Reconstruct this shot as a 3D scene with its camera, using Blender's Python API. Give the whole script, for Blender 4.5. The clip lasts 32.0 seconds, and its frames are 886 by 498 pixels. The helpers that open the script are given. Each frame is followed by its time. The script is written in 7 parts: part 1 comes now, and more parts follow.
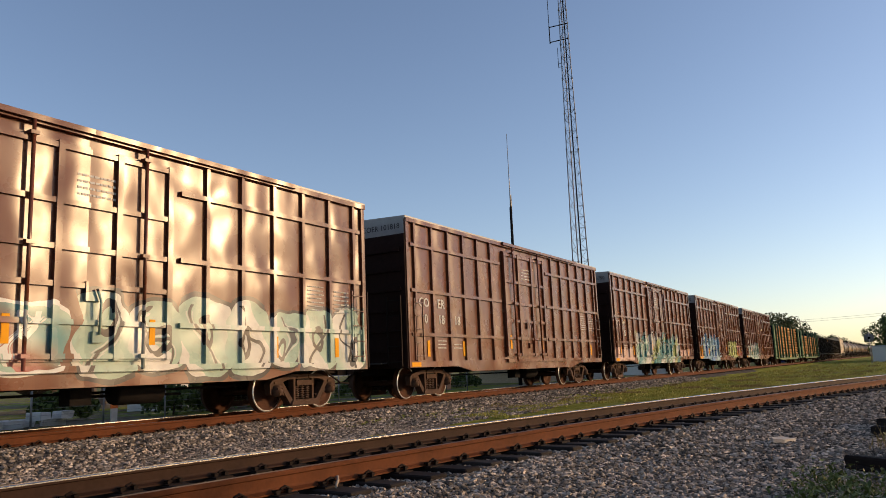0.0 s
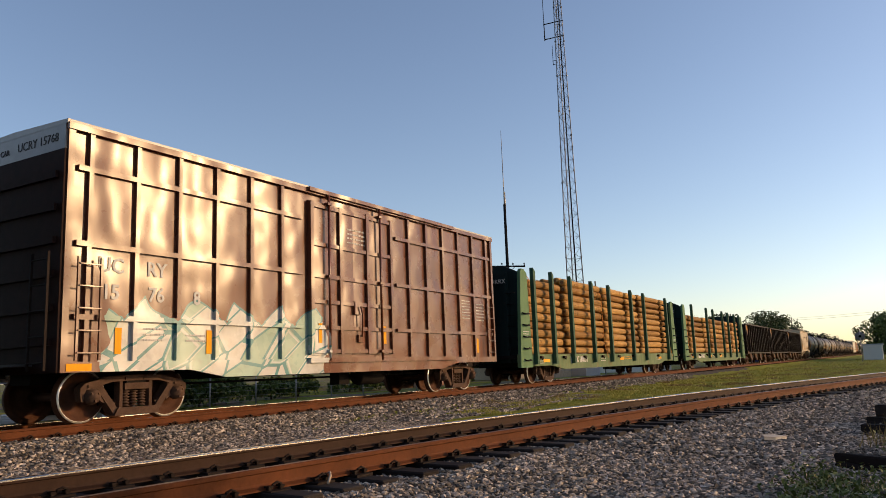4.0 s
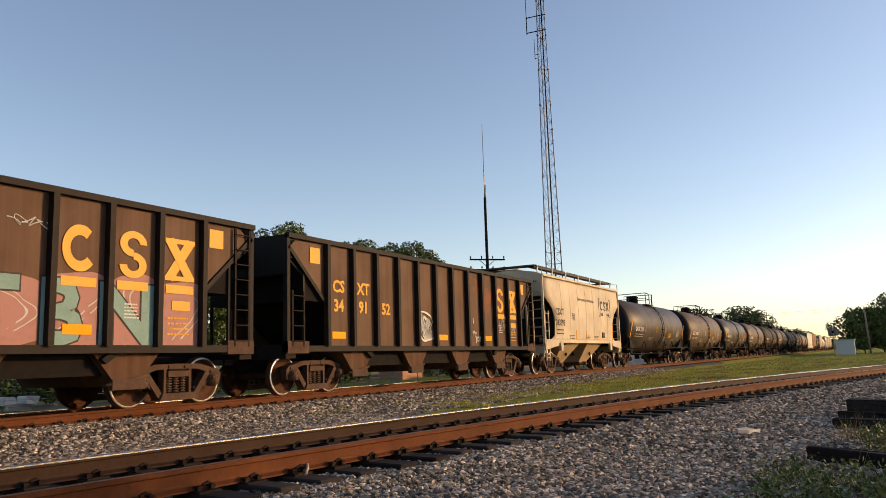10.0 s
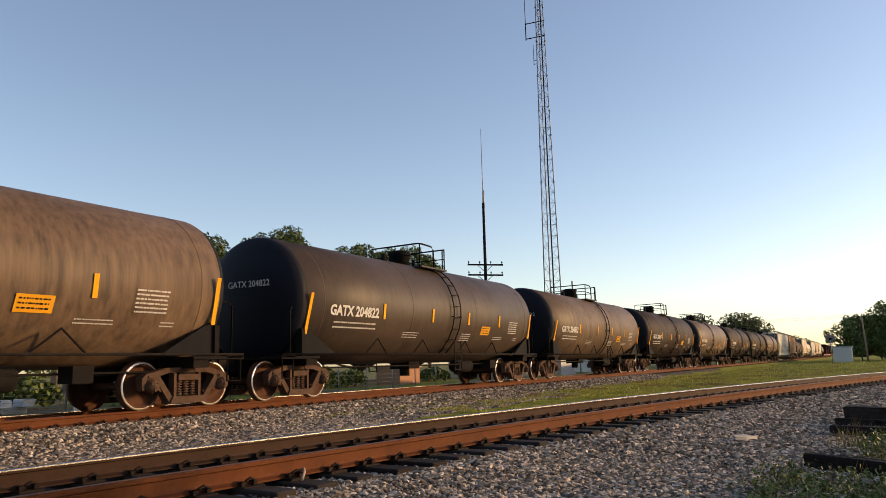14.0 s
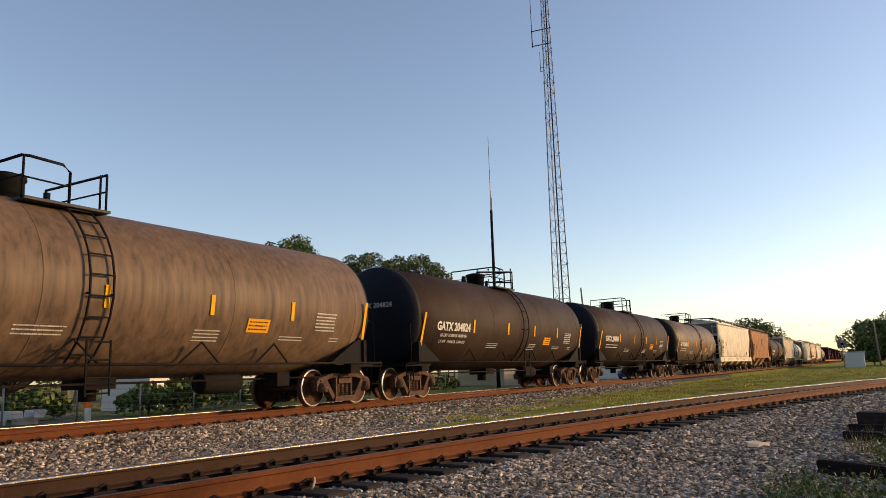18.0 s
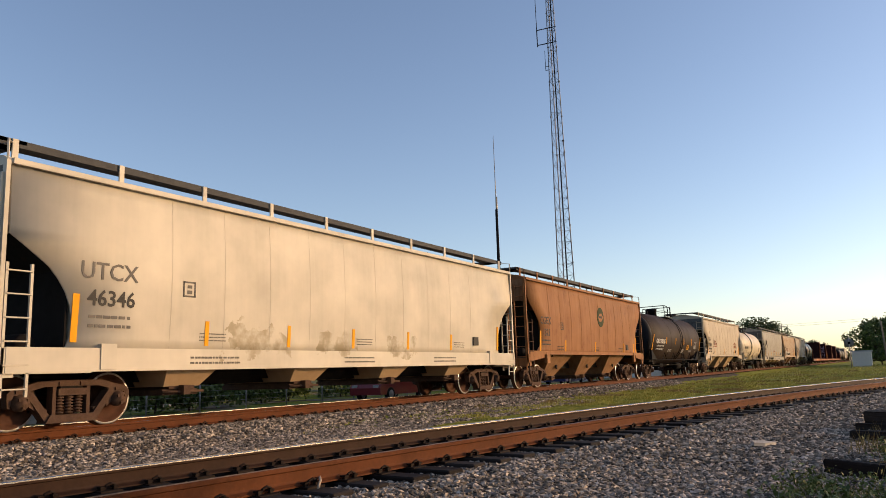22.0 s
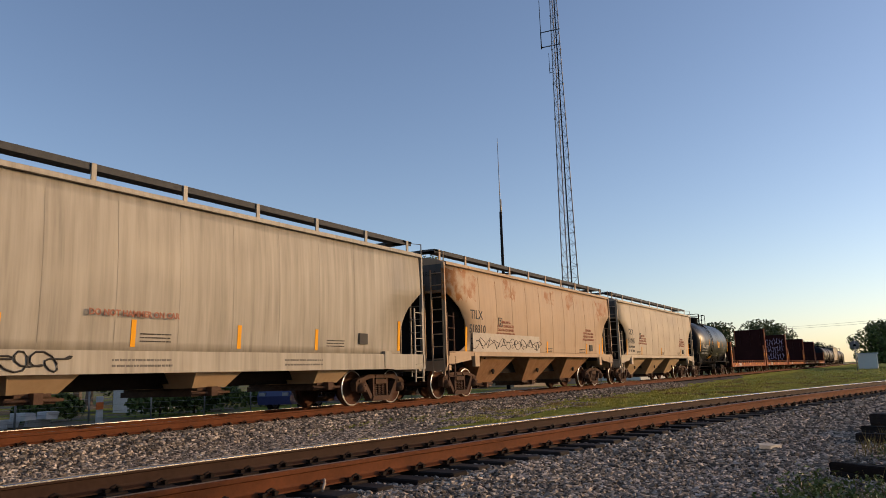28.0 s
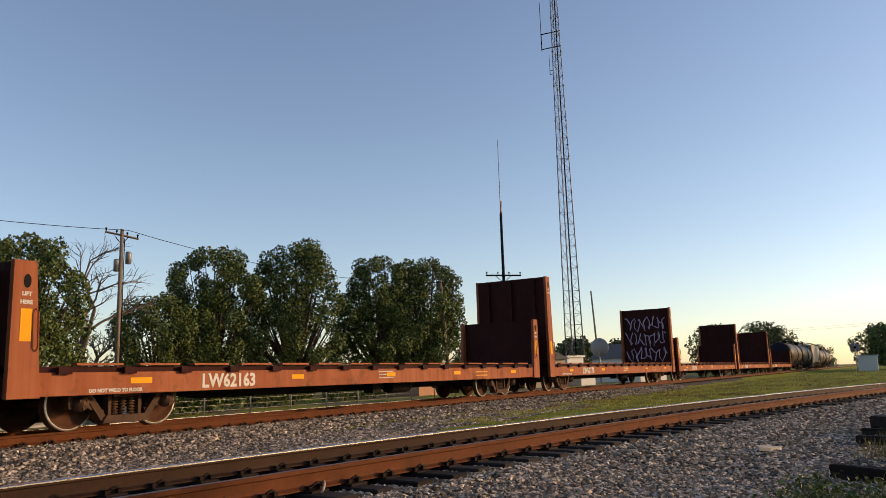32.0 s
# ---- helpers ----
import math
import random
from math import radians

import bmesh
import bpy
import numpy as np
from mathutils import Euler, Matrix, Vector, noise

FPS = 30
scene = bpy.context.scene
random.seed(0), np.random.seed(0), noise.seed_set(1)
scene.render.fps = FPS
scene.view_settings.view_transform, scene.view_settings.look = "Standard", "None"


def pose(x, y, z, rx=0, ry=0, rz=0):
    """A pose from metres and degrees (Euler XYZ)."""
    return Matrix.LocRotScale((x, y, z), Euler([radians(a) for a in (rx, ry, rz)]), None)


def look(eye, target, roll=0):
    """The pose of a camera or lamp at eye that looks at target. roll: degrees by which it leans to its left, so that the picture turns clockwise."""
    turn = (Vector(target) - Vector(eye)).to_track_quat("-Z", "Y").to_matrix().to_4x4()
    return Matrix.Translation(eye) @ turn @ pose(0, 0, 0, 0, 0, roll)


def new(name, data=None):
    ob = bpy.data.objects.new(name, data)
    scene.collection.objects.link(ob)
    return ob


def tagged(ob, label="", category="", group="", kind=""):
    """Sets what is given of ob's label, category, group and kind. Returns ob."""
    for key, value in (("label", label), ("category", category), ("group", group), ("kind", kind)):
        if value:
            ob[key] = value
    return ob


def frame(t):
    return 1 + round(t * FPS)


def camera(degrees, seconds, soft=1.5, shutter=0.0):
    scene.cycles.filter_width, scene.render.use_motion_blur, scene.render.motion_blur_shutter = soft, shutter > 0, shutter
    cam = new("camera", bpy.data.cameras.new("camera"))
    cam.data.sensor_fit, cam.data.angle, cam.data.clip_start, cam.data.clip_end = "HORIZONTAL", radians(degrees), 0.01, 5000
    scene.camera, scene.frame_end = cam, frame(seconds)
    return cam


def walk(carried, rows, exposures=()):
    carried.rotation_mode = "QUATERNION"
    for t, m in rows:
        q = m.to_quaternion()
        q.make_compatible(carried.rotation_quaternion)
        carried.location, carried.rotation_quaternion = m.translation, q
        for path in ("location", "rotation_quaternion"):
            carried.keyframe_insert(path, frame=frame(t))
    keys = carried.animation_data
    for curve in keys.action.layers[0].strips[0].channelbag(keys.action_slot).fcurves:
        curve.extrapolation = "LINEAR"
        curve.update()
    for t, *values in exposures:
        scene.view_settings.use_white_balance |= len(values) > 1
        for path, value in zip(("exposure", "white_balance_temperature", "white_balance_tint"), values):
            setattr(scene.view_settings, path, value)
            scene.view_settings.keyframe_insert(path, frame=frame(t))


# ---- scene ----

SPEED = 15.3          # the train's pace, metres a second, towards -x
TRACK_Y = 12.95       # middle of the track that the train runs on
RAIL_Z = 0.024        # its rail top; the other track's rail top is z = 0
cam = camera(60.66, 32.0, soft=0.75)
EYE = (0.0, 0.0, 0.736)
TURNS = (
    (0, 99.22, 2.36, -58.87), (0.5, 99.22, 2.23, -59.03), (1, 99.10, 2.19, -59.09), (1.5, 98.98, 2.16, -59.09),
    (2, 98.91, 2.18, -59.19), (2.5, 98.86, 2.19, -59.28), (3, 98.85, 2.21, -59.26), (3.5, 98.87, 2.17, -59.29),
    (5.5, 99.16, 1.93, -59.88), (6, 99.09, 1.90, -60.00), (6.5, 98.96, 1.89, -60.12), (7, 98.89, 1.87, -60.24),
    (7.5, 98.81, 1.90, -60.36), (8, 98.76, 1.86, -60.45), (8.5, 98.68, 1.87, -60.56), (9, 98.56, 1.85, -60.72),
    (9.5, 98.48, 1.90, -60.81), (10, 98.33, 1.76, -60.99), (10.5, 98.18, 1.66, -61.19), (11, 98.08, 1.52, -61.46),
    (11.5, 98.01, 1.36, -61.67), (12, 98.00, 1.35, -61.72), (12.5, 98.06, 1.34, -61.70), (13, 98.19, 1.37, -61.57),
    (13.5, 98.39, 1.42, -61.40), (14, 98.70, 1.46, -61.18), (14.5, 98.96, 1.52, -61.01), (16.5, 99.44, 1.84, -60.54),
    (17, 99.38, 1.88, -60.49), (17.5, 99.33, 1.88, -60.51), (18, 99.31, 1.85, -60.48), (18.5, 99.34, 1.83, -60.38),
    (19, 99.36, 1.80, -60.32), (19.5, 99.33, 1.76, -60.29), (20, 99.35, 1.74, -60.22), (20.5, 99.34, 1.75, -60.20),
    (21, 99.28, 1.77, -60.17), (21.5, 99.26, 1.85, -60.13), (22, 99.27, 1.88, -60.07), (22.5, 99.32, 1.99, -60.00),
    (23, 99.31, 2.04, -59.91), (23.5, 99.36, 2.09, -59.80), (24, 99.44, 2.04, -59.69), (24.5, 99.52, 2.02, -59.66),
    (25, 99.55, 1.97, -59.62), (25.5, 99.62, 1.85, -59.61), (27.5, 99.48, 1.96, -59.70), (28, 99.46, 1.88, -59.75),
    (28.5, 99.40, 1.77, -59.84), (29, 99.36, 1.70, -59.85), (29.5, 99.40, 1.71, -59.91), (30, 99.45, 1.70, -59.91),
    (30.5, 99.48, 1.67, -59.92), (31, 99.55, 1.76, -59.88), (31.5, 99.58, 1.76, -59.80), (32, 99.58, 1.80, -59.75),
)
walk(cam, [(t, pose(*EYE, a, b, c)) for t, a, b, c in TURNS], [(t, e, k, 20) for t, e, k in (
    (0, 0.45, 6900), (3, 0.5, 6950), (6, 0.68, 7450), (8, 0.75, 7550), (11, 0.78, 7600), (14, 0.83, 7600), (16, 0.8, 7600), (20, 0.8, 7600), (22, 0.64, 7050), (23, 0.3, 6650),
    (24, 0.65, 7300), (25, 0.72, 7150), (28, 0.36, 6750), (29, 0.34, 6850), (30, 0.32, 6650), (31, 0.24, 6550), (32, 0.6, 7250))])

# ---- world and sun ----
SUN_AZ, SUN_EL = radians(-52), radians(12.5)
sun_dir = Vector((math.cos(SUN_AZ) * math.cos(SUN_EL), math.sin(SUN_AZ) * math.cos(SUN_EL), math.sin(SUN_EL)))
world = bpy.data.worlds.new("sky")
scene.world = world
world.use_nodes = True
wn = world.node_tree.nodes
sky = wn.new("ShaderNodeTexSky")
sky.sky_type, sky.sun_disc = "NISHITA", False
sky.sun_elevation, sky.sun_rotation = SUN_EL, math.atan2(sun_dir.x, sun_dir.y)
sky.air_density, sky.dust_density, sky.ozone_density = 0.9, 0.6, 1.9
wn["Background"].inputs["Strength"].default_value = 0.14
world.node_tree.links.new(sky.outputs[0], wn["Background"].inputs["Color"])
sun = new("sun", bpy.data.lights.new("sun", "SUN"))
sun.data.energy, sun.data.angle, sun.data.color = 2.45, radians(0.6), (1.0, 0.70, 0.36)
sun.matrix_world = look((0, 0, 60), Vector((0, 0, 60)) - sun_dir)


# ---- materials ----
class Nodes:
    """Short hand for wiring one material."""

    def __init__(self, name, rough=0.6, metal=0.0):
        self.mat = bpy.data.materials.new(name)
        self.mat.use_nodes = True
        self.t = self.mat.node_tree
        self.b = self.t.nodes["Principled BSDF"]
        self.b.inputs["Roughness"].default_value = rough
        self.b.inputs["Metallic"].default_value = metal
        self.b.inputs["Specular IOR Level"].default_value = 0.5 if rough < 0.4 else 0.25 if rough < 0.6 else 0.1
        self.co = self.t.nodes.new("ShaderNodeTexCoord").outputs["Object"]

    def put(self, value, socket):
        if isinstance(value, bpy.types.NodeSocket):
            self.t.links.new(value, socket)
        else:
            socket.default_value = value

    def math(self, op, a, b=0.0, c=0.0):
        n = self.t.nodes.new("ShaderNodeMath")
        n.operation = op
        for v, s in zip((a, b, c), n.inputs):
            self.put(v, s)
        return n.outputs[0]

    def noise(self, scale, detail=3.0, rough=0.55, at=None, stretch=None, dims="3D"):
        n = self.t.nodes.new("ShaderNodeTexNoise")
        at = at or self.co
        if stretch:
            m = self.t.nodes.new("ShaderNodeMapping")
            m.inputs["Scale"].default_value = stretch
            self.t.links.new(at, m.inputs["Vector"])
            at = m.outputs[0]
        self.t.links.new(at, n.inputs["Vector"])
        n.inputs["Scale"].default_value, n.inputs["Detail"].default_value, n.inputs["Roughness"].default_value = scale, detail, rough
        return n.outputs["Fac"]

    def ramp(self, fac, stops, hard=False):
        n = self.t.nodes.new("ShaderNodeValToRGB")
        n.color_ramp.interpolation = "CONSTANT" if hard else "LINEAR"
        while len(n.color_ramp.elements) < len(stops):
            n.color_ramp.elements.new(0.5)
        for e, (p, c) in zip(n.color_ramp.elements, stops):
            e.position, e.color = p, (*c, 1) if not isinstance(c, (int, float)) else (c, c, c, 1)
        self.put(fac, n.inputs[0])
        return n.outputs[0]

    def mix(self, fac, a, b):
        n = self.t.nodes.new("ShaderNodeMix")
        n.data_type = "RGBA"
        self.put(fac, n.inputs[0])
        for v, s in ((a, n.inputs[6]), (b, n.inputs[7])):
            self.put(v if isinstance(v, bpy.types.NodeSocket) else (*v, 1), s)
        return n.outputs[2]

    def xyz(self):
        n = self.t.nodes.new("ShaderNodeSeparateXYZ")
        self.t.links.new(self.co, n.inputs[0])
        return n.outputs

    def span(self, v, lo, hi):
        return self.math("MULTIPLY", self.math("GREATER_THAN", v, lo), self.math("LESS_THAN", v, hi))

    def bump(self, height, strength=0.3, distance=0.02):
        n = self.t.nodes.new("ShaderNodeBump")
        n.inputs["Strength"].default_value, n.inputs["Distance"].default_value = strength, distance
        self.put(height, n.inputs["Height"])
        old = self.b.inputs["Normal"].links
        if old:
            self.t.links.new(old[0].from_socket, n.inputs["Normal"])
        self.t.links.new(n.outputs[0], self.b.inputs["Normal"])

    def colour(self, value):
        self.put(value if isinstance(value, bpy.types.NodeSocket) else (*value, 1), self.b.inputs["Base Color"])
        return self.mat


def tone(c, k):
    return tuple(min(1.0, v * k) for v in c)


def plain(name, c, rough=0.6, metal=0.0, vary=0.25, scale=6.0, bump=0.15):
    n = Nodes(name, rough, metal)
    f = n.noise(scale, 5.0)
    g = n.noise(scale * 8, 2.0)
    f = n.math("ADD", n.math("MULTIPLY", f, 0.7), n.math("MULTIPLY", g, 0.3))
    n.bump(g, bump, 0.01)
    return n.colour(n.ramp(f, [(0.25, tone(c, 1 - vary)), (0.75, tone(c, 1 + vary))]))


def sprayed_letters(n, x, z, col, x0, x1, z0, z1, fills, line, seed, style="round"):
    """A row of fat sprayed letters: each one a swollen form with an outline, a hole and a curl; or a field of splinters."""
    if style == "sharp":
        return sprayed_splinters(n, x, z, col, x0, x1, z0, z1, fills, line, seed)
    count = max(1, round((x1 - x0) / 1.15))
    cw, hh, zm = (x1 - x0) / count, (z1 - z0) / 2, (z0 + z1) / 2
    warp = n.math("SUBTRACT", n.noise(1.3 + 0.1 * seed, 1.5), 0.5)
    xw = n.math("ADD", x, n.math("MULTIPLY", warp, 0.8))
    u = n.math("DIVIDE", n.math("SUBTRACT", xw, x0), cw)
    cell = n.math("FLOOR", u)
    rnd = []
    for k in range(3):
        w = n.t.nodes.new("ShaderNodeTexWhiteNoise")
        w.noise_dimensions = "1D"
        n.put(n.math("ADD", cell, 7.3 * k + 31.7 * seed), w.inputs["W"])
        rnd.append(n.math("SUBTRACT", w.outputs["Value"], 0.5))
    lz = n.math("DIVIDE", n.math("SUBTRACT", n.math("ADD", z, n.math("MULTIPLY", warp, 0.3)), zm), n.math("MULTIPLY", hh, n.math("ADD", 0.94, n.math("MULTIPLY", rnd[0], 0.3))))
    lx = n.math("MULTIPLY", n.math("SUBTRACT", n.math("FRACT", u), 0.5), 2.0)
    lx = n.math("ADD", lx, n.math("MULTIPLY", lz, n.math("MULTIPLY", rnd[1], 0.5)))
    p = 3.0
    power = lambda v: n.math("POWER", n.math("ABSOLUTE", v), p)
    d = n.math("POWER", n.math("ADD", power(n.math("MULTIPLY", lx, 0.8)), power(lz)), 1 / p)
    inside = n.math("MULTIPLY", n.math("LESS_THAN", d, 1.03), n.math("MULTIPLY", n.span(xw, x0, x1), n.span(z, z0 - 0.3, z1 + 0.35)))
    shade = n.math("FRACT", n.math("ADD", n.math("MULTIPLY", n.math("ADD", lx, n.math("MULTIPLY", lz, 0.8)), 0.31), n.math("MULTIPLY", rnd[2], 2.0)))
    fill = n.ramp(shade, [(k / len(fills), v) for k, v in enumerate(fills)])
    hx, hz = n.math("SUBTRACT", lx, n.math("MULTIPLY", rnd[2], 0.7)), n.math("SUBTRACT", lz, n.math("MULTIPLY", rnd[1], 0.9))
    hole = n.math("SQRT", n.math("ADD", n.math("MULTIPLY", hx, hx), n.math("MULTIPLY", n.math("MULTIPLY", hz, hz), 0.7)))
    curl = n.math("ABSOLUTE", n.math("SUBTRACT", lx, n.math("MULTIPLY", n.math("SINE", n.math("ADD", n.math("MULTIPLY", lz, 2.6), n.math("MULTIPLY", rnd[0], 9.0))), 0.6)))
    light = n.math("MULTIPLY", n.math("LESS_THAN", n.math("ABSOLUTE", n.math("SUBTRACT", curl, 0.13)), 0.028), n.math("LESS_THAN", n.math("ABSOLUTE", lz), 0.6))
    fill = n.mix(light, fill, (0.42, 0.43, 0.40))
    ink = n.math("ADD", n.math("LESS_THAN", n.math("ABSOLUTE", n.math("SUBTRACT", hole, 0.26)), 0.075), n.math("MULTIPLY", n.math("LESS_THAN", curl, 0.07), n.math("LESS_THAN", n.math("ABSOLUTE", lz), 0.75)))
    ink = n.math("ADD", ink, n.math("GREATER_THAN", d, 0.92))
    fill = n.mix(n.math("MINIMUM", ink, 1.0), fill, line)
    worn = n.ramp(n.noise(5.0, 3.0), [(0.25, 0.75), (0.5, 0.96)])
    return n.mix(n.math("MULTIPLY", inside, worn), col, fill)


def sprayed_splinters(n, x, z, col, x0, x1, z0, z1, fills, line, seed):
    """Sprayed letters so splintered that they read as slanting shards under a jagged upper edge."""
    def field(feature):
        v = n.t.nodes.new("ShaderNodeTexVoronoi")
        v.feature = feature
        v.inputs["Scale"].default_value = 1.25
        at = n.t.nodes.new("ShaderNodeCombineXYZ")
        n.put(n.math("ADD", n.math("MULTIPLY", x, 1.15), n.math("MULTIPLY", z, -1.25 if seed % 2 == 0 else 1.25)), at.inputs[0])
        n.put(n.math("ADD", n.math("MULTIPLY", z, 0.75), n.math("MULTIPLY", x, 0.22)), at.inputs[1])
        at.inputs[2].default_value = 3.7 * seed + x0
        n.t.links.new(at.outputs[0], v.inputs["Vector"])
        return v
    rgb = n.t.nodes.new("ShaderNodeSeparateColor")
    n.t.links.new(field("F1").outputs["Color"], rgb.inputs[0])
    edge = field("DISTANCE_TO_EDGE").outputs["Distance"]
    fill = n.ramp(rgb.outputs[0], [(k / len(fills), v) for k, v in enumerate(fills)], True)
    fill = n.mix(n.math("MULTIPLY", n.span(edge, 0.06, 0.095), n.math("GREATER_THAN", rgb.outputs[1], 0.45)), fill, (0.46, 0.48, 0.46))
    fill = n.mix(n.math("MULTIPLY", n.math("LESS_THAN", edge, 0.035), n.math("GREATER_THAN", rgb.outputs[2], 0.25)), fill, line)
    jag = n.math("ABSOLUTE", n.math("SUBTRACT", n.math("FRACT", n.math("ADD", n.math("MULTIPLY", x, 0.85), n.math("MULTIPLY", n.noise(0.8, 1.0), 1.6))), 0.5))
    top = n.math("SUBTRACT", z1, n.math("MULTIPLY", jag, 0.9))
    side = n.math("ADD", x, n.math("MULTIPLY", n.math("SUBTRACT", n.noise(1.6, 1.0), 0.5), 1.0))
    inside = n.math("MULTIPLY", n.span(side, x0, x1), n.math("MULTIPLY", n.math("LESS_THAN", z, top), n.math("GREATER_THAN", z, z0)))
    rim = n.math("GREATER_THAN", z, n.math("SUBTRACT", top, 0.045))
    fill = n.mix(rim, fill, line)
    worn = n.ramp(n.noise(5.0, 3.0), [(0.25, 0.75), (0.5, 0.96)])
    return n.mix(n.math("MULTIPLY", inside, worn), col, fill)


def car_paint(name, c, rough=0.5, rust=(0.16, 0.06, 0.03), rusty=0.35, streak=0.4, dust=(0.3, 0.22, 0.15), dusty=0.0, wavy=0.0, graffiti=(), metal=0.0,
              patches=()):
    """Weathered car paint: streaks that run down, rust spots, dust on the lower part of the car and sprayed pictures."""
    n = Nodes(name, rough, metal)
    x, y, z = n.xyz()
    run = n.noise(1.0, 4.0, 0.6, stretch=(7.0, 7.0, 0.3))
    broad = n.noise(0.7, 4.0)
    grain = n.noise(22.0, 3.0)
    f = n.math("ADD", n.math("MULTIPLY", run, streak), n.math("MULTIPLY", broad, 1 - streak))
    col = n.ramp(f, [(0.3, tone(c, 0.72)), (0.55, c), (0.75, tone(c, 1.22))])
    if dusty:
        d = n.math("MULTIPLY", n.ramp(n.math("ADD", n.math("MULTIPLY", run, 0.9), n.math("MULTIPLY", broad, 0.5)), [(0.5, 0.0), (0.95, 1.0)]), dusty)
        col = n.mix(d, col, dust)
    for x0, x1, z0, z1, k in patches:
        wob = n.math("MULTIPLY", n.math("SUBTRACT", n.noise(1.6, 5.0), 0.5), 1.2)
        m = n.math("MULTIPLY", n.span(n.math("ADD", x, wob), x0, x1), n.span(n.math("ADD", z, wob), z0, z1))
        m = n.math("MULTIPLY", m, n.ramp(n.noise(3.0, 6.0), [(0.4, 0.0), (0.6, 0.9)]))
        col = n.mix(m, col, k)
    for i, (x0, x1, z0, z1, fills, line, *style) in enumerate(graffiti):
        col = sprayed_letters(n, x, z, col, x0, x1, z0, z1, fills, line, i, *style)
    if rusty:
        spots = n.ramp(n.noise(2.2, 8.0, 0.7), [(0.60 - 0.12 * rusty, 0.0), (0.80 - 0.12 * rusty, 1.0)])
        col = n.mix(n.math("MULTIPLY", spots, min(1.0, rusty * 1.6)), col, rust)
    n.put(n.math("ADD", rough - 0.09, n.math("MULTIPLY", n.noise(1.7, 5.0), 0.2)), n.b.inputs["Roughness"])
    if wavy:
        dish = n.math("MULTIPLY", n.math("COSINE", n.math("MULTIPLY", n.math("SUBTRACT", n.math("ABSOLUTE", x), 7.16), 6.815)), -0.07)
        n.bump(n.math("ADD", n.noise(1.05, 1.2, 0.4, stretch=(1.0, 1.0, 0.8)), dish), wavy, 0.12)
        n.b.inputs["Specular IOR Level"].default_value = 0.35
    n.bump(grain, 0.08, 0.004)
    return n.colour(col)


def ground_material():
    n = Nodes("ground_cover", 0.95)
    x, y, z = n.xyz()
    fine, mid, wide = n.noise(38.0, 4.0, 0.7), n.noise(3.0, 4.0), n.noise(0.25, 4.0)
    gravel = n.ramp(fine, [(0.3, (0.022, 0.020, 0.020)), (0.5, (0.075, 0.068, 0.066)), (0.72, (0.105, 0.092, 0.086))])
    grass = n.ramp(n.math("ADD", n.math("MULTIPLY", mid, 0.5), n.math("MULTIPLY", fine, 0.5)),
                   [(0.3, (0.06, 0.08, 0.012)), (0.5, (0.17, 0.19, 0.025)), (0.7, (0.34, 0.29, 0.06))])
    dirt = n.ramp(mid, [(0.3, (0.10, 0.075, 0.05)), (0.7, (0.22, 0.17, 0.12))])
    wob = n.math("MULTIPLY", n.math("SUBTRACT", n.noise(0.9, 4.0), 0.5), 2.6)
    # the strip of grass between the tracks
    off = n.math("SUBTRACT", y, n.math("ADD", 4.1, n.math("MULTIPLY", x, -0.16)))
    strip = n.math("MULTIPLY", n.math("GREATER_THAN", n.math("ADD", off, wob), 4.9), n.math("LESS_THAN", n.math("ADD", y, n.math("MULTIPLY", wob, 0.4)), 10.9))
    strip = n.math("MULTIPLY", strip, n.math("GREATER_THAN", n.math("ADD", x, n.math("MULTIPLY", wob, 2.0)), 13.0))
    far = n.math("GREATER_THAN", n.math("ADD", x, n.math("MULTIPLY", wob, 3.0)), 70.0)
    beyond = n.math("GREATER_THAN", n.math("ADD", y, wob), 16.5)
    col = n.mix(n.ramp(n.noise(0.5, 4.0), [(0.42, 0.0), (0.6, 0.7)]), gravel, tone((0.10, 0.085, 0.075), 1.0))
    col = n.mix(strip, col, grass)
    col = n.mix(far, col, grass)
    col = n.mix(beyond, col, n.mix(n.ramp(wide, [(0.45, 0.0), (0.55, 1.0)]), dirt, grass))
    n.bump(fine, 0.9, 0.04)
    return n.colour(col)


def stone_material(name, tint):
    n = Nodes(name, 0.9)
    g = n.t.nodes.new("ShaderNodeNewGeometry").outputs["Random Per Island"]
    c = n.ramp(g, [(0.0, tone(tint, 0.14)), (0.3, tone(tint, 0.45)), (0.62, tint), (0.86, tone(tint, 1.8)), (0.96, tone(tint, 2.6)), (1.0, (0.56, 0.44, 0.34))])
    n.bump(n.noise(60.0, 3.0), 0.35, 0.01)
    return n.colour(n.mix(n.math("MULTIPLY", n.noise(30.0, 3.0), 0.5), c, tone(tint, 0.6)))


def leaf_material(name, low, high, rough=0.55):
    n = Nodes(name, rough)
    g = n.t.nodes.new("ShaderNodeNewGeometry").outputs["Random Per Island"]
    n.b.inputs["Subsurface Weight"].default_value = 0.0
    return n.colour(n.mix(n.math("MULTIPLY", n.noise(0.6, 3.0), 0.5), n.ramp(g, [(0.0, low), (1.0, high)]), tone(low, 0.8)))


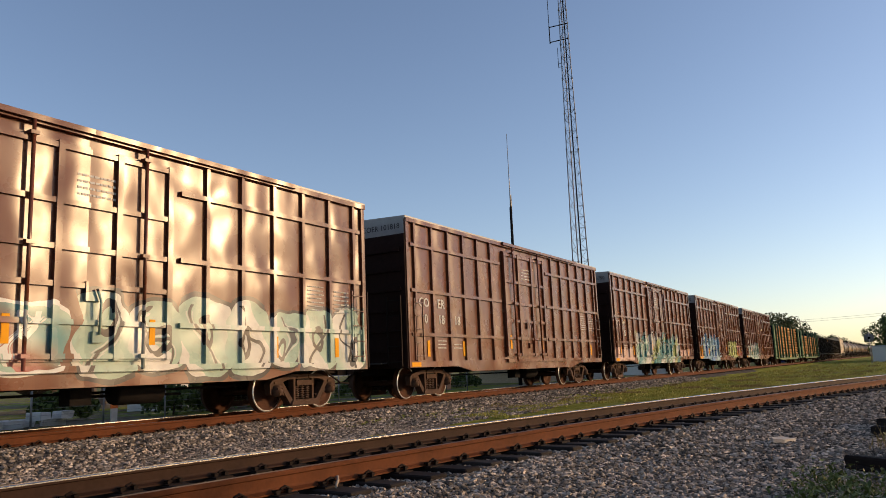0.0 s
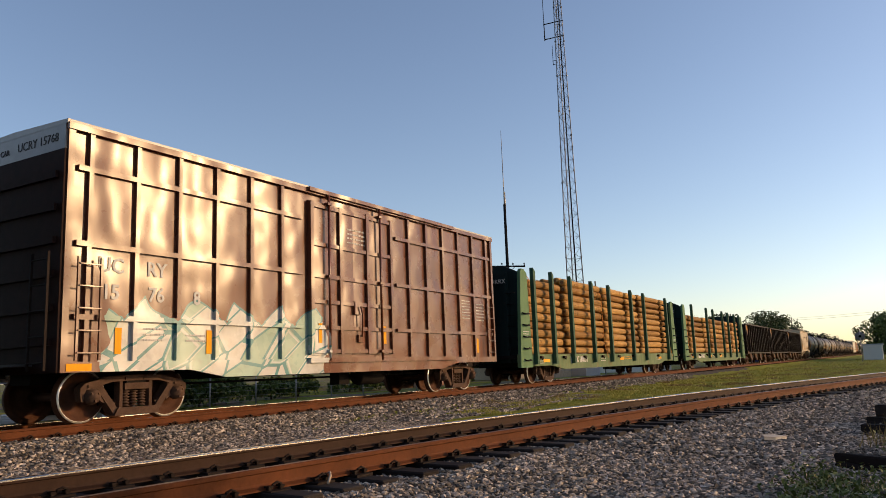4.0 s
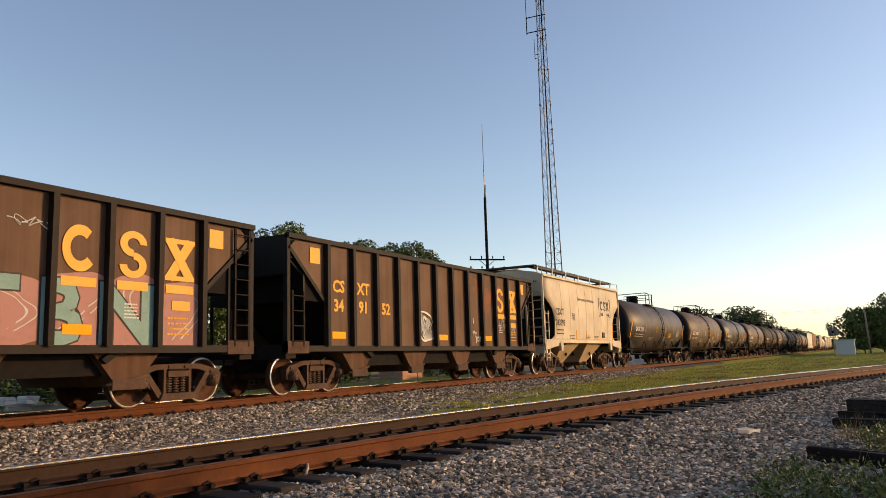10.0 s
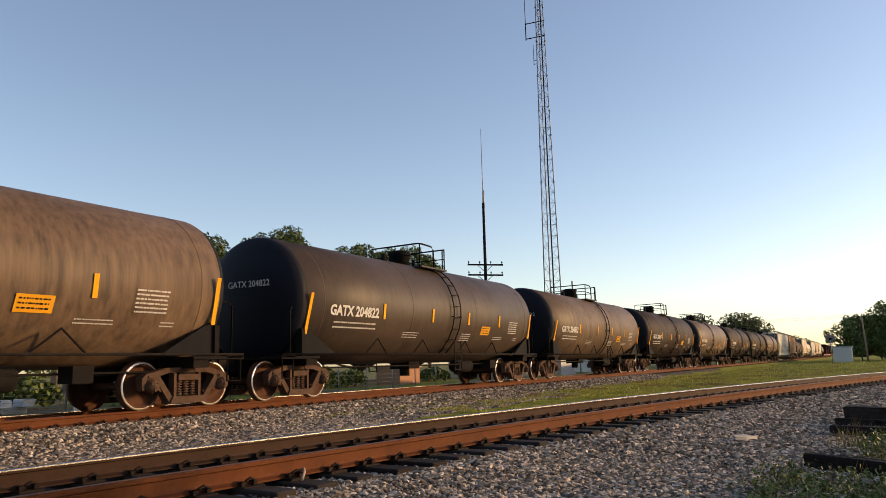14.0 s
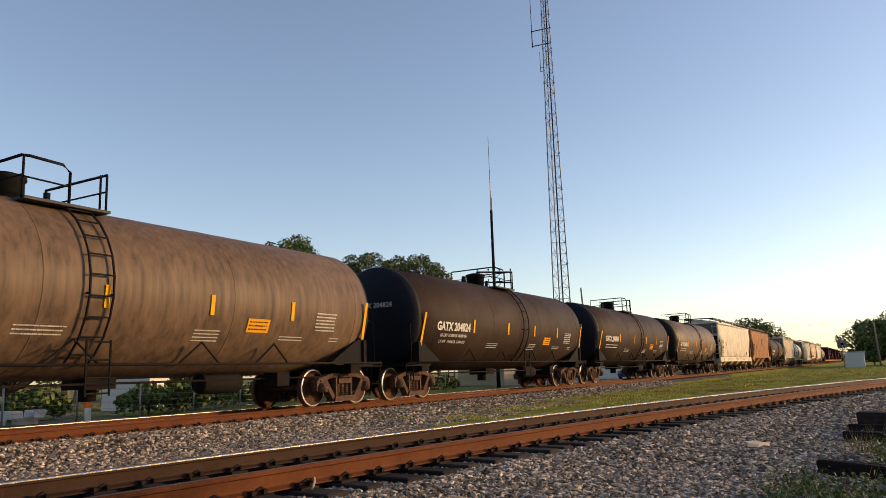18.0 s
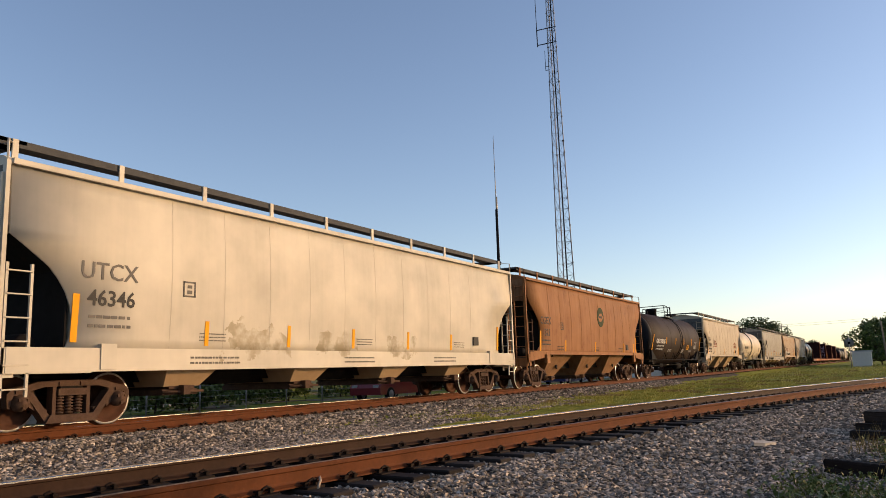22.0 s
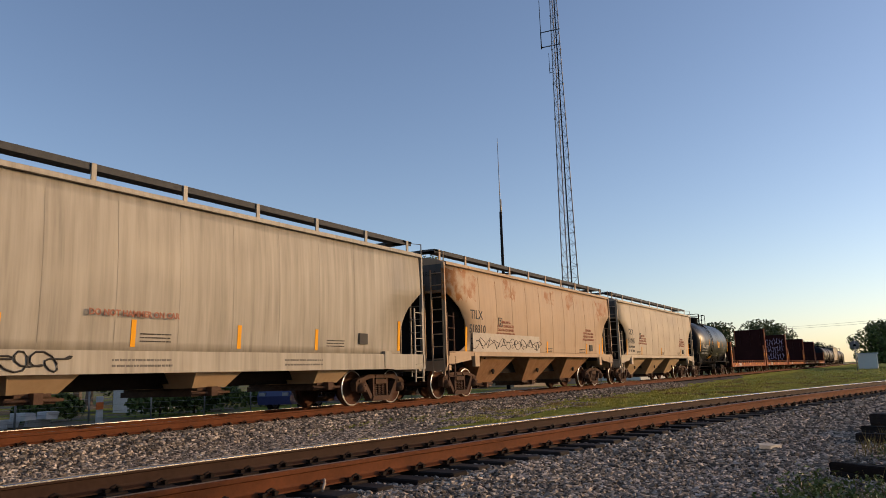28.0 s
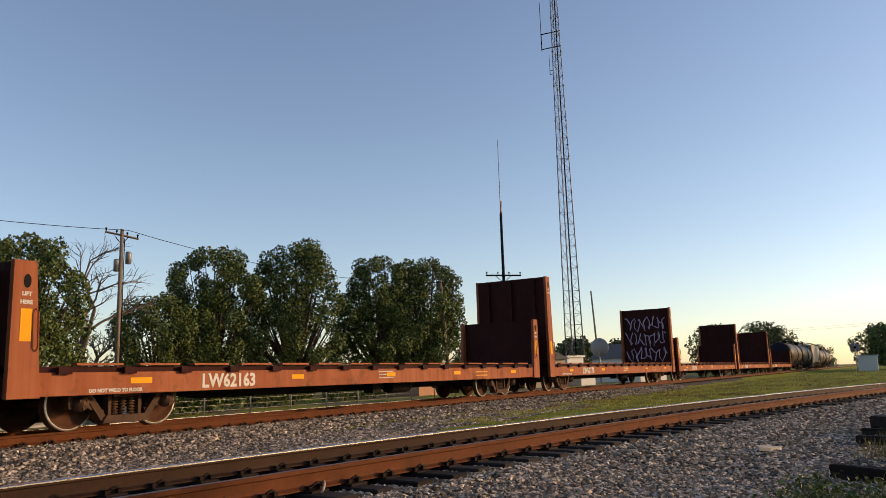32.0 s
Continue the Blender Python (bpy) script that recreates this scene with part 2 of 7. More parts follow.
def wood_material(name, c, along=0):
    n = Nodes(name, 0.75)
    s = [14.0, 14.0, 14.0]
    s[along] = 1.2
    grain = n.noise(1.0, 5.0, 0.65, stretch=tuple(s))
    r = n.t.nodes.new("ShaderNodeObjectInfo").outputs["Random"]
    base = n.ramp(r, [(0.0, tone((c[0], c[1] * 0.85, c[2] * 0.8), 0.36)), (0.2, tone((c[0], c[1] * 0.9, c[2] * 0.9), 0.6)), (0.45, tone(c, 0.9)), (0.75, c), (1.0, tone(c, 1.25))])
    knots = n.ramp(n.noise(3.2, 2.0), [(0.64, 0.0), (0.69, 1.0)])
    bark = n.ramp(n.noise(1.1, 6.0, 0.7), [(0.56, 0.0), (0.66, 0.75)])
    col = n.mix(n.ramp(grain, [(0.35, 0.0), (0.7, 0.6)]), base, tone(c, 0.42))
    n.bump(grain, 0.35, 0.01)
    col = n.mix(bark, col, tone((c[0], c[1] * 0.8, c[2] * 0.8), 0.5))
    return n.colour(n.mix(n.math("MULTIPLY", knots, 0.75), col, tone(c, 0.25)))


M_GROUND = ground_material()
M_STONE = stone_material("ballast_stone", (0.30, 0.245, 0.195))
M_RUSTRAIL = plain("rusty_rail", (0.0972, 0.031, 0.0115), 0.75, 0.1, 0.35, 3.0)
M_RAILTOP = plain("worn_rail_top", (0.60, 0.58, 0.56), 0.25, 1.0, 0.1, 9.0, 0.03)
M_DULLTOP = plain("dull_rail_top", (0.182, 0.091, 0.0525), 0.45, 0.5, 0.2, 9.0)
M_TIE = wood_material("creosoted_tie", (0.030, 0.024, 0.021), 1)
M_IRON = plain("dark_iron", (0.018, 0.012, 0.010), 0.7, 0.3, 0.3)
M_TRUCK = plain("rusty_cast_steel", (0.075, 0.044, 0.031), 0.8, 0.1, 0.45, 5.0, 0.4)
M_WHEEL = plain("wheel_rust", (0.0638, 0.027, 0.0158), 0.7, 0.2, 0.35, 5.0)
M_RIM = plain("polished_wheel_rim", (0.74, 0.71, 0.68), 0.42, 0.85, 0.1, 9.0, 0.03)
# Underframe black; also holds the shade of gaps between bays and chutes.
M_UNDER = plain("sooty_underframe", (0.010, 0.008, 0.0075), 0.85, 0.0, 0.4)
M_BLACK = plain("black_steel", (0.008, 0.008, 0.009), 0.8, 0.0, 0.3)
M_WHITE = plain("white_lettering", (0.51, 0.493, 0.459), 0.6, 0.0, 0.08)
M_GREYTEXT = plain("faded_grey_lettering", (0.13, 0.115, 0.10), 0.6, 0.0, 0.15)
# Darker brown for the siding's far rail.
M_DARKRAIL = plain("dark_oily_rail", (0.038, 0.019, 0.012), 0.7, 0.1, 0.35, 3.0)
M_DARKTEXT = plain("dark_lettering", (0.05, 0.045, 0.04), 0.6, 0.0, 0.1)
M_REDTEXT = plain("faded_red_lettering", (0.30, 0.12, 0.075), 0.6, 0.0, 0.15)
M_YELLOW = plain("yellow_paint", (0.62, 0.28, 0.012), 0.5, 0.0, 0.1)
M_REFLECT = plain("amber_reflective_tape", (0.72, 0.31, 0.010), 0.6, 0.0, 0.08)
M_GALV = plain("galvanised_steel", (0.24, 0.23, 0.22), 0.45, 0.3, 0.12)
M_GRATE = plain("dark_grating", (0.06, 0.06, 0.06), 0.7, 0.2, 0.2)
M_LOG = wood_material("peeled_log", (0.46, 0.255, 0.085), 0)
M_LOGEND = plain("dark_log_end", (0.15, 0.075, 0.035), 0.85, 0.0, 0.3, 12.0)
M_STRAP = plain("yellow_strap", (0.42, 0.17, 0.03), 0.7, 0.0, 0.1)
M_GREEN = car_paint("green_car_paint", (0.085, 0.18, 0.085), 0.6, rusty=0.1, streak=0.3, dusty=0.1)
# Darkened copy of the car green that holds the end bulkheads' shade.
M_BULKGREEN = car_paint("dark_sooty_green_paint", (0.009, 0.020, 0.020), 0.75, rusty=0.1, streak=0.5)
# These two hold the shade of the hopper ends in their colour.
M_SHADEGREY = car_paint("sooty_grey_end_paint", (0.11, 0.105, 0.10), 0.75, rusty=0.2, streak=0.6)
M_SHADEDARK = car_paint("soot_black_slope_paint", (0.020, 0.018, 0.016), 0.85, rusty=0.1, streak=0.6)
M_STAKE = car_paint("dark_green_stake_paint", (0.035, 0.085, 0.05), 0.6, rusty=0.15, streak=0.4)
M_GREENSILL = car_paint("weathered_green_sill", (0.09, 0.15, 0.066), 0.6, rusty=0.4, rust=(0.17, 0.07, 0.03), streak=0.45, dusty=0.2)
M_DKHOPPER = car_paint("dark_brown_hopper_paint", (0.075, 0.034, 0.019), 0.75, rusty=0.35, dusty=0.1)
M_POSTDARK = plain("black_hopper_post", (0.017, 0.012, 0.010), 0.6, 0.0, 0.3)
M_FLATRED = car_paint("faded_red_flatcar_paint", (0.264, 0.068, 0.0264), 0.65, rusty=0.55, rust=(0.10, 0.035, 0.02), streak=0.55, dusty=0.35, dust=(0.34, 0.17, 0.09))
# Near the flatcar red at an eighth of its value; bulkheads, deck, pockets.
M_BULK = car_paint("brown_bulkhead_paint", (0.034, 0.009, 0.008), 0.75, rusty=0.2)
M_CREAM = car_paint("cream_hopper_paint", (0.493, 0.396, 0.282), 0.55, rusty=0.02, streak=0.2, dusty=0.08, dust=(0.36, 0.27, 0.18))
M_TILX = car_paint("tan_hopper_paint", (0.43, 0.35, 0.255), 0.55, rusty=0.05, streak=0.35, dusty=0.22, dust=(0.25, 0.17, 0.11))
M_UTCX = car_paint("pale_grey_hopper_paint", (0.51, 0.455, 0.365), 0.5, rusty=0.03, streak=0.2, dusty=0.12, dust=(0.31, 0.25, 0.18),
                   patches=[(x0, x1, 1.2, 1.75, (0.27, 0.22, 0.14)) for x0, x1 in ((-4.6, -2.6), (-1.8, -0.2), (1.2, 2.6))])
M_ACFX = car_paint("grey_hopper_paint", (0.275, 0.24, 0.19), 0.5, rusty=0.04, streak=0.85, dusty=0.3, dust=(0.36, 0.33, 0.28))
M_CGEX = car_paint("brown_hopper_paint", (0.27, 0.113, 0.045), 0.6, rusty=0.4, rust=(0.11, 0.03, 0.014), streak=0.5, dusty=0.3, dust=(0.26, 0.16, 0.08))
M_RUSTYTAN = car_paint("rust_bled_tan_paint", (0.40, 0.275, 0.17), 0.55, rusty=0.3, rust=(0.24, 0.09, 0.02), streak=0.6, dusty=0.35, dust=(0.27, 0.17, 0.10),
                       patches=[(x0, x1, z0, z1, (0.25, 0.085, 0.012)) for x0, x1, z0, z1 in ((-8.0, -5.9, 3.0, 4.05), (-3.7, -2.7, 3.4, 4.0), (0.0, 1.0, 3.3, 3.9), (2.4, 3.4, 3.3, 3.9), (6.0, 7.7, 3.2, 3.9))])
M_BAY = car_paint("tan_hopper_bay", (0.42, 0.285, 0.165), 0.6, rusty=0.15, dusty=0.35)
M_BAYBROWN = car_paint("brown_hopper_bay", (0.255, 0.128, 0.0595), 0.65, rusty=0.4, dusty=0.3)
M_TANKBLACK = car_paint("black_tank_paint", (0.014, 0.013, 0.013), 0.37, rusty=0.0, streak=0.2)
M_TANKBLACK.node_tree.nodes["Principled BSDF"].inputs["Specular IOR Level"].default_value = 0.36
M_TANKBROWN = car_paint("brown_black_tank_paint", (0.054, 0.038, 0.029), 0.46, rusty=0.0, streak=0.3, dusty=0.16, dust=(0.13, 0.09, 0.06))
M_TANKBROWN.node_tree.nodes["Principled BSDF"].inputs["Specular IOR Level"].default_value = 0.15
M_TANKDUST = car_paint("dusty_tank_paint", (0.078, 0.052, 0.036), 0.52, rusty=0.0, streak=0.85, dusty=0.42, dust=(0.24, 0.155, 0.095))
M_TANKDUST.node_tree.nodes["Principled BSDF"].inputs["Specular IOR Level"].default_value = 0.14
# Blue-black that bakes the shade of the tank ends into their colour.
M_TANKHEAD = car_paint("blue_black_tank_head_paint", (0.009, 0.010, 0.015), 0.6, rusty=0.0, streak=0.2)
M_TANKMAROON = car_paint("dark_maroon_tank_paint", (0.029, 0.0165, 0.012), 0.62, rusty=0.0, streak=0.2, dusty=0.03)
M_TANKWHITE = car_paint("white_tank_paint", (0.60, 0.50, 0.36), 0.45, rusty=0.1, streak=0.6, dusty=0.25)
BROWN = (0.128, 0.039, 0.018)


# ---- mesh helpers ----
def bm_box(bm, x0, x1, y0, y1, z0, z1, mi=0):
    v = [bm.verts.new((x, y, z)) for x in (x0, x1) for y in (y0, y1) for z in (z0, z1)]
    for f in ((0, 1, 3, 2), (4, 6, 7, 5), (0, 4, 5, 1), (2, 3, 7, 6), (0, 2, 6, 4), (1, 5, 7, 3)):
        bm.faces.new([v[i] for i in f]).material_index = mi
    return bm


def box(x0, x1, y0, y1, z0, z1, bevel=0.0):
    bm = bm_box(bmesh.new(), x0, x1, y0, y1, z0, z1)
    if bevel:
        bmesh.ops.bevel(bm, geom=bm.edges[:], offset=bevel, segments=1, affect="EDGES")
    return bm


def bm_prism(bm, pts, y0, y1, mi=0, plane="xz"):
    """An outline in one plane, pushed along the third axis from y0 to y1."""
    at = {"xz": lambda a, b, c: (a, c, b), "yz": lambda a, b, c: (c, a, b), "xy": lambda a, b, c: (a, b, c)}[plane]
    lo = [bm.verts.new(at(a, b, y0)) for a, b in pts]
    hi = [bm.verts.new(at(a, b, y1)) for a, b in pts]
    fs = [bm.faces.new(lo), bm.faces.new(hi[::-1])]
    for i in range(len(pts)):
        j = (i + 1) % len(pts)
        fs.append(bm.faces.new((lo[i], hi[i], hi[j], lo[j])))
    for f in fs:
        f.material_index = mi
    return bm


def prism(pts, y0, y1, plane="xz"):
    bm = bm_prism(bmesh.new(), pts, y0, y1, 0, plane)
    bmesh.ops.recalc_face_normals(bm, faces=bm.faces[:])
    return bm


def bm_tube(bm, pts, r, seg=6, r1=None, mi=0):
    """A round bar along a line of points."""
    pts = [Vector(p) for p in pts]
    rings = []
    for i, p in enumerate(pts):
        d = (pts[min(i + 1, len(pts) - 1)] - pts[max(i - 1, 0)]).normalized()
        u = d.orthogonal().normalized() if abs(d.z) > 0.9 else Vector((0, 0, 1)).cross(d).normalized()
        w = d.cross(u)
        k = i / max(1, len(pts) - 1)
        rad = r + ((r1 if r1 is not None else r) - r) * k
        rings.append([bm.verts.new(p + rad * (math.cos(a) * u + math.sin(a) * w)) for a in (2 * math.pi * j / seg for j in range(seg))])
    for a, b in zip(rings, rings[1:]):
        for j in range(seg):
            f = bm.faces.new((a[j], a[(j + 1) % seg], b[(j + 1) % seg], b[j]))
            f.material_index, f.smooth = mi, seg > 5
    for ring in (rings[0][::-1], rings[-1]):
        bm.faces.new(ring).material_index = mi
    return bm


def tube(pts, r, seg=6, r1=None):
    return bm_tube(bmesh.new(), pts, r, seg, r1)


def bm_lathe(bm, profile, seg, axis="z", at=(0, 0, 0), mis=None, smooth=True):
    """A turned shape: profile of (radius, along)."""
    def put(r, h, a):
        c, s = r * math.cos(a), r * math.sin(a)
        p = {"z": (c, s, h), "y": (c, h, s), "x": (h, c, s)}[axis]
        return bm.verts.new((p[0] + at[0], p[1] + at[1], p[2] + at[2]))
    rings = [[put(r, h, 2 * math.pi * j / seg) for j in range(seg)] if r > 1e-4 else [put(0, h, 0)] for r, h in profile]
    for i, (a, b) in enumerate(zip(rings, rings[1:])):
        for j in range(seg):
            k = (j + 1) % seg
            ring = [a[j % len(a)], a[k % len(a)], b[k % len(b)], b[j % len(b)]]
            ring = list(dict.fromkeys(ring))
            if len(ring) > 2:
                f = bm.faces.new(ring)
                f.smooth = smooth
                f.material_index = mis[i] if mis else 0
    return bm


def lathe(profile, seg=24, axis="z", at=(0, 0, 0), mis=None, smooth=True):
    bm = bm_lathe(bmesh.new(), profile, seg, axis, at, mis, smooth)
    bmesh.ops.recalc_face_normals(bm, faces=bm.faces[:])
    return bm


def mesh_from(bm, name, *mats):
    me = bpy.data.meshes.new(name)
    bm.to_mesh(me)
    bm.free()
    for m in mats:
        me.materials.append(m)
    return me


def part(name, bm, material, parent, label="", at=None):
    """One mesh object under a thing or under a part. bm may be a mesh that is shared."""
    mats = material if isinstance(material, (tuple, list)) else (material,)
    me = bm if isinstance(bm, bpy.types.Mesh) else mesh_from(bm, name, *mats)
    ob = new(name, me)
    ob.parent = parent
    if at is not None:
        ob.matrix_basis = at if isinstance(at, Matrix) else Matrix.Translation(at)
    if label:
        ob["label"] = label
    return ob


def thing(name, label, category, at=(0, 0, 0), group="", kind="", mesh=None):
    ob = new(name, mesh)
    ob.matrix_basis = at if isinstance(at, Matrix) else Matrix.Translation(at)
    return tagged(ob, label, category, group, kind)


KEPT = {}


def kept(key, make, *mats):
    """A mesh that is made once and shared by all the pieces that look alike."""
    if key not in KEPT:
        KEPT[key] = mesh_from(make(), key, *mats)
    return KEPT[key]


def raw_mesh(name, verts, faces, *mats):
    """A mesh from arrays of places and of equal-sided faces."""
    me = bpy.data.meshes.new(name)
    verts, faces = np.asarray(verts, np.float32), np.asarray(faces, np.int32)
    n, k = faces.shape
    me.vertices.add(len(verts))
    me.vertices.foreach_set("co", verts.ravel())
    me.loops.add(n * k)
    me.loops.foreach_set("vertex_index", faces.ravel())
    me.polygons.add(n)
    me.polygons.foreach_set("loop_start", np.arange(0, n * k, k, dtype=np.int32))
    me.polygons.foreach_set("loop_total", np.full(n, k, np.int32))
    me.update(calc_edges=True)
    me.polygons.foreach_set("use_smooth", np.zeros(n, bool))
    for m in mats:
        me.materials.append(m)
    return me


def lettering(text, size, mat, parent, x, y, z, name="lettering", tilt=90.0, turn=0.0, bold=0.0, width=1.0, depth=0.003):
    """Raised painted writing that reads from the -y side; x, z is the middle of the line."""
    key = f"text_{text}_{size}_{bold}_{width}_{mat.name}"
    if key not in KEPT:
        cu = bpy.data.curves.new("text", "FONT")
        cu.body, cu.size, cu.align_x, cu.align_y = text, size, "CENTER", "CENTER"
        cu.offset, cu.extrude, cu.resolution_u = bold, depth, 2
        ob = bpy.data.objects.new("text", cu)
        me = bpy.data.meshes.new_from_object(ob)
        bpy.data.objects.remove(ob)
        bpy.data.curves.remove(cu)
        if width != 1.0:
            me.transform(Matrix.Diagonal((width, 1, 1, 1)))
        me.materials.clear()
        me.materials.append(mat)
        KEPT[key] = me
    return part(name, KEPT[key], mat, parent, at=pose(x, y, z, tilt, 0, turn))


def bars(mat, parent, x, y, z, w, rows, h=0.05, gap=0.05, tilt=0.0, seed=0, name="small_print"):
    """Lines of print too small to read."""
    rnd = random.Random(seed + rows * 7)
    if rows > 1:
        h, gap = h * 0.62, gap + h * 0.38
    bm = bmesh.new()
    for i in range(rows):
        zz = (rows - 1) / 2 * (h + gap) - i * (h + gap)
        a = -w / 2
        while a < w / 2 - 0.04:
            b = min(w / 2, a + rnd.uniform(0.3, 1.3) * h * 2)
            bm_box(bm, a, b, -0.003, 0.003, zz - h / 2, zz + h / 2)
            a = b + h * rnd.uniform(0.3, 0.9)
    return tagged(part(name, bm, mat, parent, at=pose(x, y, z, tilt, 0, 0)), kind="stuff" if rows > 1 else "")


# ---- ground ----
def near_y(x):
    """The middle of the other track, which swings away."""
    u = max(-40.0, min(62.0, x))
    y = 5.0 - 0.0894 * u - 0.0034 * u * u + 0.842e-5 * u ** 3
    s = -0.0894 - 0.0068 * u + 2.526e-5 * u * u
    return y + s * (x - u) + 0.7175


def lie(x, y):
    """The ground's height."""
    d1, d2 = abs(y - near_y(x)) / math.sqrt(1.0 + (0.0894 + 0.0068 * max(0, min(62, x))) ** 2), abs(y - TRACK_Y)
    base = -0.40 if y < TRACK_Y else -0.55
    h = base + 0.05 * noise.noise((x * 0.35, y * 0.35, 3.0)) + 0.02 * noise.noise((x * 1.7, y * 1.7, 7.0))
    a = -0.236 - max(0.0, (d1 - 1.5) * 0.14)
    b = RAIL_Z - 0.20 - max(0.0, (d2 - 1.6) * 0.28)
    return max(h, a, min(b, RAIL_Z - 0.2))


def stretch_out(lo, hi, step, end):
    v, s = [lo], step
    w = np.arange(lo, hi + step / 2, step).tolist()
    a = hi
    up = []
    while a < end:
        s *= 1.35
        a += s
        up.append(a)
    s, b, down = step, lo, []
    while b > -end:
        s *= 1.35
        b -= s
        down.append(b)
    return np.array(down[::-1] + w + up)


xs, ys = stretch_out(-8.0, 60.0, 0.4, 3000.0), stretch_out(-8.0, 18.0, 0.2, 3000.0)
verts = [(x, y, lie(x, y)) for x in xs for y in ys]
ny = len(ys)
ii, jj = np.meshgrid(np.arange(len(xs) - 1), np.arange(ny - 1), indexing="ij")
q0 = (ii * ny + jj).ravel()
faces = np.stack([q0, q0 + ny, q0 + ny + 1, q0 + 1], 1)
me = raw_mesh("ground", verts, faces, M_GROUND)
me.polygons.foreach_set("use_smooth", np.ones(len(faces), bool))
ground = tagged(new("ground", me), "grey gravel ground with strips of rough grass", "ground", kind="structure")


# ---- tracks ----
RAIL_OUTLINE = ((-0.07, -0.172), (0.07, -0.172), (0.07, -0.160), (0.018, -0.140), (0.010, -0.120), (0.010, -0.045), (0.036, -0.036), (0.037, -0.006), (0.030, 0.0), (-0.030, 0.0), (-0.037, -0.006),
                (-0.037, -0.017), (-0.036, -0.036), (-0.010, -0.045), (-0.010, -0.120), (-0.018, -0.140), (-0.07, -0.160))


def rail_mesh(line, top, shine=(8,), web=None):
    """A rail along a line of (x, y, z, heading)."""
    n = len(RAIL_OUTLINE)
    v = []
    for x, y, z, a in line:
        for o, h in RAIL_OUTLINE:
            v.append((x - math.sin(a) * o, y + math.cos(a) * o, z + h))
    f = []
    for i in range(len(line) - 1):
        for j in range(n):
            k = (j + 1) % n
            f.append((i * n + j, i * n + k, (i + 1) * n + k, (i + 1) * n + j))
    me = raw_mesh("rail", v, f, web or M_RUSTRAIL, top)
    me.polygons.foreach_set("material_index", np.tile([1 if j in shine else 0 for j in range(n)], len(line) - 1).astype(np.int32))
    me.update()
    return me


def lay(line_of, s0, s1, step):
    """Points along a track's middle, even steps of x, with the heading."""
    out = []
    x = s0
    while x <= s1:
        y, y2 = line_of(x), line_of(x + 0.05)
        out.append((x, y, math.atan2(y2 - y, 0.05)))
        x += step
    return out


def aside(row, off, z):
    x, y, a = row
    return (x - math.sin(a) * off, y + math.cos(a) * off, z, a)


def plate_mesh():
    """Tie plate with rail anchors and spikes on both sides of the foot."""
    bm = box(-0.10, 0.10, -0.17, 0.17, -0.192, -0.168)
    for s in (-1, 1):
        for x in (-0.06, 0.06):
            bm_box(bm, x - 0.016, x + 0.016, s * 0.1 - 0.016, s * 0.1 + 0.016, -0.2, -0.135)
            bm_box(bm, x - 0.022, x + 0.022, s * 0.092 - 0.03, s * 0.092 + 0.03, -0.15, -0.135)
        pts = [(0.0 + 0.03 * s, s * 0.085, -0.16), (-0.02, s * 0.10, -0.128), (0.02, s * 0.105, -0.112), (0.06, s * 0.10, -0.128), (0.085, s * 0.09, -0.165)]
        bm_tube(bm, pts, 0.011, 5)
    return bm


def track(name, label, line_of, z, x0, x1, gear_x1, top_near, top_far, tie_seed):
    rnd = random.Random(tie_seed)
    tr = thing(name, label, "railway track", kind="structure")
    fine = lay(line_of, x0, min(x1, 64.0), 0.5) + ([(x1, line_of(x1), lay(line_of, x1, x1, 1)[0][2])] if x1 > 64 else [])
    for off, top in ((-0.7545, top_near), (0.7545, top_far)):
        part("rail", rail_mesh([aside(r, off, z) for r in fine], top, (8, 9, 10) if off > 0 else (8,), M_DARKRAIL if off > 0 and name.endswith("1") else M_RUSTRAIL), M_RUSTRAIL, tr, "rusty steel rail with a worn top")
    plate = kept("tie_plate", plate_mesh, M_IRON)
    x = x0
    count = 0
    far = []
    while x < x1:
        y, a = line_of(x), lay(line_of, x, x, 1)[0][2]
        key = f"tie{rnd.randint(0, 4)}"
        m = pose(x, y + rnd.uniform(-0.06, 0.06), z - 0.02 + rnd.uniform(-0.012, 0.004), 0, 0, math.degrees(a) + rnd.uniform(-1.6, 1.6))
        if x < gear_x1 and count < 300:
            w = rnd.uniform(0.105, 0.125)
            me = kept(key, lambda: box(-w, w, -1.32, 1.32, -0.36, -0.158, 0.012), M_TIE)
            part("tie", me, M_TIE, tr, at=m)
            count += 1
            if x < gear_x1 * 0.8:
                for off in (-0.7545, 0.7545):
                    p = aside((x, y, a), off, z)
                    part("tie_plate", plate, M_IRON, tr, at=pose(p[0], p[1], p[2], 0, 0, math.degrees(a)))
        else:
            far.append(m)
        x += 0.487 + rnd.uniform(-0.05, 0.05)
    if far:
        bm = bmesh.new()
        for m in far:
            b = bm_box(bm, -0.11, 0.11, -1.3, 1.3, -0.36, -0.172)
            bmesh.ops.transform(bm, matrix=m, verts=bm.verts[-8:])
        tagged(part("far_ties", bm, M_TIE, tr), kind="stuff")
    return tr


track("track_1", "rusty siding track with spiked timber ties that curves away", near_y, 0.0, -14.0, 120.0, 66.0, M_DULLTOP, M_RAILTOP, 4)
track("track_2", "straight rusty main track under the train", lambda x: TRACK_Y, RAIL_Z, -30.0, 900.0, 44.0, M_RAILTOP, M_RAILTOP, 9)


# ---- loose ground cover ----
RNG = np.random.default_rng(11)


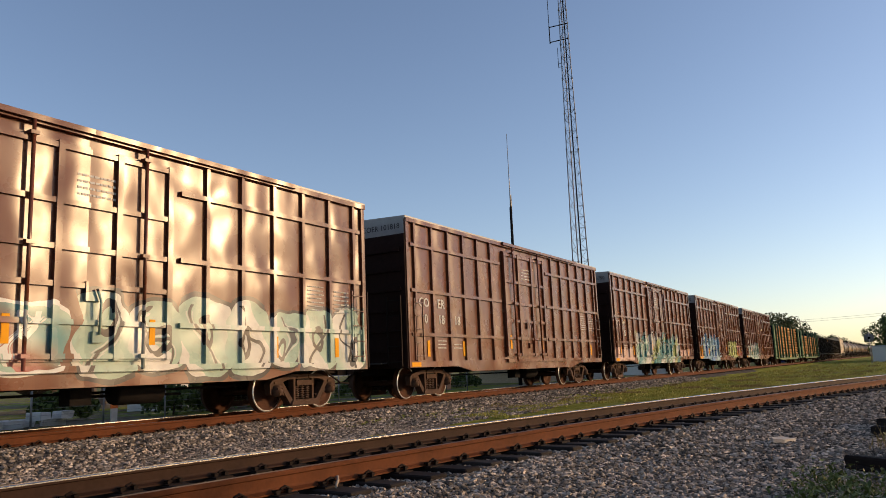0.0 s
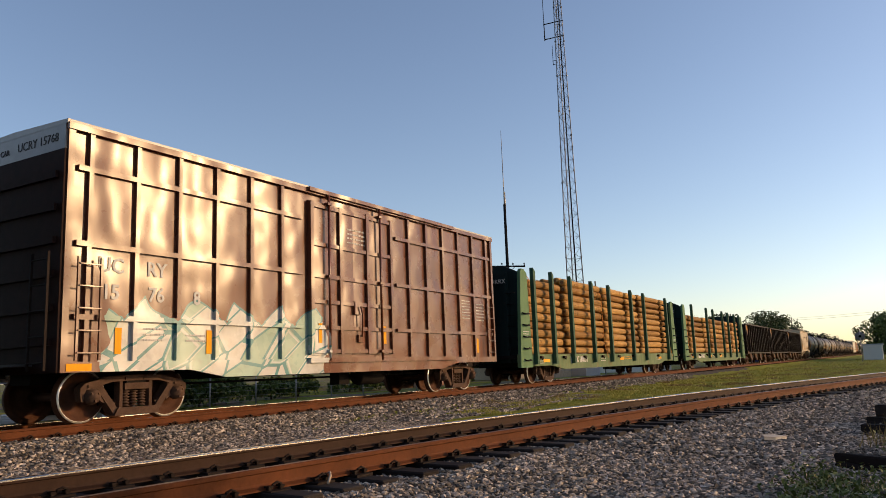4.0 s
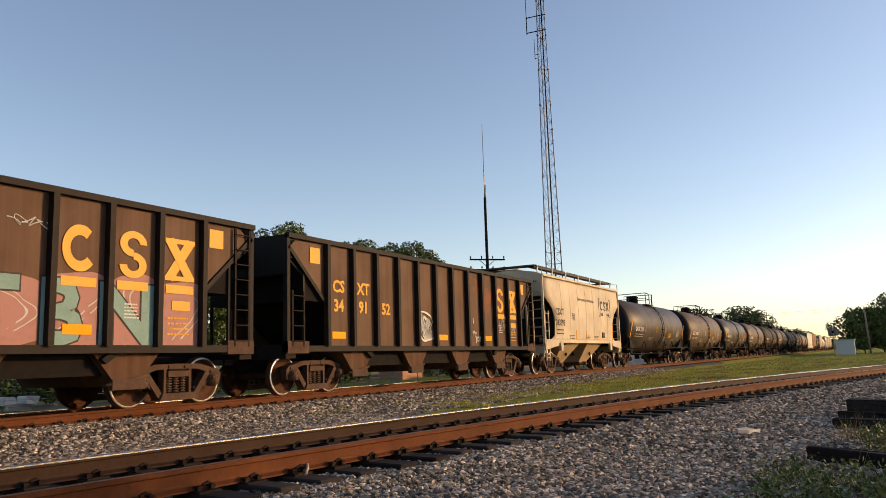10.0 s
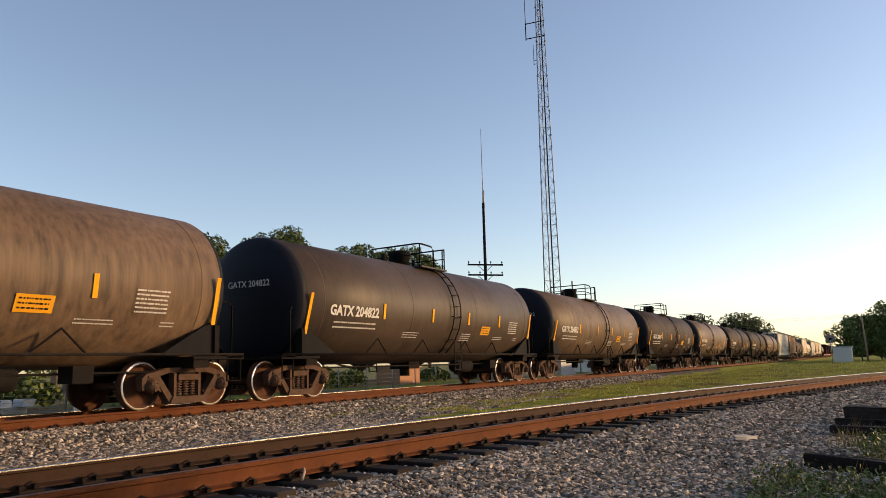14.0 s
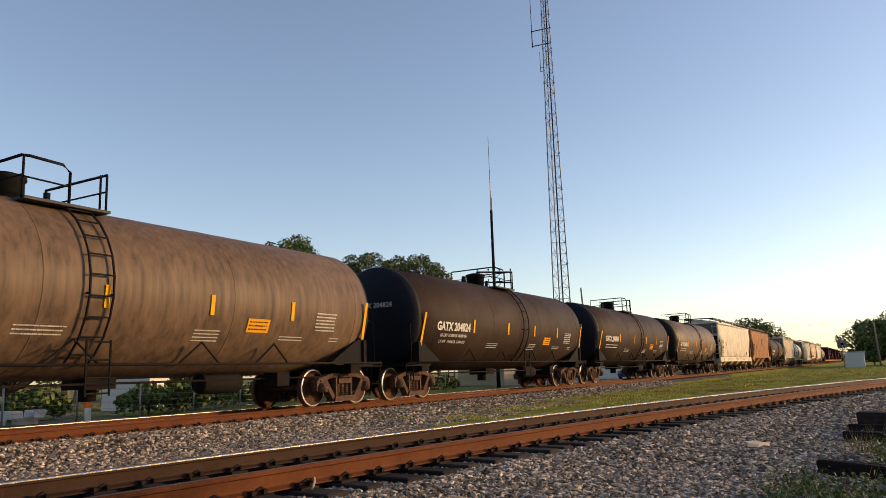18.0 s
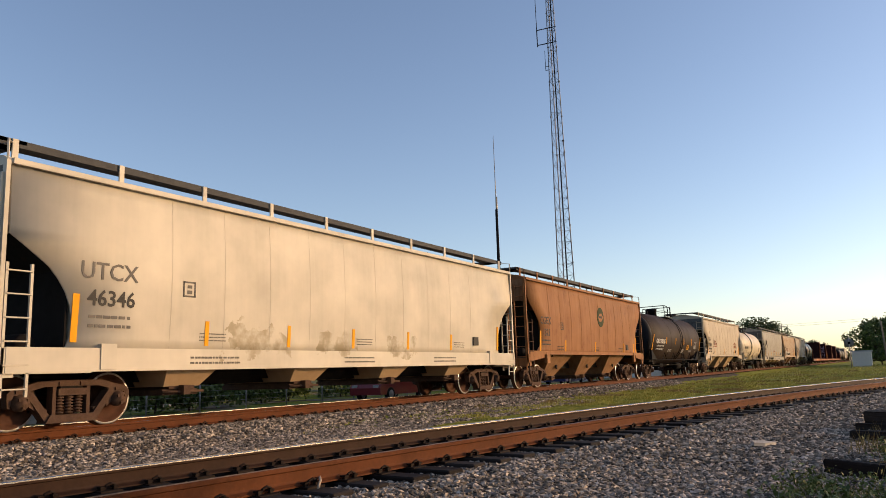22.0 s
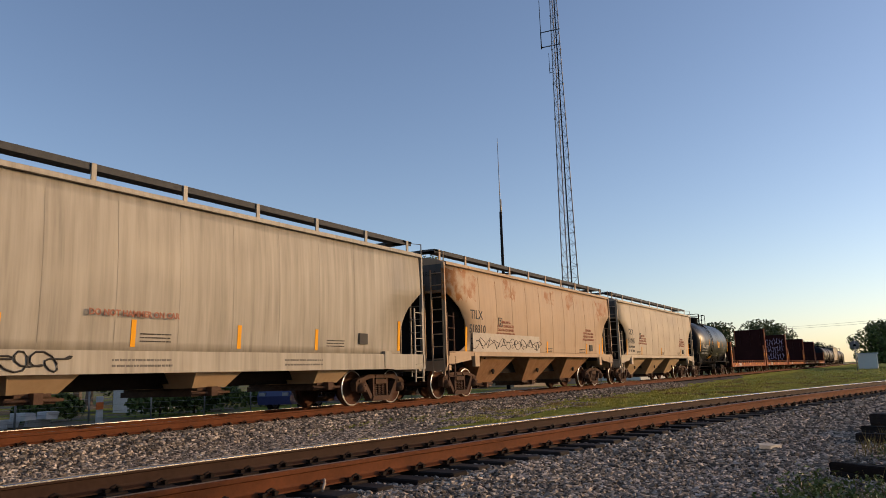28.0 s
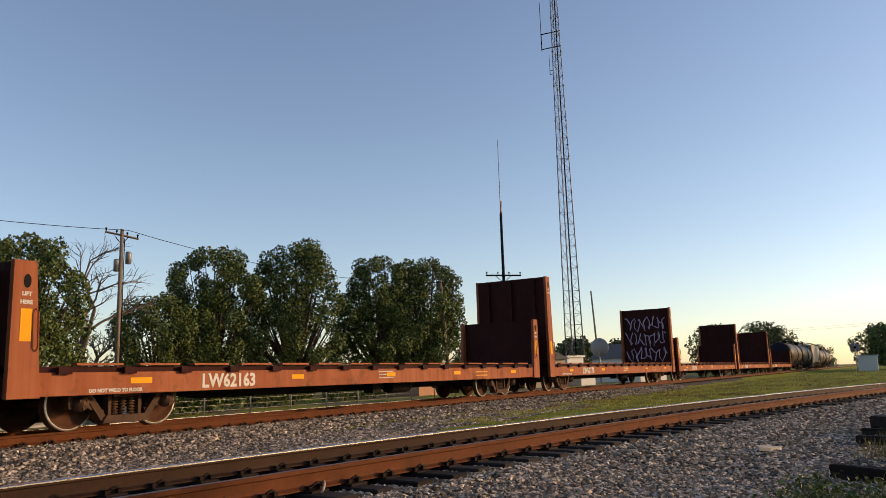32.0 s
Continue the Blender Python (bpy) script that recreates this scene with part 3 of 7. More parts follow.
def stone_kinds(n):
    """Some broken stones: a rough ball of 12 points and 20 faces, each knocked out of shape."""
    g = (1 + 5 ** 0.5) / 2
    v = np.array([(-1, g, 0), (1, g, 0), (-1, -g, 0), (1, -g, 0), (0, -1, g), (0, 1, g), (0, -1, -g), (0, 1, -g), (g, 0, -1), (g, 0, 1), (-g, 0, -1), (-g, 0, 1)]) / 1.9
    f = np.array([(0, 11, 5), (0, 5, 1), (0, 1, 7), (0, 7, 10), (0, 10, 11), (1, 5, 9), (5, 11, 4), (11, 10, 2), (10, 7, 6), (7, 1, 8), (3, 9, 4), (3, 4, 2), (3, 2, 6), (3, 6, 8), (3, 8, 9), (4, 9, 5), (2, 4, 11),
                  (6, 2, 10), (8, 6, 7), (9, 8, 1)])
    kinds = [v * RNG.uniform(0.5, 1.4, (12, 1)) * RNG.uniform([0.7, 0.6, 0.45], [1.3, 1.1, 0.85]) for _ in range(n)]
    return kinds, f


def scatter(name, label, places, sizes, mat):
    kinds, f = stone_kinds(9)
    n = len(places)
    pick = RNG.integers(0, 9, n)
    a = RNG.uniform(0, 6.283, n)
    tilt = RNG.uniform(-0.7, 0.7, n)
    base = np.array(kinds)[pick] * sizes[:, None, None]
    ct, st = np.cos(tilt)[:, None], np.sin(tilt)[:, None]
    x, y, z = base[..., 0], base[..., 1] * ct - base[..., 2] * st, base[..., 1] * st + base[..., 2] * ct
    ca, sa = np.cos(a)[:, None], np.sin(a)[:, None]
    v = np.stack([x * ca - y * sa, x * sa + y * ca, z], -1) + np.asarray(places)[:, None]
    faces = (f[None] + 12 * np.arange(n)[:, None, None]).reshape(-1, 3)
    return tagged(new(name, raw_mesh(name, v.reshape(-1, 3), faces, mat)), label, "gravel", kind="stuff")


def ballast_spots():
    out, sizes = [], []
    # (x range, y range relative to: 0 world, 1 the siding), stones a square metre, size
    zones = ((-5.0, 2.0, -6.5, -0.85, 1, 90, 0.036), (-5.0, 2.0, -0.65, 0.62, 1, 90, 0.036), (-8.0, 3.0, 7.0, 12.1, 0, 60, 0.042), (2.0, 9.0, -5.2, -0.85, 1, 900, 0.025), (9.0, 16.0, -5.5, -0.85, 1, 460, 0.029), (16.0, 28.0, -5.0, -0.85, 1, 150, 0.036), (28.0, 50.0, -4.0, -0.85, 1, 60, 0.045),
             (2.0, 14.0, -0.65, 0.62, 1, 260, 0.031), (14.0, 34.0, -0.65, 0.62, 1, 110, 0.036),
             (3.0, 14.0, 7.0, 12.1, 0, 420, 0.031), (14.0, 26.0, 8.6, 12.1, 0, 190, 0.040), (26.0, 48.0, 10.3, 12.1, 0, 90, 0.046),
             (3.0, 30.0, 12.3, 13.6, 0, 90, 0.040), (4.0, 24.0, 13.8, 15.5, 0, 60, 0.045))
    for x0, x1, y0, y1, rel, dens, size in zones:
        n = int((x1 - x0) * (y1 - y0) * dens)
        xs, ys = RNG.uniform(x0, x1, n), RNG.uniform(y0, y1, n)
        for x, y in zip(xs.tolist(), ys.tolist()):
            yy = y + near_y(x) if rel else y
            if not rel and yy < near_y(x) + 0.95:
                continue
            if rel and abs(yy) < 0.9 and x < 2.6:
                continue
            out.append((x, yy, lie(x, yy) + 0.006))
        sizes.append(RNG.uniform(0.55, 1.5, len(out) - sum(map(len, sizes))) * size)
    return np.array(out), np.concatenate(sizes)


spots, sizes = ballast_spots()
scatter("ballast", "loose grey and brown crushed stone beside the tracks", spots, sizes, M_STONE)


def blades(name, label, spots, high, mat, wide=0.012, lean=0.5):
    n = len(spots)
    spots, high = np.asarray(spots), np.asarray(high)
    a = RNG.uniform(0, 6.283, n)
    side = np.stack([np.cos(a), np.sin(a), 0 * a], 1) * (wide * RNG.uniform(0.6, 1.4, n))[:, None]
    b = RNG.uniform(0, 6.283, n)
    tip = np.stack([np.cos(b) * lean * high, np.sin(b) * lean * high, high], 1) * RNG.uniform(0.6, 1.1, n)[:, None]
    v = np.stack([spots - side, spots + side, spots + tip], 1).reshape(-1, 3)
    return tagged(new(name, raw_mesh(name, v, np.arange(3 * n).reshape(-1, 3), mat)), label, "grass", kind="stuff")


M_GRASS = leaf_material("rough_grass_blades", (0.25, 0.25, 0.045), (0.58, 0.50, 0.13), 0.7)
M_DRY = leaf_material("dry_grass_blades", (0.20, 0.135, 0.05), (0.40, 0.30, 0.12), 0.8)


def grass_strip():
    g, gh, d, dh = [], [], [], []
    for x0, x1, dens, hh, w in ((9.0, 24.0, 150, 0.07, 0), (24.0, 45.0, 150, 0.09, 0), (45.0, 90.0, 55, 0.12, 0), (90.0, 160.0, 14, 0.2, 0)):
        n = int((x1 - x0) * 12 * dens)
        xs, us = RNG.uniform(x0, x1, n), RNG.uniform(0, 1, n)
        for x, u in zip(xs.tolist(), us.tolist()):
            lo = near_y(x) + 1.9 + 1.1 * noise.noise((x * 0.4, 2.0, 0.0))
            hi = 10.3 + 0.9 * noise.noise((x * 0.5, 9.0, 0.0)) if x > 20 else 10.0
            y = lo + u * (hi - lo)
            if x < 24 and noise.noise((x * 0.8, y * 0.8, 5.0)) < 0.42 - (x - 9) * 0.045:
                continue
            if noise.noise((x * 0.5, y * 0.9, 1.0)) < -0.12:
                continue
            row = (x, y, lie(x, y))
            if noise.noise((x * 0.35, y * 0.6, 12.0)) > 0.18:
                d.append(row), dh.append(hh * 1.2)
            else:
                g.append(row), gh.append(hh)
    blades("grass_strip", "short green and yellow grass between the tracks", g, gh, M_GRASS, 0.02)
    blades("dry_grass", "straw-coloured dry grass between the tracks", d, dh, M_DRY, 0.018)


grass_strip()


# ---- weeds and discarded ties beside the camera ----
def weed_patch():
    M_WEED = leaf_material("weed_leaves", (0.05, 0.07, 0.014), (0.19, 0.21, 0.05))
    v, f = [], []
    rnd = random.Random(5)
    for k in range(1500):
        x, u = rnd.uniform(5.3, 12.5), rnd.random()
        y = -1.6 + u * 2.9
        near = y < 1.05 - 0.12 * (x - 5.6) and 5.4 < x < 7.5 and y > -1.5 + 0.3 * (x - 5.4)
        back = (x - 10.4) ** 2 / 3.0 + (y + 0.55) ** 2 / 0.55 < 1.0
        if not (near or back) or noise.noise((x * 1.6, y * 1.6, 9.0)) < -0.25:
            continue
        z = lie(x, y)
        h = rnd.uniform(0.08, 0.30) * (0.8 if back else 1.0)
        for j in range(24):
            t = rnd.random()
            c = Vector((x + rnd.gauss(0, 0.06), y + rnd.gauss(0, 0.06), z + h * t))
            a, b = Vector((rnd.gauss(0, 1), rnd.gauss(0, 1), rnd.gauss(0, 0.5))).normalized(), Vector((rnd.gauss(0, 1), rnd.gauss(0, 1), rnd.gauss(0.6, 0.6))).normalized()
            s = rnd.uniform(0.013, 0.036)
            i = len(v)
            v.extend([c - a * s * 0.5, c + b * s, c + a * s * 0.5 + b * s * 0.4, c - b * s * 0.9])
            f.append((i, i + 1, i + 2, i + 3))
    tagged(new("weeds", raw_mesh("weeds", v, f, M_WEED)), "low leafy green weeds beside the old ties", "weeds", kind="stuff")
    d, dh = [], []
    for k in range(2600):
        x, y = rnd.uniform(5.0, 13.5), rnd.uniform(-1.4, 1.1)
        if noise.noise((x * 0.9, y * 1.2, 4.0)) > 0.05 and y < 1.35 - 0.08 * x:
            d.append((x, y, lie(x, y))), dh.append(rnd.uniform(0.08, 0.3))
    blades("dry_weeds", "dry grey-brown weed stalks beside the old ties", d, dh, M_DRY, 0.006, 0.35)


weed_patch()


def old_tie(x, y, turn, n_seed, lift=0.0, length=2.5):
    rnd = random.Random(n_seed)
    bm = box(-length / 2, length / 2, -0.115, 0.115, 0.0, 0.18, 0.015)
    bmesh.ops.subdivide_edges(bm, edges=bm.edges[:], cuts=2, use_grid_fill=True)
    for v in bm.verts:
        v.co += Vector((rnd.uniform(-1, 1), rnd.uniform(-1, 1), rnd.uniform(-1, 1))) * 0.012
    return thing("old_tie", "discarded black creosoted timber tie lying on the gravel", "railway tie", pose(x, y, lie(x, y) - 0.03 + lift, 0, 0, turn), "discarded ties", mesh=mesh_from(bm, "old_tie", M_TIE))


old_tie(8.05, -0.42, 52, 1)
old_tie(12.1, -0.62, 62, 2)
old_tie(13.4, -0.62, 58, 3)
old_tie(13.75, -0.72, 56, 4, 0.16)
flat = bmesh.new()
bm_prism(flat, [(-0.28, -0.05), (-0.1, -0.11), (0.3, -0.06), (0.26, 0.08), (-0.05, 0.11)], 0.0, 0.045, 0, "xy")
thing("flat_stone", "pale flat stone lying on the gravel", "stone", pose(11.2, 1.55, lie(11.2, 1.55) + 0.03, 6, 4, -20), mesh=mesh_from(flat, "flat_stone", plain("pale_stone", (0.42, 0.38, 0.33), 0.9)))
thing("stick", "bent bare twig lying beside the rail", "twig", mesh=mesh_from(tube([(5.05, 4.12, -0.16), (5.2, 4.22, -0.13), (5.33, 4.33, -0.12), (5.36, 4.42, -0.15)], 0.012, 6), "stick", plain("bare_wood", (0.33, 0.26, 0.2), 0.8)))


# ---- beyond the train ----
def tree(x, y, h, spread, label, leaves=5200, leaf=0.3, seed=0, trunk_h=None, mat=None, lobes=9, z0=-0.55, flat_top=0.8):
    rnd = random.Random(seed)
    t = thing("tree", label, "tree", (x, y, z0), "trees")
    th = trunk_h or h * 0.09
    spread, leaves = spread * 1.4, int(leaves * (3.2 if leaf < 0.35 else 1.8))
    part("trunk", bm_tube(bmesh.new(), [(0, 0, 0), (0.1, 0.05, th), (0.0, 0.1, h * 0.55)], 0.05 * h ** 0.8 * 0.5, 9, 0.05), M_BARK, t)
    centres = []
    low = th * 0.6
    mid, rz = (h + low) / 2, (h - low) / 2
    for k in range(lobes * 8):
        u = -0.9 + 1.85 * (k + 0.5) / (lobes * 8)
        a = k * 2.4 + rnd.uniform(-0.3, 0.3)
        w = math.sqrt(1 - min(0.97, u * u)) * (1.0 - 0.18 * max(0.0, u)) if u > -0.3 else 0.92
        k1 = rnd.uniform(0.45, 0.92)
        centres.append((Vector((math.cos(a) * w * spread * k1, math.sin(a) * w * spread * k1, mid + u * rz * 0.86)), spread * rnd.uniform(0.13, 0.24)))
    centres.append((Vector((0, 0, mid)), spread * 0.55))
    bm = bmesh.new()
    for c, r in centres[:-1]:
        bm_tube(bm, [(0, 0, th * 0.9), c * 0.5 + Vector((0, 0, th * 0.3)), c], 0.012 * h, 5, 0.02)
    part("branch_frame", bm, M_BARK, t)
    v, f = [], []
    weights = [r * r for _, r in centres]
    for k in range(leaves):
        c, r = rnd.choices(centres, weights)[0]
        d = Vector((rnd.gauss(0, 1), rnd.gauss(0, 1), rnd.gauss(0, 1))).normalized()
        p = c + d * r * (rnd.random() ** 0.16) * (0.86 + 0.24 * noise.noise(c * 3 + d * 2.2))
        if p.z < th * 0.35 or noise.noise(p * 0.9) < -0.52:
            continue
        n = (d + Vector((rnd.gauss(0, 0.7), rnd.gauss(0, 0.7), rnd.gauss(0.2, 0.7)))).normalized()
        a = n.orthogonal().normalized()
        b = n.cross(a)
        g = rnd.uniform(0, 6.28)
        a, b = a * math.cos(g) + b * math.sin(g), b * math.cos(g) - a * math.sin(g)
        s = leaf * rnd.uniform(0.45, 1.0) * (0.78 if leaf < 0.35 else 1.0)
        i = len(v)
        v.extend([p - a * s * 0.5, p + b * s * 0.45 - n * s * 0.1, p + a * s * 0.55, p - b * s * 0.45 - n * s * 0.12])
        f.append((i, i + 1, i + 2, i + 3))
    part("crown", raw_mesh("crown", v, f, mat or M_LEAF), M_LEAF, t, "uneven leafy green crown")
    return t


M_BARK = plain("bark", (0.075, 0.055, 0.042), 0.9, 0.0, 0.35, 4.0, 0.6)
M_LEAF = leaf_material("tree_leaves", (0.022, 0.042, 0.008), (0.15, 0.19, 0.042))
M_FARLEAF = leaf_material("far_tree_leaves", (0.035, 0.052, 0.018), (0.10, 0.13, 0.04))
tree(49.6, 43.4, 13.7, 4.0, "broad green tree in full leaf beyond the road", 10000, 0.32, 1)
tree(56.3, 39.3, 12.9, 3.4, "broad green tree in full leaf beyond the road", 8000, 0.32, 2)
tree(60.3, 36.8, 13.0, 3.5, "broad green tree in full leaf beyond the road", 8500, 0.32, 3)
tree(43.6, 46.8, 13.0, 3.7, "broad green tree in full leaf beyond the road", 9000, 0.32, 4)
tree(38.6, 46.9, 8.4, 3.3, "broad green tree in full leaf beyond the road", 6000, 0.3, 5)
tree(25.0, 41.9, 10.6, 3.0, "broad green tree in full leaf beyond the road", 7000, 0.3, 6)
for i, (x, y, h, s) in enumerate(((147.5, 27.5, 9.6, 4.0), (178.0, 23.5, 11.2, 5.0), (186.0, 22.5, 10.2, 5.0), (205.0, 24.0, 8.6, 5.0), (222.0, 27.0, 8.0, 5.0), (240.0, 25.0, 8.0, 6.0), (120.0, 36.5, 6.5, 3.2), (128.0, 36.0, 6.0, 3.0), (108.0, 40.0, 6.4, 3.0),
                                   (262.0, 30.0, 9.0, 6.0), (290.0, 22.0, 8.0, 6.0))):
    tree(x, y, h, s, "green tree far off beside the railway", 3200, 0.5, 20 + i, mat=M_FARLEAF)
for i, (x, y, h, s) in enumerate(((150.0, 0.2, 8.0, 4.2), (153.0, -5.5, 10.2, 5.2), (158.0, -14.0, 11.0, 6.0), (150.0, -24.0, 10.5, 6.0), (166.0, -3.0, 8.6, 4.8))):
    tree(x, y, h, s, "dark green tree beside the crossing", 4200, 0.45, 40 + i, mat=M_LEAF, z0=-0.4)


# Out of view; added so that its shadow falls on the near gravel and siding.
tree(11.3, -6.6, 4.9, 1.0, "unseen small leafy tree added behind the camera to cast shade", 3000, 0.09, 77, trunk_h=2.5, z0=-0.4)


def bare_tree(x, y, h, seed):
    rnd = random.Random(seed)
    t = thing("bare_tree", "leafless grey tree with crooked limbs beyond the road", "tree", (x, y, -0.55), "trees")
    bm = bmesh.new()

    def grow(p, d, l, r, depth):
        q = p + d * l
        m = p + d * l * 0.5 + Vector((rnd.uniform(-1, 1), rnd.uniform(-1, 1), 0)) * l * 0.06
        bm_tube(bm, [p, m, q], r, 5 if depth > 1 else 3, r * 0.66)
        if depth:
            for k in range(3 if depth > 3 else 2 + (rnd.random() < 0.5)):
                dd = (d + Vector((rnd.gauss(0, 0.62), rnd.gauss(0, 0.62), rnd.gauss(0.12, 0.3)))).normalized()
                grow(q if k else m, dd, l * rnd.uniform(0.6, 0.85), r * 0.6, depth - 1)
    grow(Vector((0, 0, 0)), Vector((0.05, 0, 1)), h * 0.26, 0.30, 6)
    part("trunk", bm, plain("grey_bark", (0.12, 0.10, 0.085), 0.9), t)


bare_tree(30.9, 45.2, 13.6, 3)
bare_tree(34.0, 48.5, 8.0, 7)


def tower(x, y, turn):
    """A three-legged lattice mast."""
    t = thing("radio_tower", "tall grey galvanised three-legged lattice radio tower", "tower", pose(x, y, -0.5, 0, 0, turn))
    M = plain("grey_tower_steel", (0.17, 0.17, 0.185), 0.5, 0.3, 0.15)
    top, n = 62.0, 44
    def leg(k, z):
        w = 1.32 + (0.52 - 1.32) * z / 50.0 if z < 50 else 0.52
        a = radians(90 + 120 * k)
        return Vector((w * math.cos(a), w * math.sin(a), z))
    for k in range(3):
        part("leg", tube([leg(k, 0), leg(k, 25), leg(k, 50), leg(k, top)], 0.075, 6, 0.045), M, t)
    for k in range(3):
        bm = bmesh.new()
        for i in range(n):
            z0, z1 = top * i / n, top * (i + 1) / n
            j = (k + 1) % 3
            a, b = (leg(k, z0), leg(j, z1)) if i % 2 else (leg(j, z0), leg(k, z1))
            bm_tube(bm, [a, b], 0.026, 4)
            bm_tube(bm, [leg(k, z1), leg(j, z1)], 0.022, 4)
        part("lattice", bm, M, t)
    part("cable_run", tube([(0.2, -0.35, 1), (0.1, -0.2, top)], 0.09, 6, 0.07), M_BLACK, t)
    for z in (43.5, 45.6):
        part("side_arm", tube([(0.6, -0.36, z), (-1.75, 0.7, z)], 0.065, 6), M_BLACK, t)
    bm = tube([(-1.75, 0.7, 43.3), (-1.75, 0.7, 45.75)], 0.065, 6)
    bm_tube(bm, [(-1.75, 0.7, 45.7), (-1.75, 0.7, 50.2)], 0.045, 6, 0.035)
    part("dipole_antenna", bm, M_BLACK, t)
    bm = tube([(-0.45, -0.2, 40.2), (-0.95, 0.0, 40.2)], 0.04, 5)
    bm_tube(bm, [(-0.45, -0.2, 39.7), (-0.95, 0.0, 39.7)], 0.04, 5)
    bm_tube(bm, [(-0.95, 0.0, 39.6), (-0.95, 0.0, 42.4)], 0.04, 5, 0.03)
    part("whip_antenna", bm, M_BLACK, t)
    for k in range(3):
        for i in range(1, 13):
            part("flange", kept("flange", lambda: lathe([(0.0, 0.09), (0.12, 0.09), (0.12, -0.09), (0.0, -0.09)], 8), M), M, t, at=leg(k, 4.75 * i))
    part("leg_clamp", tube([(0.55, -0.4, 30.0), (0.8, -0.45, 30.0)], 0.1, 5), M_BLACK, t)


tower(89.1, 33.25, -60)


def utility_pole(x, y, h, arms, label, lean=(0, 0), whip=0.0, kit=False):
    p = thing("utility_pole", label, "utility pole", (x, y, -0.55), "utility poles")
    part("pole", tube([(0, 0, 0), (lean[0], lean[1], h)], 0.17, 8, 0.11), M_POLE if not whip else M_BLACK, p)
    d = Vector((-y, x, 0)).normalized()
    for z, l, tilt in arms:
        c = Vector((lean[0] * z / h, lean[1] * z / h, z))
        q = d * l / 2
        bm = tube([c - q + Vector((0, 0, -tilt)), c + q + Vector((0, 0, tilt))], 0.07, 4)
        arm = part("crossarm", bm, M_POLE if not whip else M_BLACK, p)
        n = 4
        for k in range(n):
            u = (k / (n - 1) - 0.5) * 0.94
            part("insulator", kept("insulator", lambda: lathe([(0.0, 0.3), (0.05, 0.28), (0.07, 0.2), (0.03, 0.12), (0.03, 0.0)], 8), M_BLACK), M_BLACK, arm, at=c + d * l * u + Vector((0, 0, tilt * 2 * u)))
        bm = tube([c + d * l * 0.22 + Vector((0, 0, -0.03)), c + Vector((0, 0, -0.6))], 0.025, 4)
        bm_tube(bm, [c - d * l * 0.22 + Vector((0, 0, -0.03)), c + Vector((0, 0, -0.6))], 0.025, 4)
        part("arm_brace", bm, M_BLACK, arm)
    if whip:
        part("whip_antenna", tube([(lean[0], lean[1], h), (lean[0], lean[1], h + 1.2), (lean[0], lean[1], h + whip)], 0.06, 6, 0.02), M_GALV, p, "slim pale whip antenna")
        part("antenna_mount", tube([(lean[0] + 0.12, lean[1], h - 0.5), (lean[0] + 0.12, lean[1], h + 1.1)], 0.07, 6), M_GALV, p)
    if kit:
        for s in (-1, 1):
            part("transformer", lathe([(0, 0.42), (0.15, 0.4), (0.19, 0.32), (0.19, -0.38), (0, -0.42)], 12, at=(d.x * 0.34 * s + 0.12, d.y * 0.34 * s, h - 2.1 - 0.25 * s)), M_GALV, p, "grey pole transformer")
        part("lamp_arm", tube([(0, 0, h - 4.6), (-d.x * 1.1, -d.y * 1.1, h - 4.35), (-d.x * 1.7, -d.y * 1.7, h - 4.3)], 0.035, 5), M_GALV, p)
        part("cable_drop", tube([(0.1, -0.15, h - 0.6), (0.1, -0.15, 0.5)], 0.03, 5), M_BLACK, p)
    return p


M_POLE = plain("weathered_pole_wood", (0.20, 0.155, 0.115), 0.85, 0.0, 0.3, 3.0)
utility_pole(56.0, 26.6, 14.55, ((9.35, 2.9, 0.06), (8.5, 2.9, 0.06)), "dark timber pole with two crossarms and a whip antenna on top", whip=6.4)
utility_pole(31.1, 41.7, 11.3, ((10.9, 2.0, 0.2),), "weathered timber pole with a crossarm and grey transformers", kit=True)
utility_pole(104.2, 35.2, 12.7, (), "plain dark timber pole", lean=(-0.6, 0.4))
utility_pole(59.5, 34.0, 10.0, (), "plain leaning timber pole beside the trees", lean=(-0.4, 0.4))
utility_pole(215.0, 22.0, 11.0, ((10.2, 3.0, 0.0),), "timber pole with a crossarm far off")
utility_pole(141.0, -0.6, 7.2, (), "plain timber pole beside the shed", lean=(0.3, 0.3))
utility_pole(152.0, -3.6, 9.5, (), "plain timber pole beside the crossing")


def wire(a, b, sag, r=0.02):
    pts = []
    for k in range(13):
        u = k / 12
        p = Vector(a).lerp(Vector(b), u)
        p.z -= sag * 4 * u * (1 - u)
        pts.append(p)
    thing("power_line", "thin dark overhead cable", "cable", group="overhead cables", mesh=mesh_from(tube(pts, r, 4), "power_line", M_BLACK))


wire((31.4, 41.5, 10.7), (4.0, 46.0, 11.2), 0.7)
wire((31.4, 41.5, 10.7), (59.4, 34.2, 9.2), 1.0)
wire((215.0, 22.0, 10.1), (150.0, -40.0, 10.1), 0.6)
wire((215.0, 22.0, 9.6), (150.0, -40.0, 9.6), 0.6)


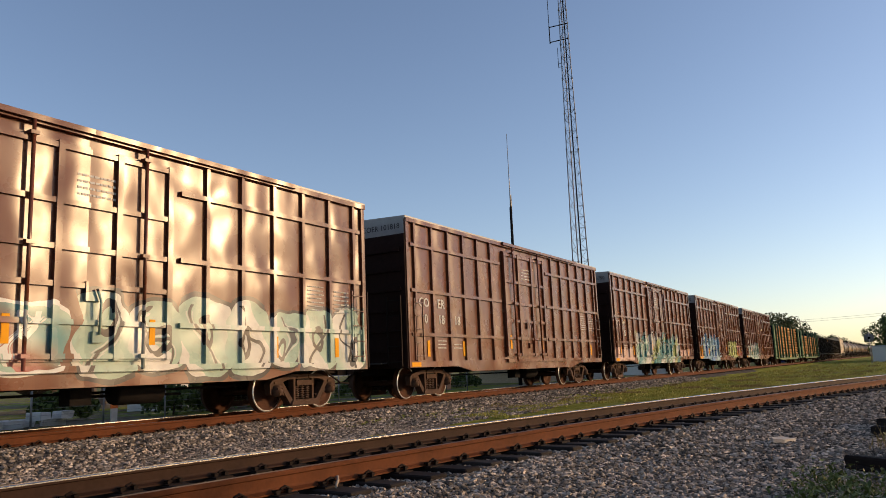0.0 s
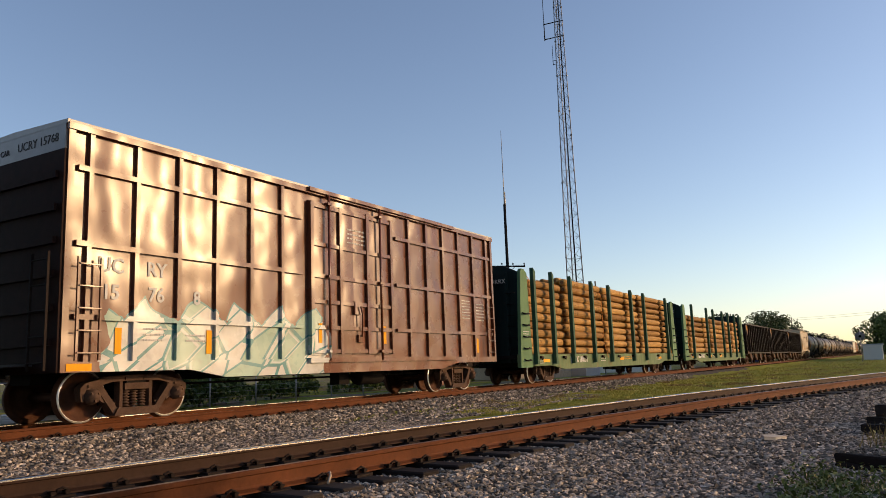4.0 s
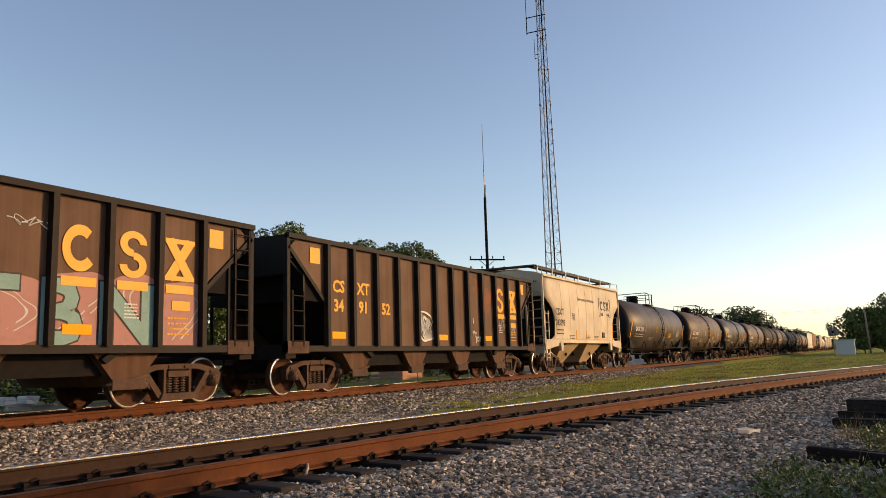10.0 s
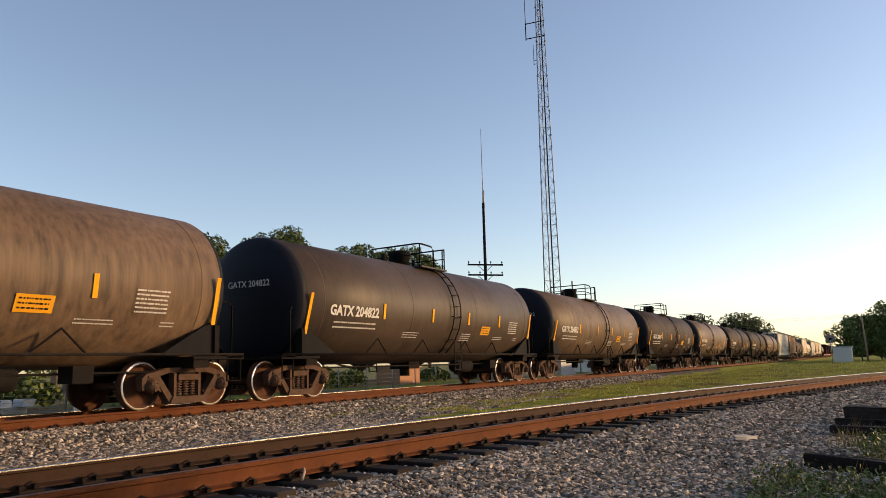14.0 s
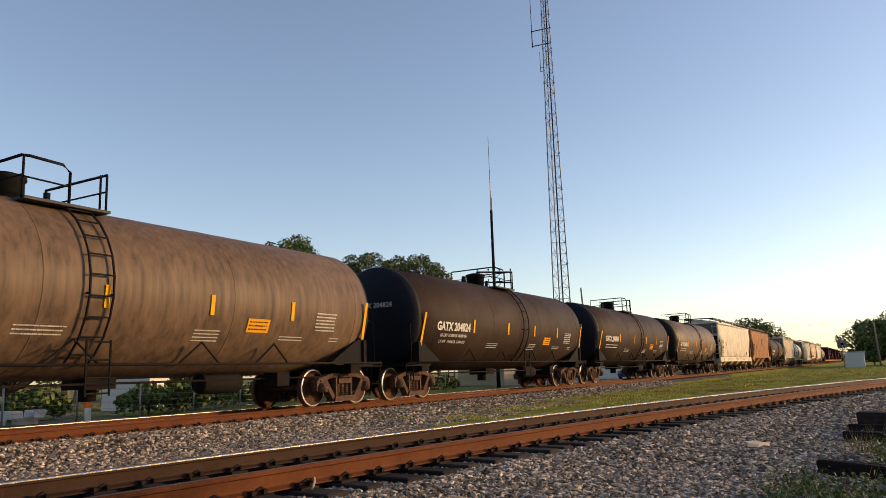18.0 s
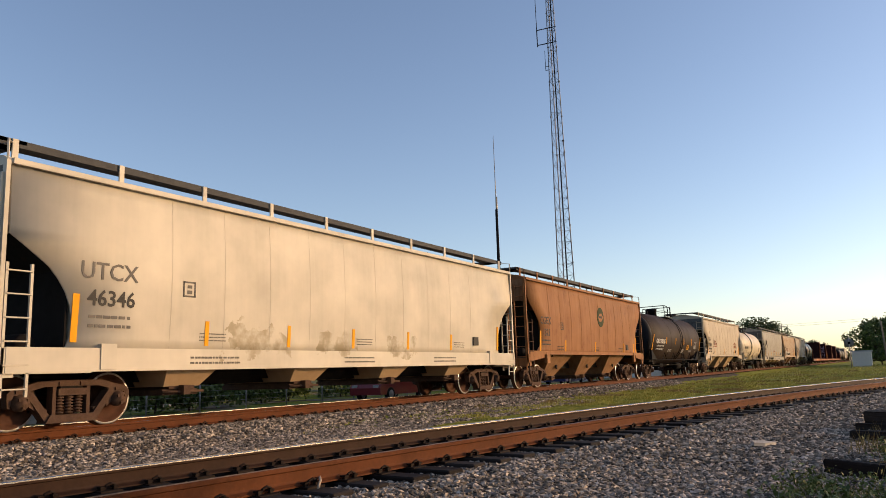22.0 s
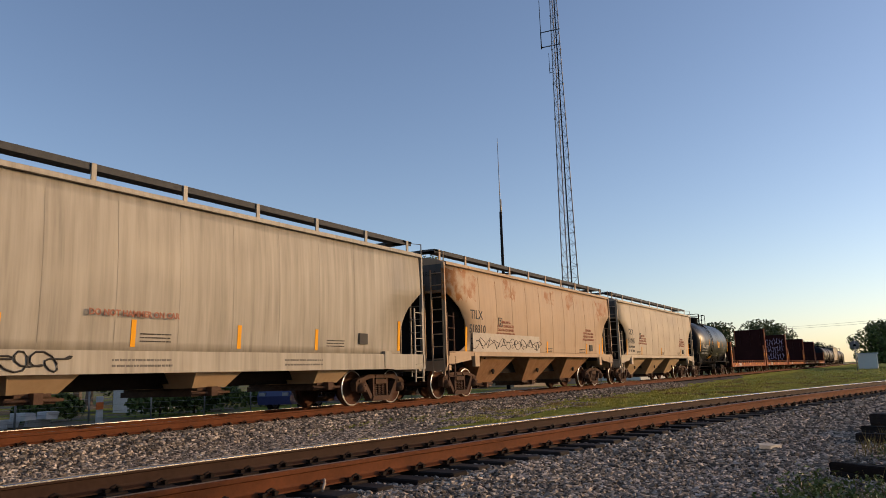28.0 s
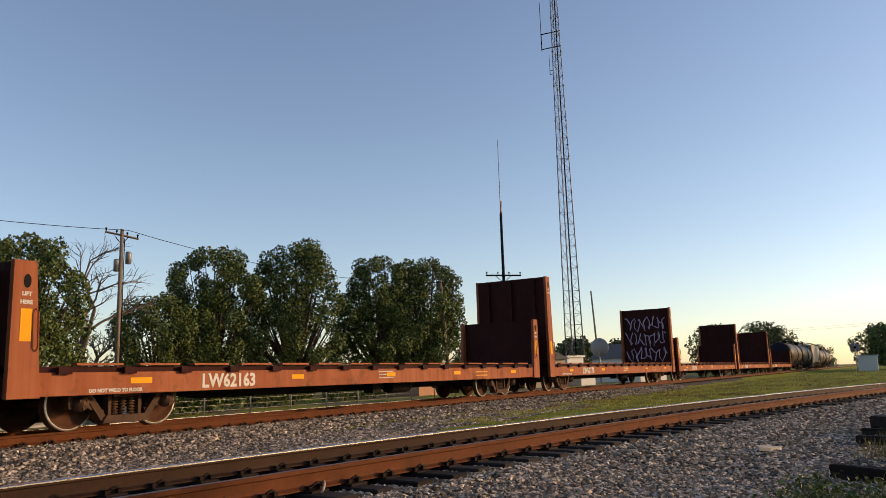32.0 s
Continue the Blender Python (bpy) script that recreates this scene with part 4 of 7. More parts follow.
def house(name, label, x, y, turn, w, d, h, ridge, wall, roof, openings=()):
    b = thing(name, label, "building", pose(x, y, -0.55, 0, 0, turn), "buildings beyond the railway")
    part("wall", box(-w / 2, w / 2, -d / 2, d / 2, 0, h), wall, b)
    if ridge > 0:
        bm = prism([(-d / 2 - 0.3, h - 0.1), (d / 2 + 0.3, h - 0.1), (0, h + ridge)], -w / 2 - 0.3, w / 2 + 0.3, "yz")
    else:
        bm = box(-w / 2 - 0.15, w / 2 + 0.15, -d / 2 - 0.15, d / 2 + 0.15, h, h + 0.18)
    part("roof", bm, roof, b)
    for u, v0, ww, hh in openings:
        win = part("window", box(u - ww / 2, u + ww / 2, -d / 2 - 0.03, -d / 2 + 0.02, v0, v0 + hh), M_PANE, b, "dark window")
        part("frame", box(u - ww / 2 - 0.06, u + ww / 2 + 0.06, -d / 2 - 0.05, -d / 2 - 0.03, v0 + hh, v0 + hh + 0.08), M_WHITE, win)
    return b


M_PANE = plain("dark_window_glass", (0.02, 0.025, 0.03), 0.1, 0.0, 0.1)
M_SIDING = plain("pale_siding", (0.55, 0.54, 0.5), 0.7, 0.0, 0.1)
M_SHINGLE = plain("grey_shingles", (0.13, 0.12, 0.115), 0.9, 0.0, 0.3)
M_BRICK = plain("tan_brick", (0.36, 0.19, 0.11), 0.9, 0.0, 0.3, 9.0)
M_METAL = plain("pale_metal_siding", (0.36, 0.38, 0.39), 0.5, 0.1, 0.1)
house("shed", "white metal equipment shed beside the tower", 78.3, 30.5, 70, 3.4, 2.6, 2.9, 0.0, M_METAL, M_METAL, ((0.5, 0.2, 0.8, 1.9),))
house("house", "pale grey house with a gabled roof beyond the tower", 92.0, 27.4, 75, 6.5, 6.0, 2.9, 1.7, M_SIDING, M_SHINGLE, ((-1.2, 1.0, 0.9, 1.1), (1.4, 1.0, 0.9, 1.1)))
house("house", "low tan house with a shingle roof under the trees", 68.0, 31.5, 60, 8.0, 6.0, 2.7, 1.3, plain("tan_siding", (0.42, 0.33, 0.24), 0.8), M_SHINGLE, ((-2.0, 1.0, 1.0, 1.1), (1.8, 0.9, 1.0, 1.2)))
house("building", "low grey metal equipment hut beyond the railway", 73.5, 27.5, 82, 3.0, 3.0, 1.6, 0.0, M_METAL, M_METAL, ((0, 0.5, 1.2, 1.2),))
house("trailer", "low white trailer behind the hedges", 27.0, 33.5, 38, 5.0, 2.2, 1.7, 0.0, M_SIDING, M_METAL, ((-1.4, 0.7, 0.7, 0.6), (1.2, 0.7, 0.7, 0.6)))
house("house", "white house with dark windows behind the hedges", 13.0, 38.5, 10, 9.0, 6.0, 2.8, 1.5, M_SIDING, M_SHINGLE, ((-3.0, 0.9, 1.0, 1.2), (-0.8, 0.9, 1.0, 1.2), (1.6, 0.2, 0.9, 2.0), (3.4, 0.9, 0.8, 1.2)))
house("building", "low long building far off beside the railway", 125.0, 42.0, 90, 10.0, 8.0, 5.6, 0.0, plain("olive_siding", (0.30, 0.29, 0.22), 0.8), M_SHINGLE)
brick = house("planter", "low tan brick enclosure beyond the railway", 47.1, 29.6, 8, 3.6, 1.8, 1.15, -1, M_BRICK, M_BRICK)
shed = house("signal_shed", "white metal signal shed beside the crossing", 130.0, 2.7, 88, 2.5, 2.4, 2.3, 0.0, M_SIDING, M_METAL, ())

d = thing("round_sign", "round white sign on a slim post beside the shed", "sign", (110.0, 3.55, -0.4))
part("post", tube([(0, 0, 0), (0, 0, 3.9)], 0.06, 6), M_GALV, d)
part("disc", lathe([(0, -0.03), (0.54, -0.03), (0.56, 0.0), (0.54, 0.03), (0, 0.03)], 24, "x", (0, 0, 3.17)), plain("weathered_grey_disc", (0.13, 0.13, 0.13), 0.6), d, "pale round disc")
part("centre", lathe([(0, -0.06), (0.16, -0.06), (0.16, -0.03), (0, -0.03)], 12, "x", (0, 0, 3.17)), M_BLACK, d)

d = thing("satellite_dish", "pale satellite dish on a post beside the shed", "dish", (75.9, 25.6, -0.5))
part("post", tube([(0, 0, 0), (0, 0, 3.3)], 0.07, 6), M_GALV, d)
part("bowl", lathe([(0, 0.0), (0.5, 0.06), (0.95, 0.25), (0.97, 0.27), (0.5, 0.10), (0, 0.04)], 24, "x", (-0.1, 0, 3.7)), M_GALV, d)


# road, fence, hedges and rubble seen under the cars
road = thing("road", "worn grey asphalt road that runs beside the railway", "road", kind="structure", mesh=mesh_from(box(-60, 200, 18.2, 23.4, -0.62, -0.485), "road", plain("worn_asphalt", (0.13, 0.125, 0.12), 0.85, 0.0, 0.2, 2.0)))
fence = thing("chain_fence", "low wire fence on slim steel posts", "fence", (0, 0, -0.55))
for k in range(16):
    part("post", kept("fence_post", lambda: tube([(0, 0, 0), (0, 0, 1.35)], 0.035, 6), M_GALV), M_GALV, fence, at=(4.0 + k * 2.6, 24.2, 0))
part("top_rail", tube([(4.0, 24.2, 1.32), (43.0, 24.2, 1.32)], 0.022, 5), M_GALV, fence)
for k in range(5):
    part("wire", tube([(4.0, 24.2, 0.2 + k * 0.22), (43.0, 24.2, 0.2 + k * 0.22)], 0.006, 3), M_GALV, fence)


def hedge(x, y, w, h, seed, mat=None):
    rnd = random.Random(seed)
    v, f = [], []
    for k in range(1500):
        a = rnd.uniform(0, 6.283)
        r = w * math.sqrt(rnd.random())
        top = h * (1 - 0.5 * (r / w) ** 2) * (0.8 + 0.35 * noise.noise((x + r * math.cos(a), y + r * math.sin(a), seed)))
        p = Vector((r * math.cos(a), r * math.sin(a) * 0.6, top * rnd.random() ** 0.35))
        n = Vector((rnd.gauss(0, 1), rnd.gauss(0, 1), rnd.gauss(0.3, 1))).normalized()
        u = n.orthogonal().normalized()
        q = n.cross(u)
        s = rnd.uniform(0.06, 0.15)
        i = len(v)
        v.extend([p - u * s, p + q * s * 0.7, p + u * s, p - q * s * 0.7])
        f.append((i, i + 1, i + 2, i + 3))
    b = thing("bush", "rounded green bush beyond the road", "bush", (x, y, -0.55), "bushes")
    part("leaves", raw_mesh("leaves", v, f, mat or M_LEAF), M_LEAF, b)
    part("stem", tube([(0, 0, 0), (0.05, 0, h * 0.6)], 0.06, 6, 0.02), M_BARK, b)


for i, (x, y, w, h) in enumerate(((21.5, 26.0, 1.5, 1.6), (23.8, 26.6, 1.6, 1.8), (26.2, 27.4, 1.3, 1.5), (30.0, 28.2, 1.6, 1.5), (33.0, 29.0, 1.5, 1.6), (38.5, 29.6, 1.8, 1.4), (41.5, 30.2, 1.9, 1.3), (18.0, 28.0, 1.4, 1.5), (11.0, 30.0, 1.8, 1.8), (53.0, 30.0, 1.8, 1.4))):
    hedge(x, y, w, h, i + 3)
rnd = random.Random(8)
M_RUBBLE = plain("pale_concrete", (0.52, 0.50, 0.47), 0.9, 0.0, 0.15)
for k in range(14):
    bm = box(-0.35, 0.35, -0.2, 0.2, 0, 0.26, 0.02)
    for v in bm.verts:
        v.co += Vector((rnd.uniform(-1, 1), rnd.uniform(-1, 1), 0)) * 0.05
    x = 12.0 + rnd.uniform(0, 4.4)
    thing("concrete_block", "broken pale concrete block dumped beyond the road", "concrete block", pose(x, 25.2 + rnd.uniform(-0.5, 0.6), -0.52 + (0.22 if k > 8 else 0), 0, 0, rnd.uniform(0, 180)), "dumped blocks", mesh=mesh_from(bm, "concrete_block", M_RUBBLE))
d = thing("marker_post", "white and orange marker post beside the road", "marker post", (17.2, 23.9, -0.55))
part("post", box(-0.12, 0.12, -0.03, 0.03, 0, 0.95), M_WHITE, d)
part("band", box(-0.125, 0.125, -0.036, 0.034, 0.5, 0.75), plain("orange_band", (0.7, 0.16, 0.04), 0.6), d)


# ---- the train: pieces that all cars share ----
TRAIN, WHEELSETS = [], []


def bm_bar(bm, a, b, w, y0, y1):
    """A flat bar in the x-z plane between two points."""
    ax, az, bx, bz = *a, *b
    d = math.hypot(bx - ax, bz - az)
    nx, nz = -(bz - az) / d * w / 2, (bx - ax) / d * w / 2
    bm_prism(bm, [(ax + nx, az + nz), (bx + nx, bz + nz), (bx - nx, bz - nz), (ax - nx, az - nz)], y0, y1)


def side_frame_mesh():
    """Cast side frame: a bowed top member, slanting lower arms with rounded windows, and the spring seat."""
    bm = bmesh.new()
    for s in (-1, 1):
        top = [(1.11, 0.50), (1.11, 0.60), (1.02, 0.68), (0.80, 0.725), (0.56, 0.79), (0.0, 0.80), (0.0, 0.70), (0.50, 0.69), (0.70, 0.64), (0.78, 0.57), (1.0, 0.57), (1.03, 0.50)]
        bm_prism(bm, [(s * x, z) for x, z in top], -0.10, 0.085)
        bm_prism(bm, [(s * x, z) for x, z in ((1.03, 0.56), (1.11, 0.56), (1.09, 0.38), (1.04, 0.36))], -0.09, 0.07)
        bm_prism(bm, [(s * x, z) for x, z in ((0.68, 0.64), (0.80, 0.58), (0.76, 0.40), (0.66, 0.33))], -0.09, 0.07)
        bm_bar(bm, (s * 0.75, 0.60), (s * 0.40, 0.14), 0.115, -0.105, 0.09)
        bm_bar(bm, (s * 0.31, 0.20), (s * 0.31, 0.73), 0.065, -0.085, 0.075)
        bm_bar(bm, (s * 0.66, 0.36), (s * 0.42, 0.30), 0.05, -0.07, 0.05)
        bm_box(bm, *sorted((s * 0.82, s * 0.98)), -0.125, -0.10, 0.60, 0.65)
        bm_box(bm, *sorted((s * 0.14, s * 0.25)), -0.12, -0.10, 0.71, 0.77)
    bm_prism(bm, [(-0.48, 0.105), (-0.40, 0.235), (0.40, 0.235), (0.48, 0.105)], -0.15, 0.12)
    bm_box(bm, -0.26, 0.26, -0.12, 0.1, 0.545, 0.66)
    bmesh.ops.recalc_face_normals(bm, faces=bm.faces[:])
    return bm


def spring_mesh():
    prof = [(0.0, 0.245)]
    for i in range(6):
        prof += [(0.070, 0.25 + i * 0.05), (0.078, 0.262 + i * 0.05), (0.070, 0.274 + i * 0.05), (0.044, 0.28 + i * 0.05), (0.044, 0.294 + i * 0.05)]
    return lathe(prof + [(0.0, 0.55)], 10)


def wheelset_mesh():
    """Two wheels on their axle, along y, about the axle's middle."""
    bm = bm_lathe(bmesh.new(), [(0.0, -1.0), (0.075, -1.0), (0.075, 1.0), (0.0, 1.0)], 10, "y")
    for s in (-1, 1):
        prof = [(0.0, 0.845), (0.12, 0.845), (0.15, 0.80), (0.36, 0.765), (0.385, 0.808), (0.422, 0.812), (0.457, 0.802), (0.464, 0.715), (0.486, 0.705), (0.48, 0.68),
                (0.38, 0.68), (0.36, 0.735), (0.14, 0.72), (0.12, 0.66), (0.0, 0.66)]
        bm_lathe(bm, [(r, s * h) for r, h in prof], 36, "y", mis=[0, 0, 0, 0, 0, 1, 0, 0, 0, 0, 0, 0, 0, 0])
    bmesh.ops.recalc_face_normals(bm, faces=bm.faces[:])
    return bm


def cap_mesh():
    bm = lathe([(0.0, -0.12), (0.05, -0.12), (0.06, -0.1), (0.115, -0.09), (0.125, -0.02), (0.14, 0.0), (0.14, 0.06), (0.0, 0.06)], 14, "y")
    for k in range(3):
        a = k * 2.094 + 0.5
        bm_box(bm, 0.08 * math.cos(a) - 0.02, 0.08 * math.cos(a) + 0.02, -0.12, -0.08, 0.08 * math.sin(a) - 0.02, 0.08 * math.sin(a) + 0.02)
    return bm


def bolster_mesh():
    bm = box(-0.2, 0.2, -1.08, 1.08, 0.54, 0.70)
    bm_box(bm, -0.35, 0.35, -0.3, 0.3, 0.70, 0.82)
    for s in (-1, 1):
        bm_box(bm, s * 0.45 - 0.06, s * 0.45 + 0.06, -0.85, 0.85, 0.36, 0.46)
        bm_box(bm, s * 0.52 - 0.04, s * 0.52 + 0.04, -0.80, -0.66, 0.26, 0.62)
    return bm


def truck(car, x, mat=None):
    t = part("truck", kept("bolster", bolster_mesh, M_UNDER), M_UNDER, car, "rusty cast-steel freight truck", at=(x, 0, 0))
    for s in (-1, 1):
        part("side_frame", kept("side_frame", side_frame_mesh, M_TRUCK), M_TRUCK, t, at=(0, s * 1.0, 0))
        for k in (-1, 0, 1):
            part("spring", kept("spring", spring_mesh, M_TRUCK), M_TRUCK, t, at=(k * 0.17, s * 1.0, 0))
        for k in (-1, 1):
            part("bearing_cap", kept("bearing_cap", cap_mesh, M_TRUCK), M_TRUCK, t, at=pose(k * 0.889, s * 1.09, 0.457, 0, 0, 0 if s < 0 else 180))
    for k in (-1, 1):
        w = part("wheelset", kept("wheelset", wheelset_mesh, M_WHEEL, M_RIM), M_WHEEL, t, at=(k * 0.889, 0, 0.457))
        WHEELSETS.append((w, k))
    return t


def ladder(car, x0, x1, y, z0, z1, n, mat, r=0.015):
    """Two stiles with rungs, along x."""
    bm = bmesh.new()
    for x in (x0, x1):
        bm_box(bm, x - 0.022, x + 0.022, y - 0.02, y + 0.02, z0, z1)
    lad = part("ladder", bm, mat, car)
    key = f"rung_{round(x1 - x0, 3)}_{mat.name}"
    me = kept(key, lambda: tube([(0, 0, 0), (x1 - x0, 0, 0)], r, 5), mat)
    for i in range(n):
        part("rung", me, mat, lad, at=(x0, y - 0.03, z0 + 0.12 + (z1 - z0 - 0.24) * i / max(1, n - 1)))
    return lad


def ladder_end(car, x, y0, y1, z0, z1, n, mat):
    bm = bmesh.new()
    for y in (y0, y1):
        bm_box(bm, x - 0.02, x + 0.02, y - 0.02, y + 0.02, z0, z1)
    lad = part("end_ladder", bm, mat, car)
    me = kept(f"end_rung_{round(y1 - y0, 3)}_{mat.name}", lambda: tube([(0, 0, 0), (0, y1 - y0, 0)], 0.018, 5), mat)
    for i in range(n):
        part("rung", me, mat, lad, at=(x, y0, z0 + 0.12 + (z1 - z0 - 0.24) * i / max(1, n - 1)))


def reflectors(car, xs, y, z, h=0.42, w=0.09, tilt=0.0):
    me = kept(f"reflector_{h}_{w}", lambda: box(-w / 2, w / 2, -0.004, 0.004, -h / 2, h / 2), M_REFLECT)
    for x in xs:
        part("reflector", me, M_REFLECT, car, "amber reflective strip", at=pose(x, y, z, tilt, 0, 0))


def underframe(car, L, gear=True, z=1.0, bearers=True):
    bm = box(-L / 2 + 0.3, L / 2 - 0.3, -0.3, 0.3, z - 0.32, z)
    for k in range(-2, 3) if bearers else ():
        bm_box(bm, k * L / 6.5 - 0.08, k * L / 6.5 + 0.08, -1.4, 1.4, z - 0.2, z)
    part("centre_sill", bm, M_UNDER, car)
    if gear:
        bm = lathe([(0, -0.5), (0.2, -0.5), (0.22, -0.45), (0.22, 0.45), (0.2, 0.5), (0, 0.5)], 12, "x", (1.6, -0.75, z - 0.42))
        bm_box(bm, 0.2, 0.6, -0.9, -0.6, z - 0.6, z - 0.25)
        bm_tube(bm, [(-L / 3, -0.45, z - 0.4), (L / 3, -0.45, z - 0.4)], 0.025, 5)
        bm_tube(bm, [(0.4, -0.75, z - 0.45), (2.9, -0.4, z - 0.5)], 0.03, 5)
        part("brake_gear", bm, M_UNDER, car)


def start_car(name, label, s0, s1, group=""):
    """A car between two couplings; the places are those at the clip's start."""
    car = thing(name, label, "freight car", (round((s0 + s1) / 2, 3), TRACK_Y, RAIL_Z), group)
    TRAIN.append(car)
    return car, s1 - s0


def gear(car, L, truck_x, body_half):
    for s in (-1, 1):
        truck(car, s * truck_x)
        bm = box(0, L / 2 - body_half - 0.33, -0.07, 0.07, 0.80, 0.96)
        d = L / 2 - body_half
        bm_prism(bm, [(d - 0.35, -0.14), (d - 0.04, -0.17), (d - 0.005, -0.02), (d - 0.1, 0.03), (d - 0.03, 0.15), (d - 0.2, 0.2), (d - 0.35, 0.14)], 0.74, 1.0, 0, "xy")
        bm_tube(bm, [(0, -0.3, 0.8), (d * 0.5, -0.33, 0.55), (d - 0.1, -0.3, 0.52)], 0.025, 5)
        part("coupler", bm, M_IRON, car, at=pose(s * body_half, 0, 0, 0, 0, 0 if s > 0 else 180))


# ---- box cars ----
def box_car(label, s0, s1, mat, marks, number, dark_plates=()):
    car, L = start_car("box_car", label, s0, s1, "box cars of the train")
    H, W, T = L / 2 - 0.95, 1.5, 5.04
    part("body", box(-H, H, -W, W, 1.0, T - 0.1), mat, car)
    bm = prism([(-W - 0.08, T - 0.07), (W + 0.08, T - 0.07), (W + 0.08, T), (0, T + 0.05), (-W - 0.08, T)], -H - 0.04, H + 0.04, "yz")
    roof = part("roof", bm, M_GALV, car, "galvanised peaked roof")
    for k in range(15):
        x = -H + 0.5 + k * (2 * H - 1.0) / 14
        part("roof_rib", kept("roof_rib", lambda: prism([(-W, T), (0, T + 0.05), (W, T), (W, T + 0.03), (0, T + 0.08), (-W, T + 0.03)], -0.03, 0.03, "yz"), M_GALV), M_GALV, roof, at=(x, 0, 0))
    for s in (-1, 1):
        ya, yb = sorted((s * W, s * (W + 0.07)))
        # side sill, deeper between the trucks
        bm = prism([(-H, 0.86), (-H + 2.6, 0.86), (-H + 3.5, 0.70), (H - 3.5, 0.70), (H - 2.6, 0.86), (H, 0.86), (H, 1.03), (-H, 1.03)], ya, yb)
        part("side_sill", bm, mat, car)
        part("top_chord", box(-H - 0.02, H + 0.02, *sorted((s * (W - 0.02), s * (W + 0.10))), T - 0.16, T - 0.05), mat, car)
        for e in (-1, 1):
            for i in range(7):
                x = e * (H - 0.06 if i == 0 else H - 0.44 - (i - 1) * (H - 2.3) / 5.75)
                w = 0.085 if i else 0.12
                part("post", box(x - w / 2, x + w / 2, ya, yb, 1.03, T - 0.16), mat, car)
            for z in (1.76, 2.98, 4.26):
                part("side_rib", box(*sorted((e * (H - 0.2), e * 1.9)), *sorted((s * W, s * (W + 0.073))), z - 0.045, z + 0.045), mat, car)
        yd = s * (W + 0.05)
        bm = box(-1.66, 1.66, *sorted((s * W, yd)), 1.12, 4.72)
        door = part("door", bm, mat, car, "closed plug door")
        for x in (-1.62, -0.55, 0.55, 1.62):
            part("door_stile", box(x - 0.055, x + 0.055, *sorted((yd, yd + s * 0.07)), 1.14, 4.70), mat, door)
        for z in (1.2, 1.75, 2.35, 2.95, 3.7, 4.62):
            part("door_rail", box(-1.58, 1.58, *sorted((yd, yd + s * 0.055)), z - 0.045, z + 0.045), mat, door)
        for x in (-1.05, 1.05):
            bm = tube([(x, yd + s * 0.10, 0.98), (x, yd + s * 0.10, 4.92)], 0.032, 7)
            for z in (1.2, 2.95, 4.7):
                bm_box(bm, x - 0.07, x + 0.07, *sorted((yd, yd + s * 0.14)), z - 0.03, z + 0.03)
            part("lock_bar", bm, M_IRON if s > 0 else mat, door)
        bm = tube([(0.2, yd + s * 0.09, 1.55), (0.2, yd + s * 0.12, 2.1), (0.12, yd + s * 0.12, 2.3)], 0.022, 6)
        bm_box(bm, -0.05, 0.24, *sorted((yd, yd + s * 0.07)), 2.1, 2.42)
        bm_box(bm, 0.1, 0.3, *sorted((yd, yd + s * 0.06)), 1.42, 1.6)
        part("door_handle", bm, mat, door)
        part("door_track", box(-1.75, 5.0, *sorted((s * (W + 0.02), s * (W + 0.15))), 0.94, 1.05), mat, car)
        part("door_hanger_rail", box(-1.75, 5.0, *sorted((s * (W + 0.06), s * (W + 0.17))), T - 0.12, T - 0.03), mat, car)
        for e in (-1, 1):
            x = e * (H - 0.22)
            ladder(car, min(x, x - e * 0.42), max(x, x - e * 0.42), s * (W + 0.13), 1.05, 2.75, 5, mat)
    for e in (-1, 1):
        xe = e * H
        end = part("end_wall", box(*sorted((xe, xe + e * 0.05)), -W - 0.04, W + 0.04, 0.86, T - 0.5), M_DARKEND, car, "ribbed end wall, shade put into its brown")
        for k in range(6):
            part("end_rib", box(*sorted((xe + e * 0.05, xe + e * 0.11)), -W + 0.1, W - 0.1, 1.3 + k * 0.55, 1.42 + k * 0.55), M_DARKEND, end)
        part("end_band", box(*sorted((xe, xe + e * 0.035)), -W - 0.02, W + 0.02, T - 0.5, T - 0.07), M_GALV, car, "pale galvanised band under the roof")
        ladder_end(car, xe + e * 0.2, -W + 0.05, -W + 0.5, 0.9, 2.8, 5, M_IRON)
        bm = box(*sorted((xe + e * 0.05, xe + e * 0.4)), -0.9, 0.9, 0.98, 1.02)
        part("crossover_step", bm, M_GRATE, car)
    bmesh_wheel = lathe([(0.22, -0.02), (0.26, 0.0), (0.22, 0.02)], 16, "x", (H + 0.28, 0.6, 2.2))
    part("brake_wheel", bmesh_wheel, M_IRON, car)
    lettering(f"{marks} {number}", 0.22, M_DARKTEXT, car, -H - 0.04, -0.75, T - 0.28, turn=-90)
    lettering("EXCESS HEIGHT CAR", 0.14, M_DARKTEXT, car, -H - 0.04, 0.75, T - 0.30, turn=-90, bold=0.003)
    yl = -W - 0.012
    a, b = marks[:2], marks[2:]
    pan = (H - 2.3) / 5.75
    for i, txt in enumerate((a, b)):
        lettering(txt, 0.36, M_WHITE, car, -H + 0.44 + pan * (0.5 + i), yl, 2.66, bold=0.008)
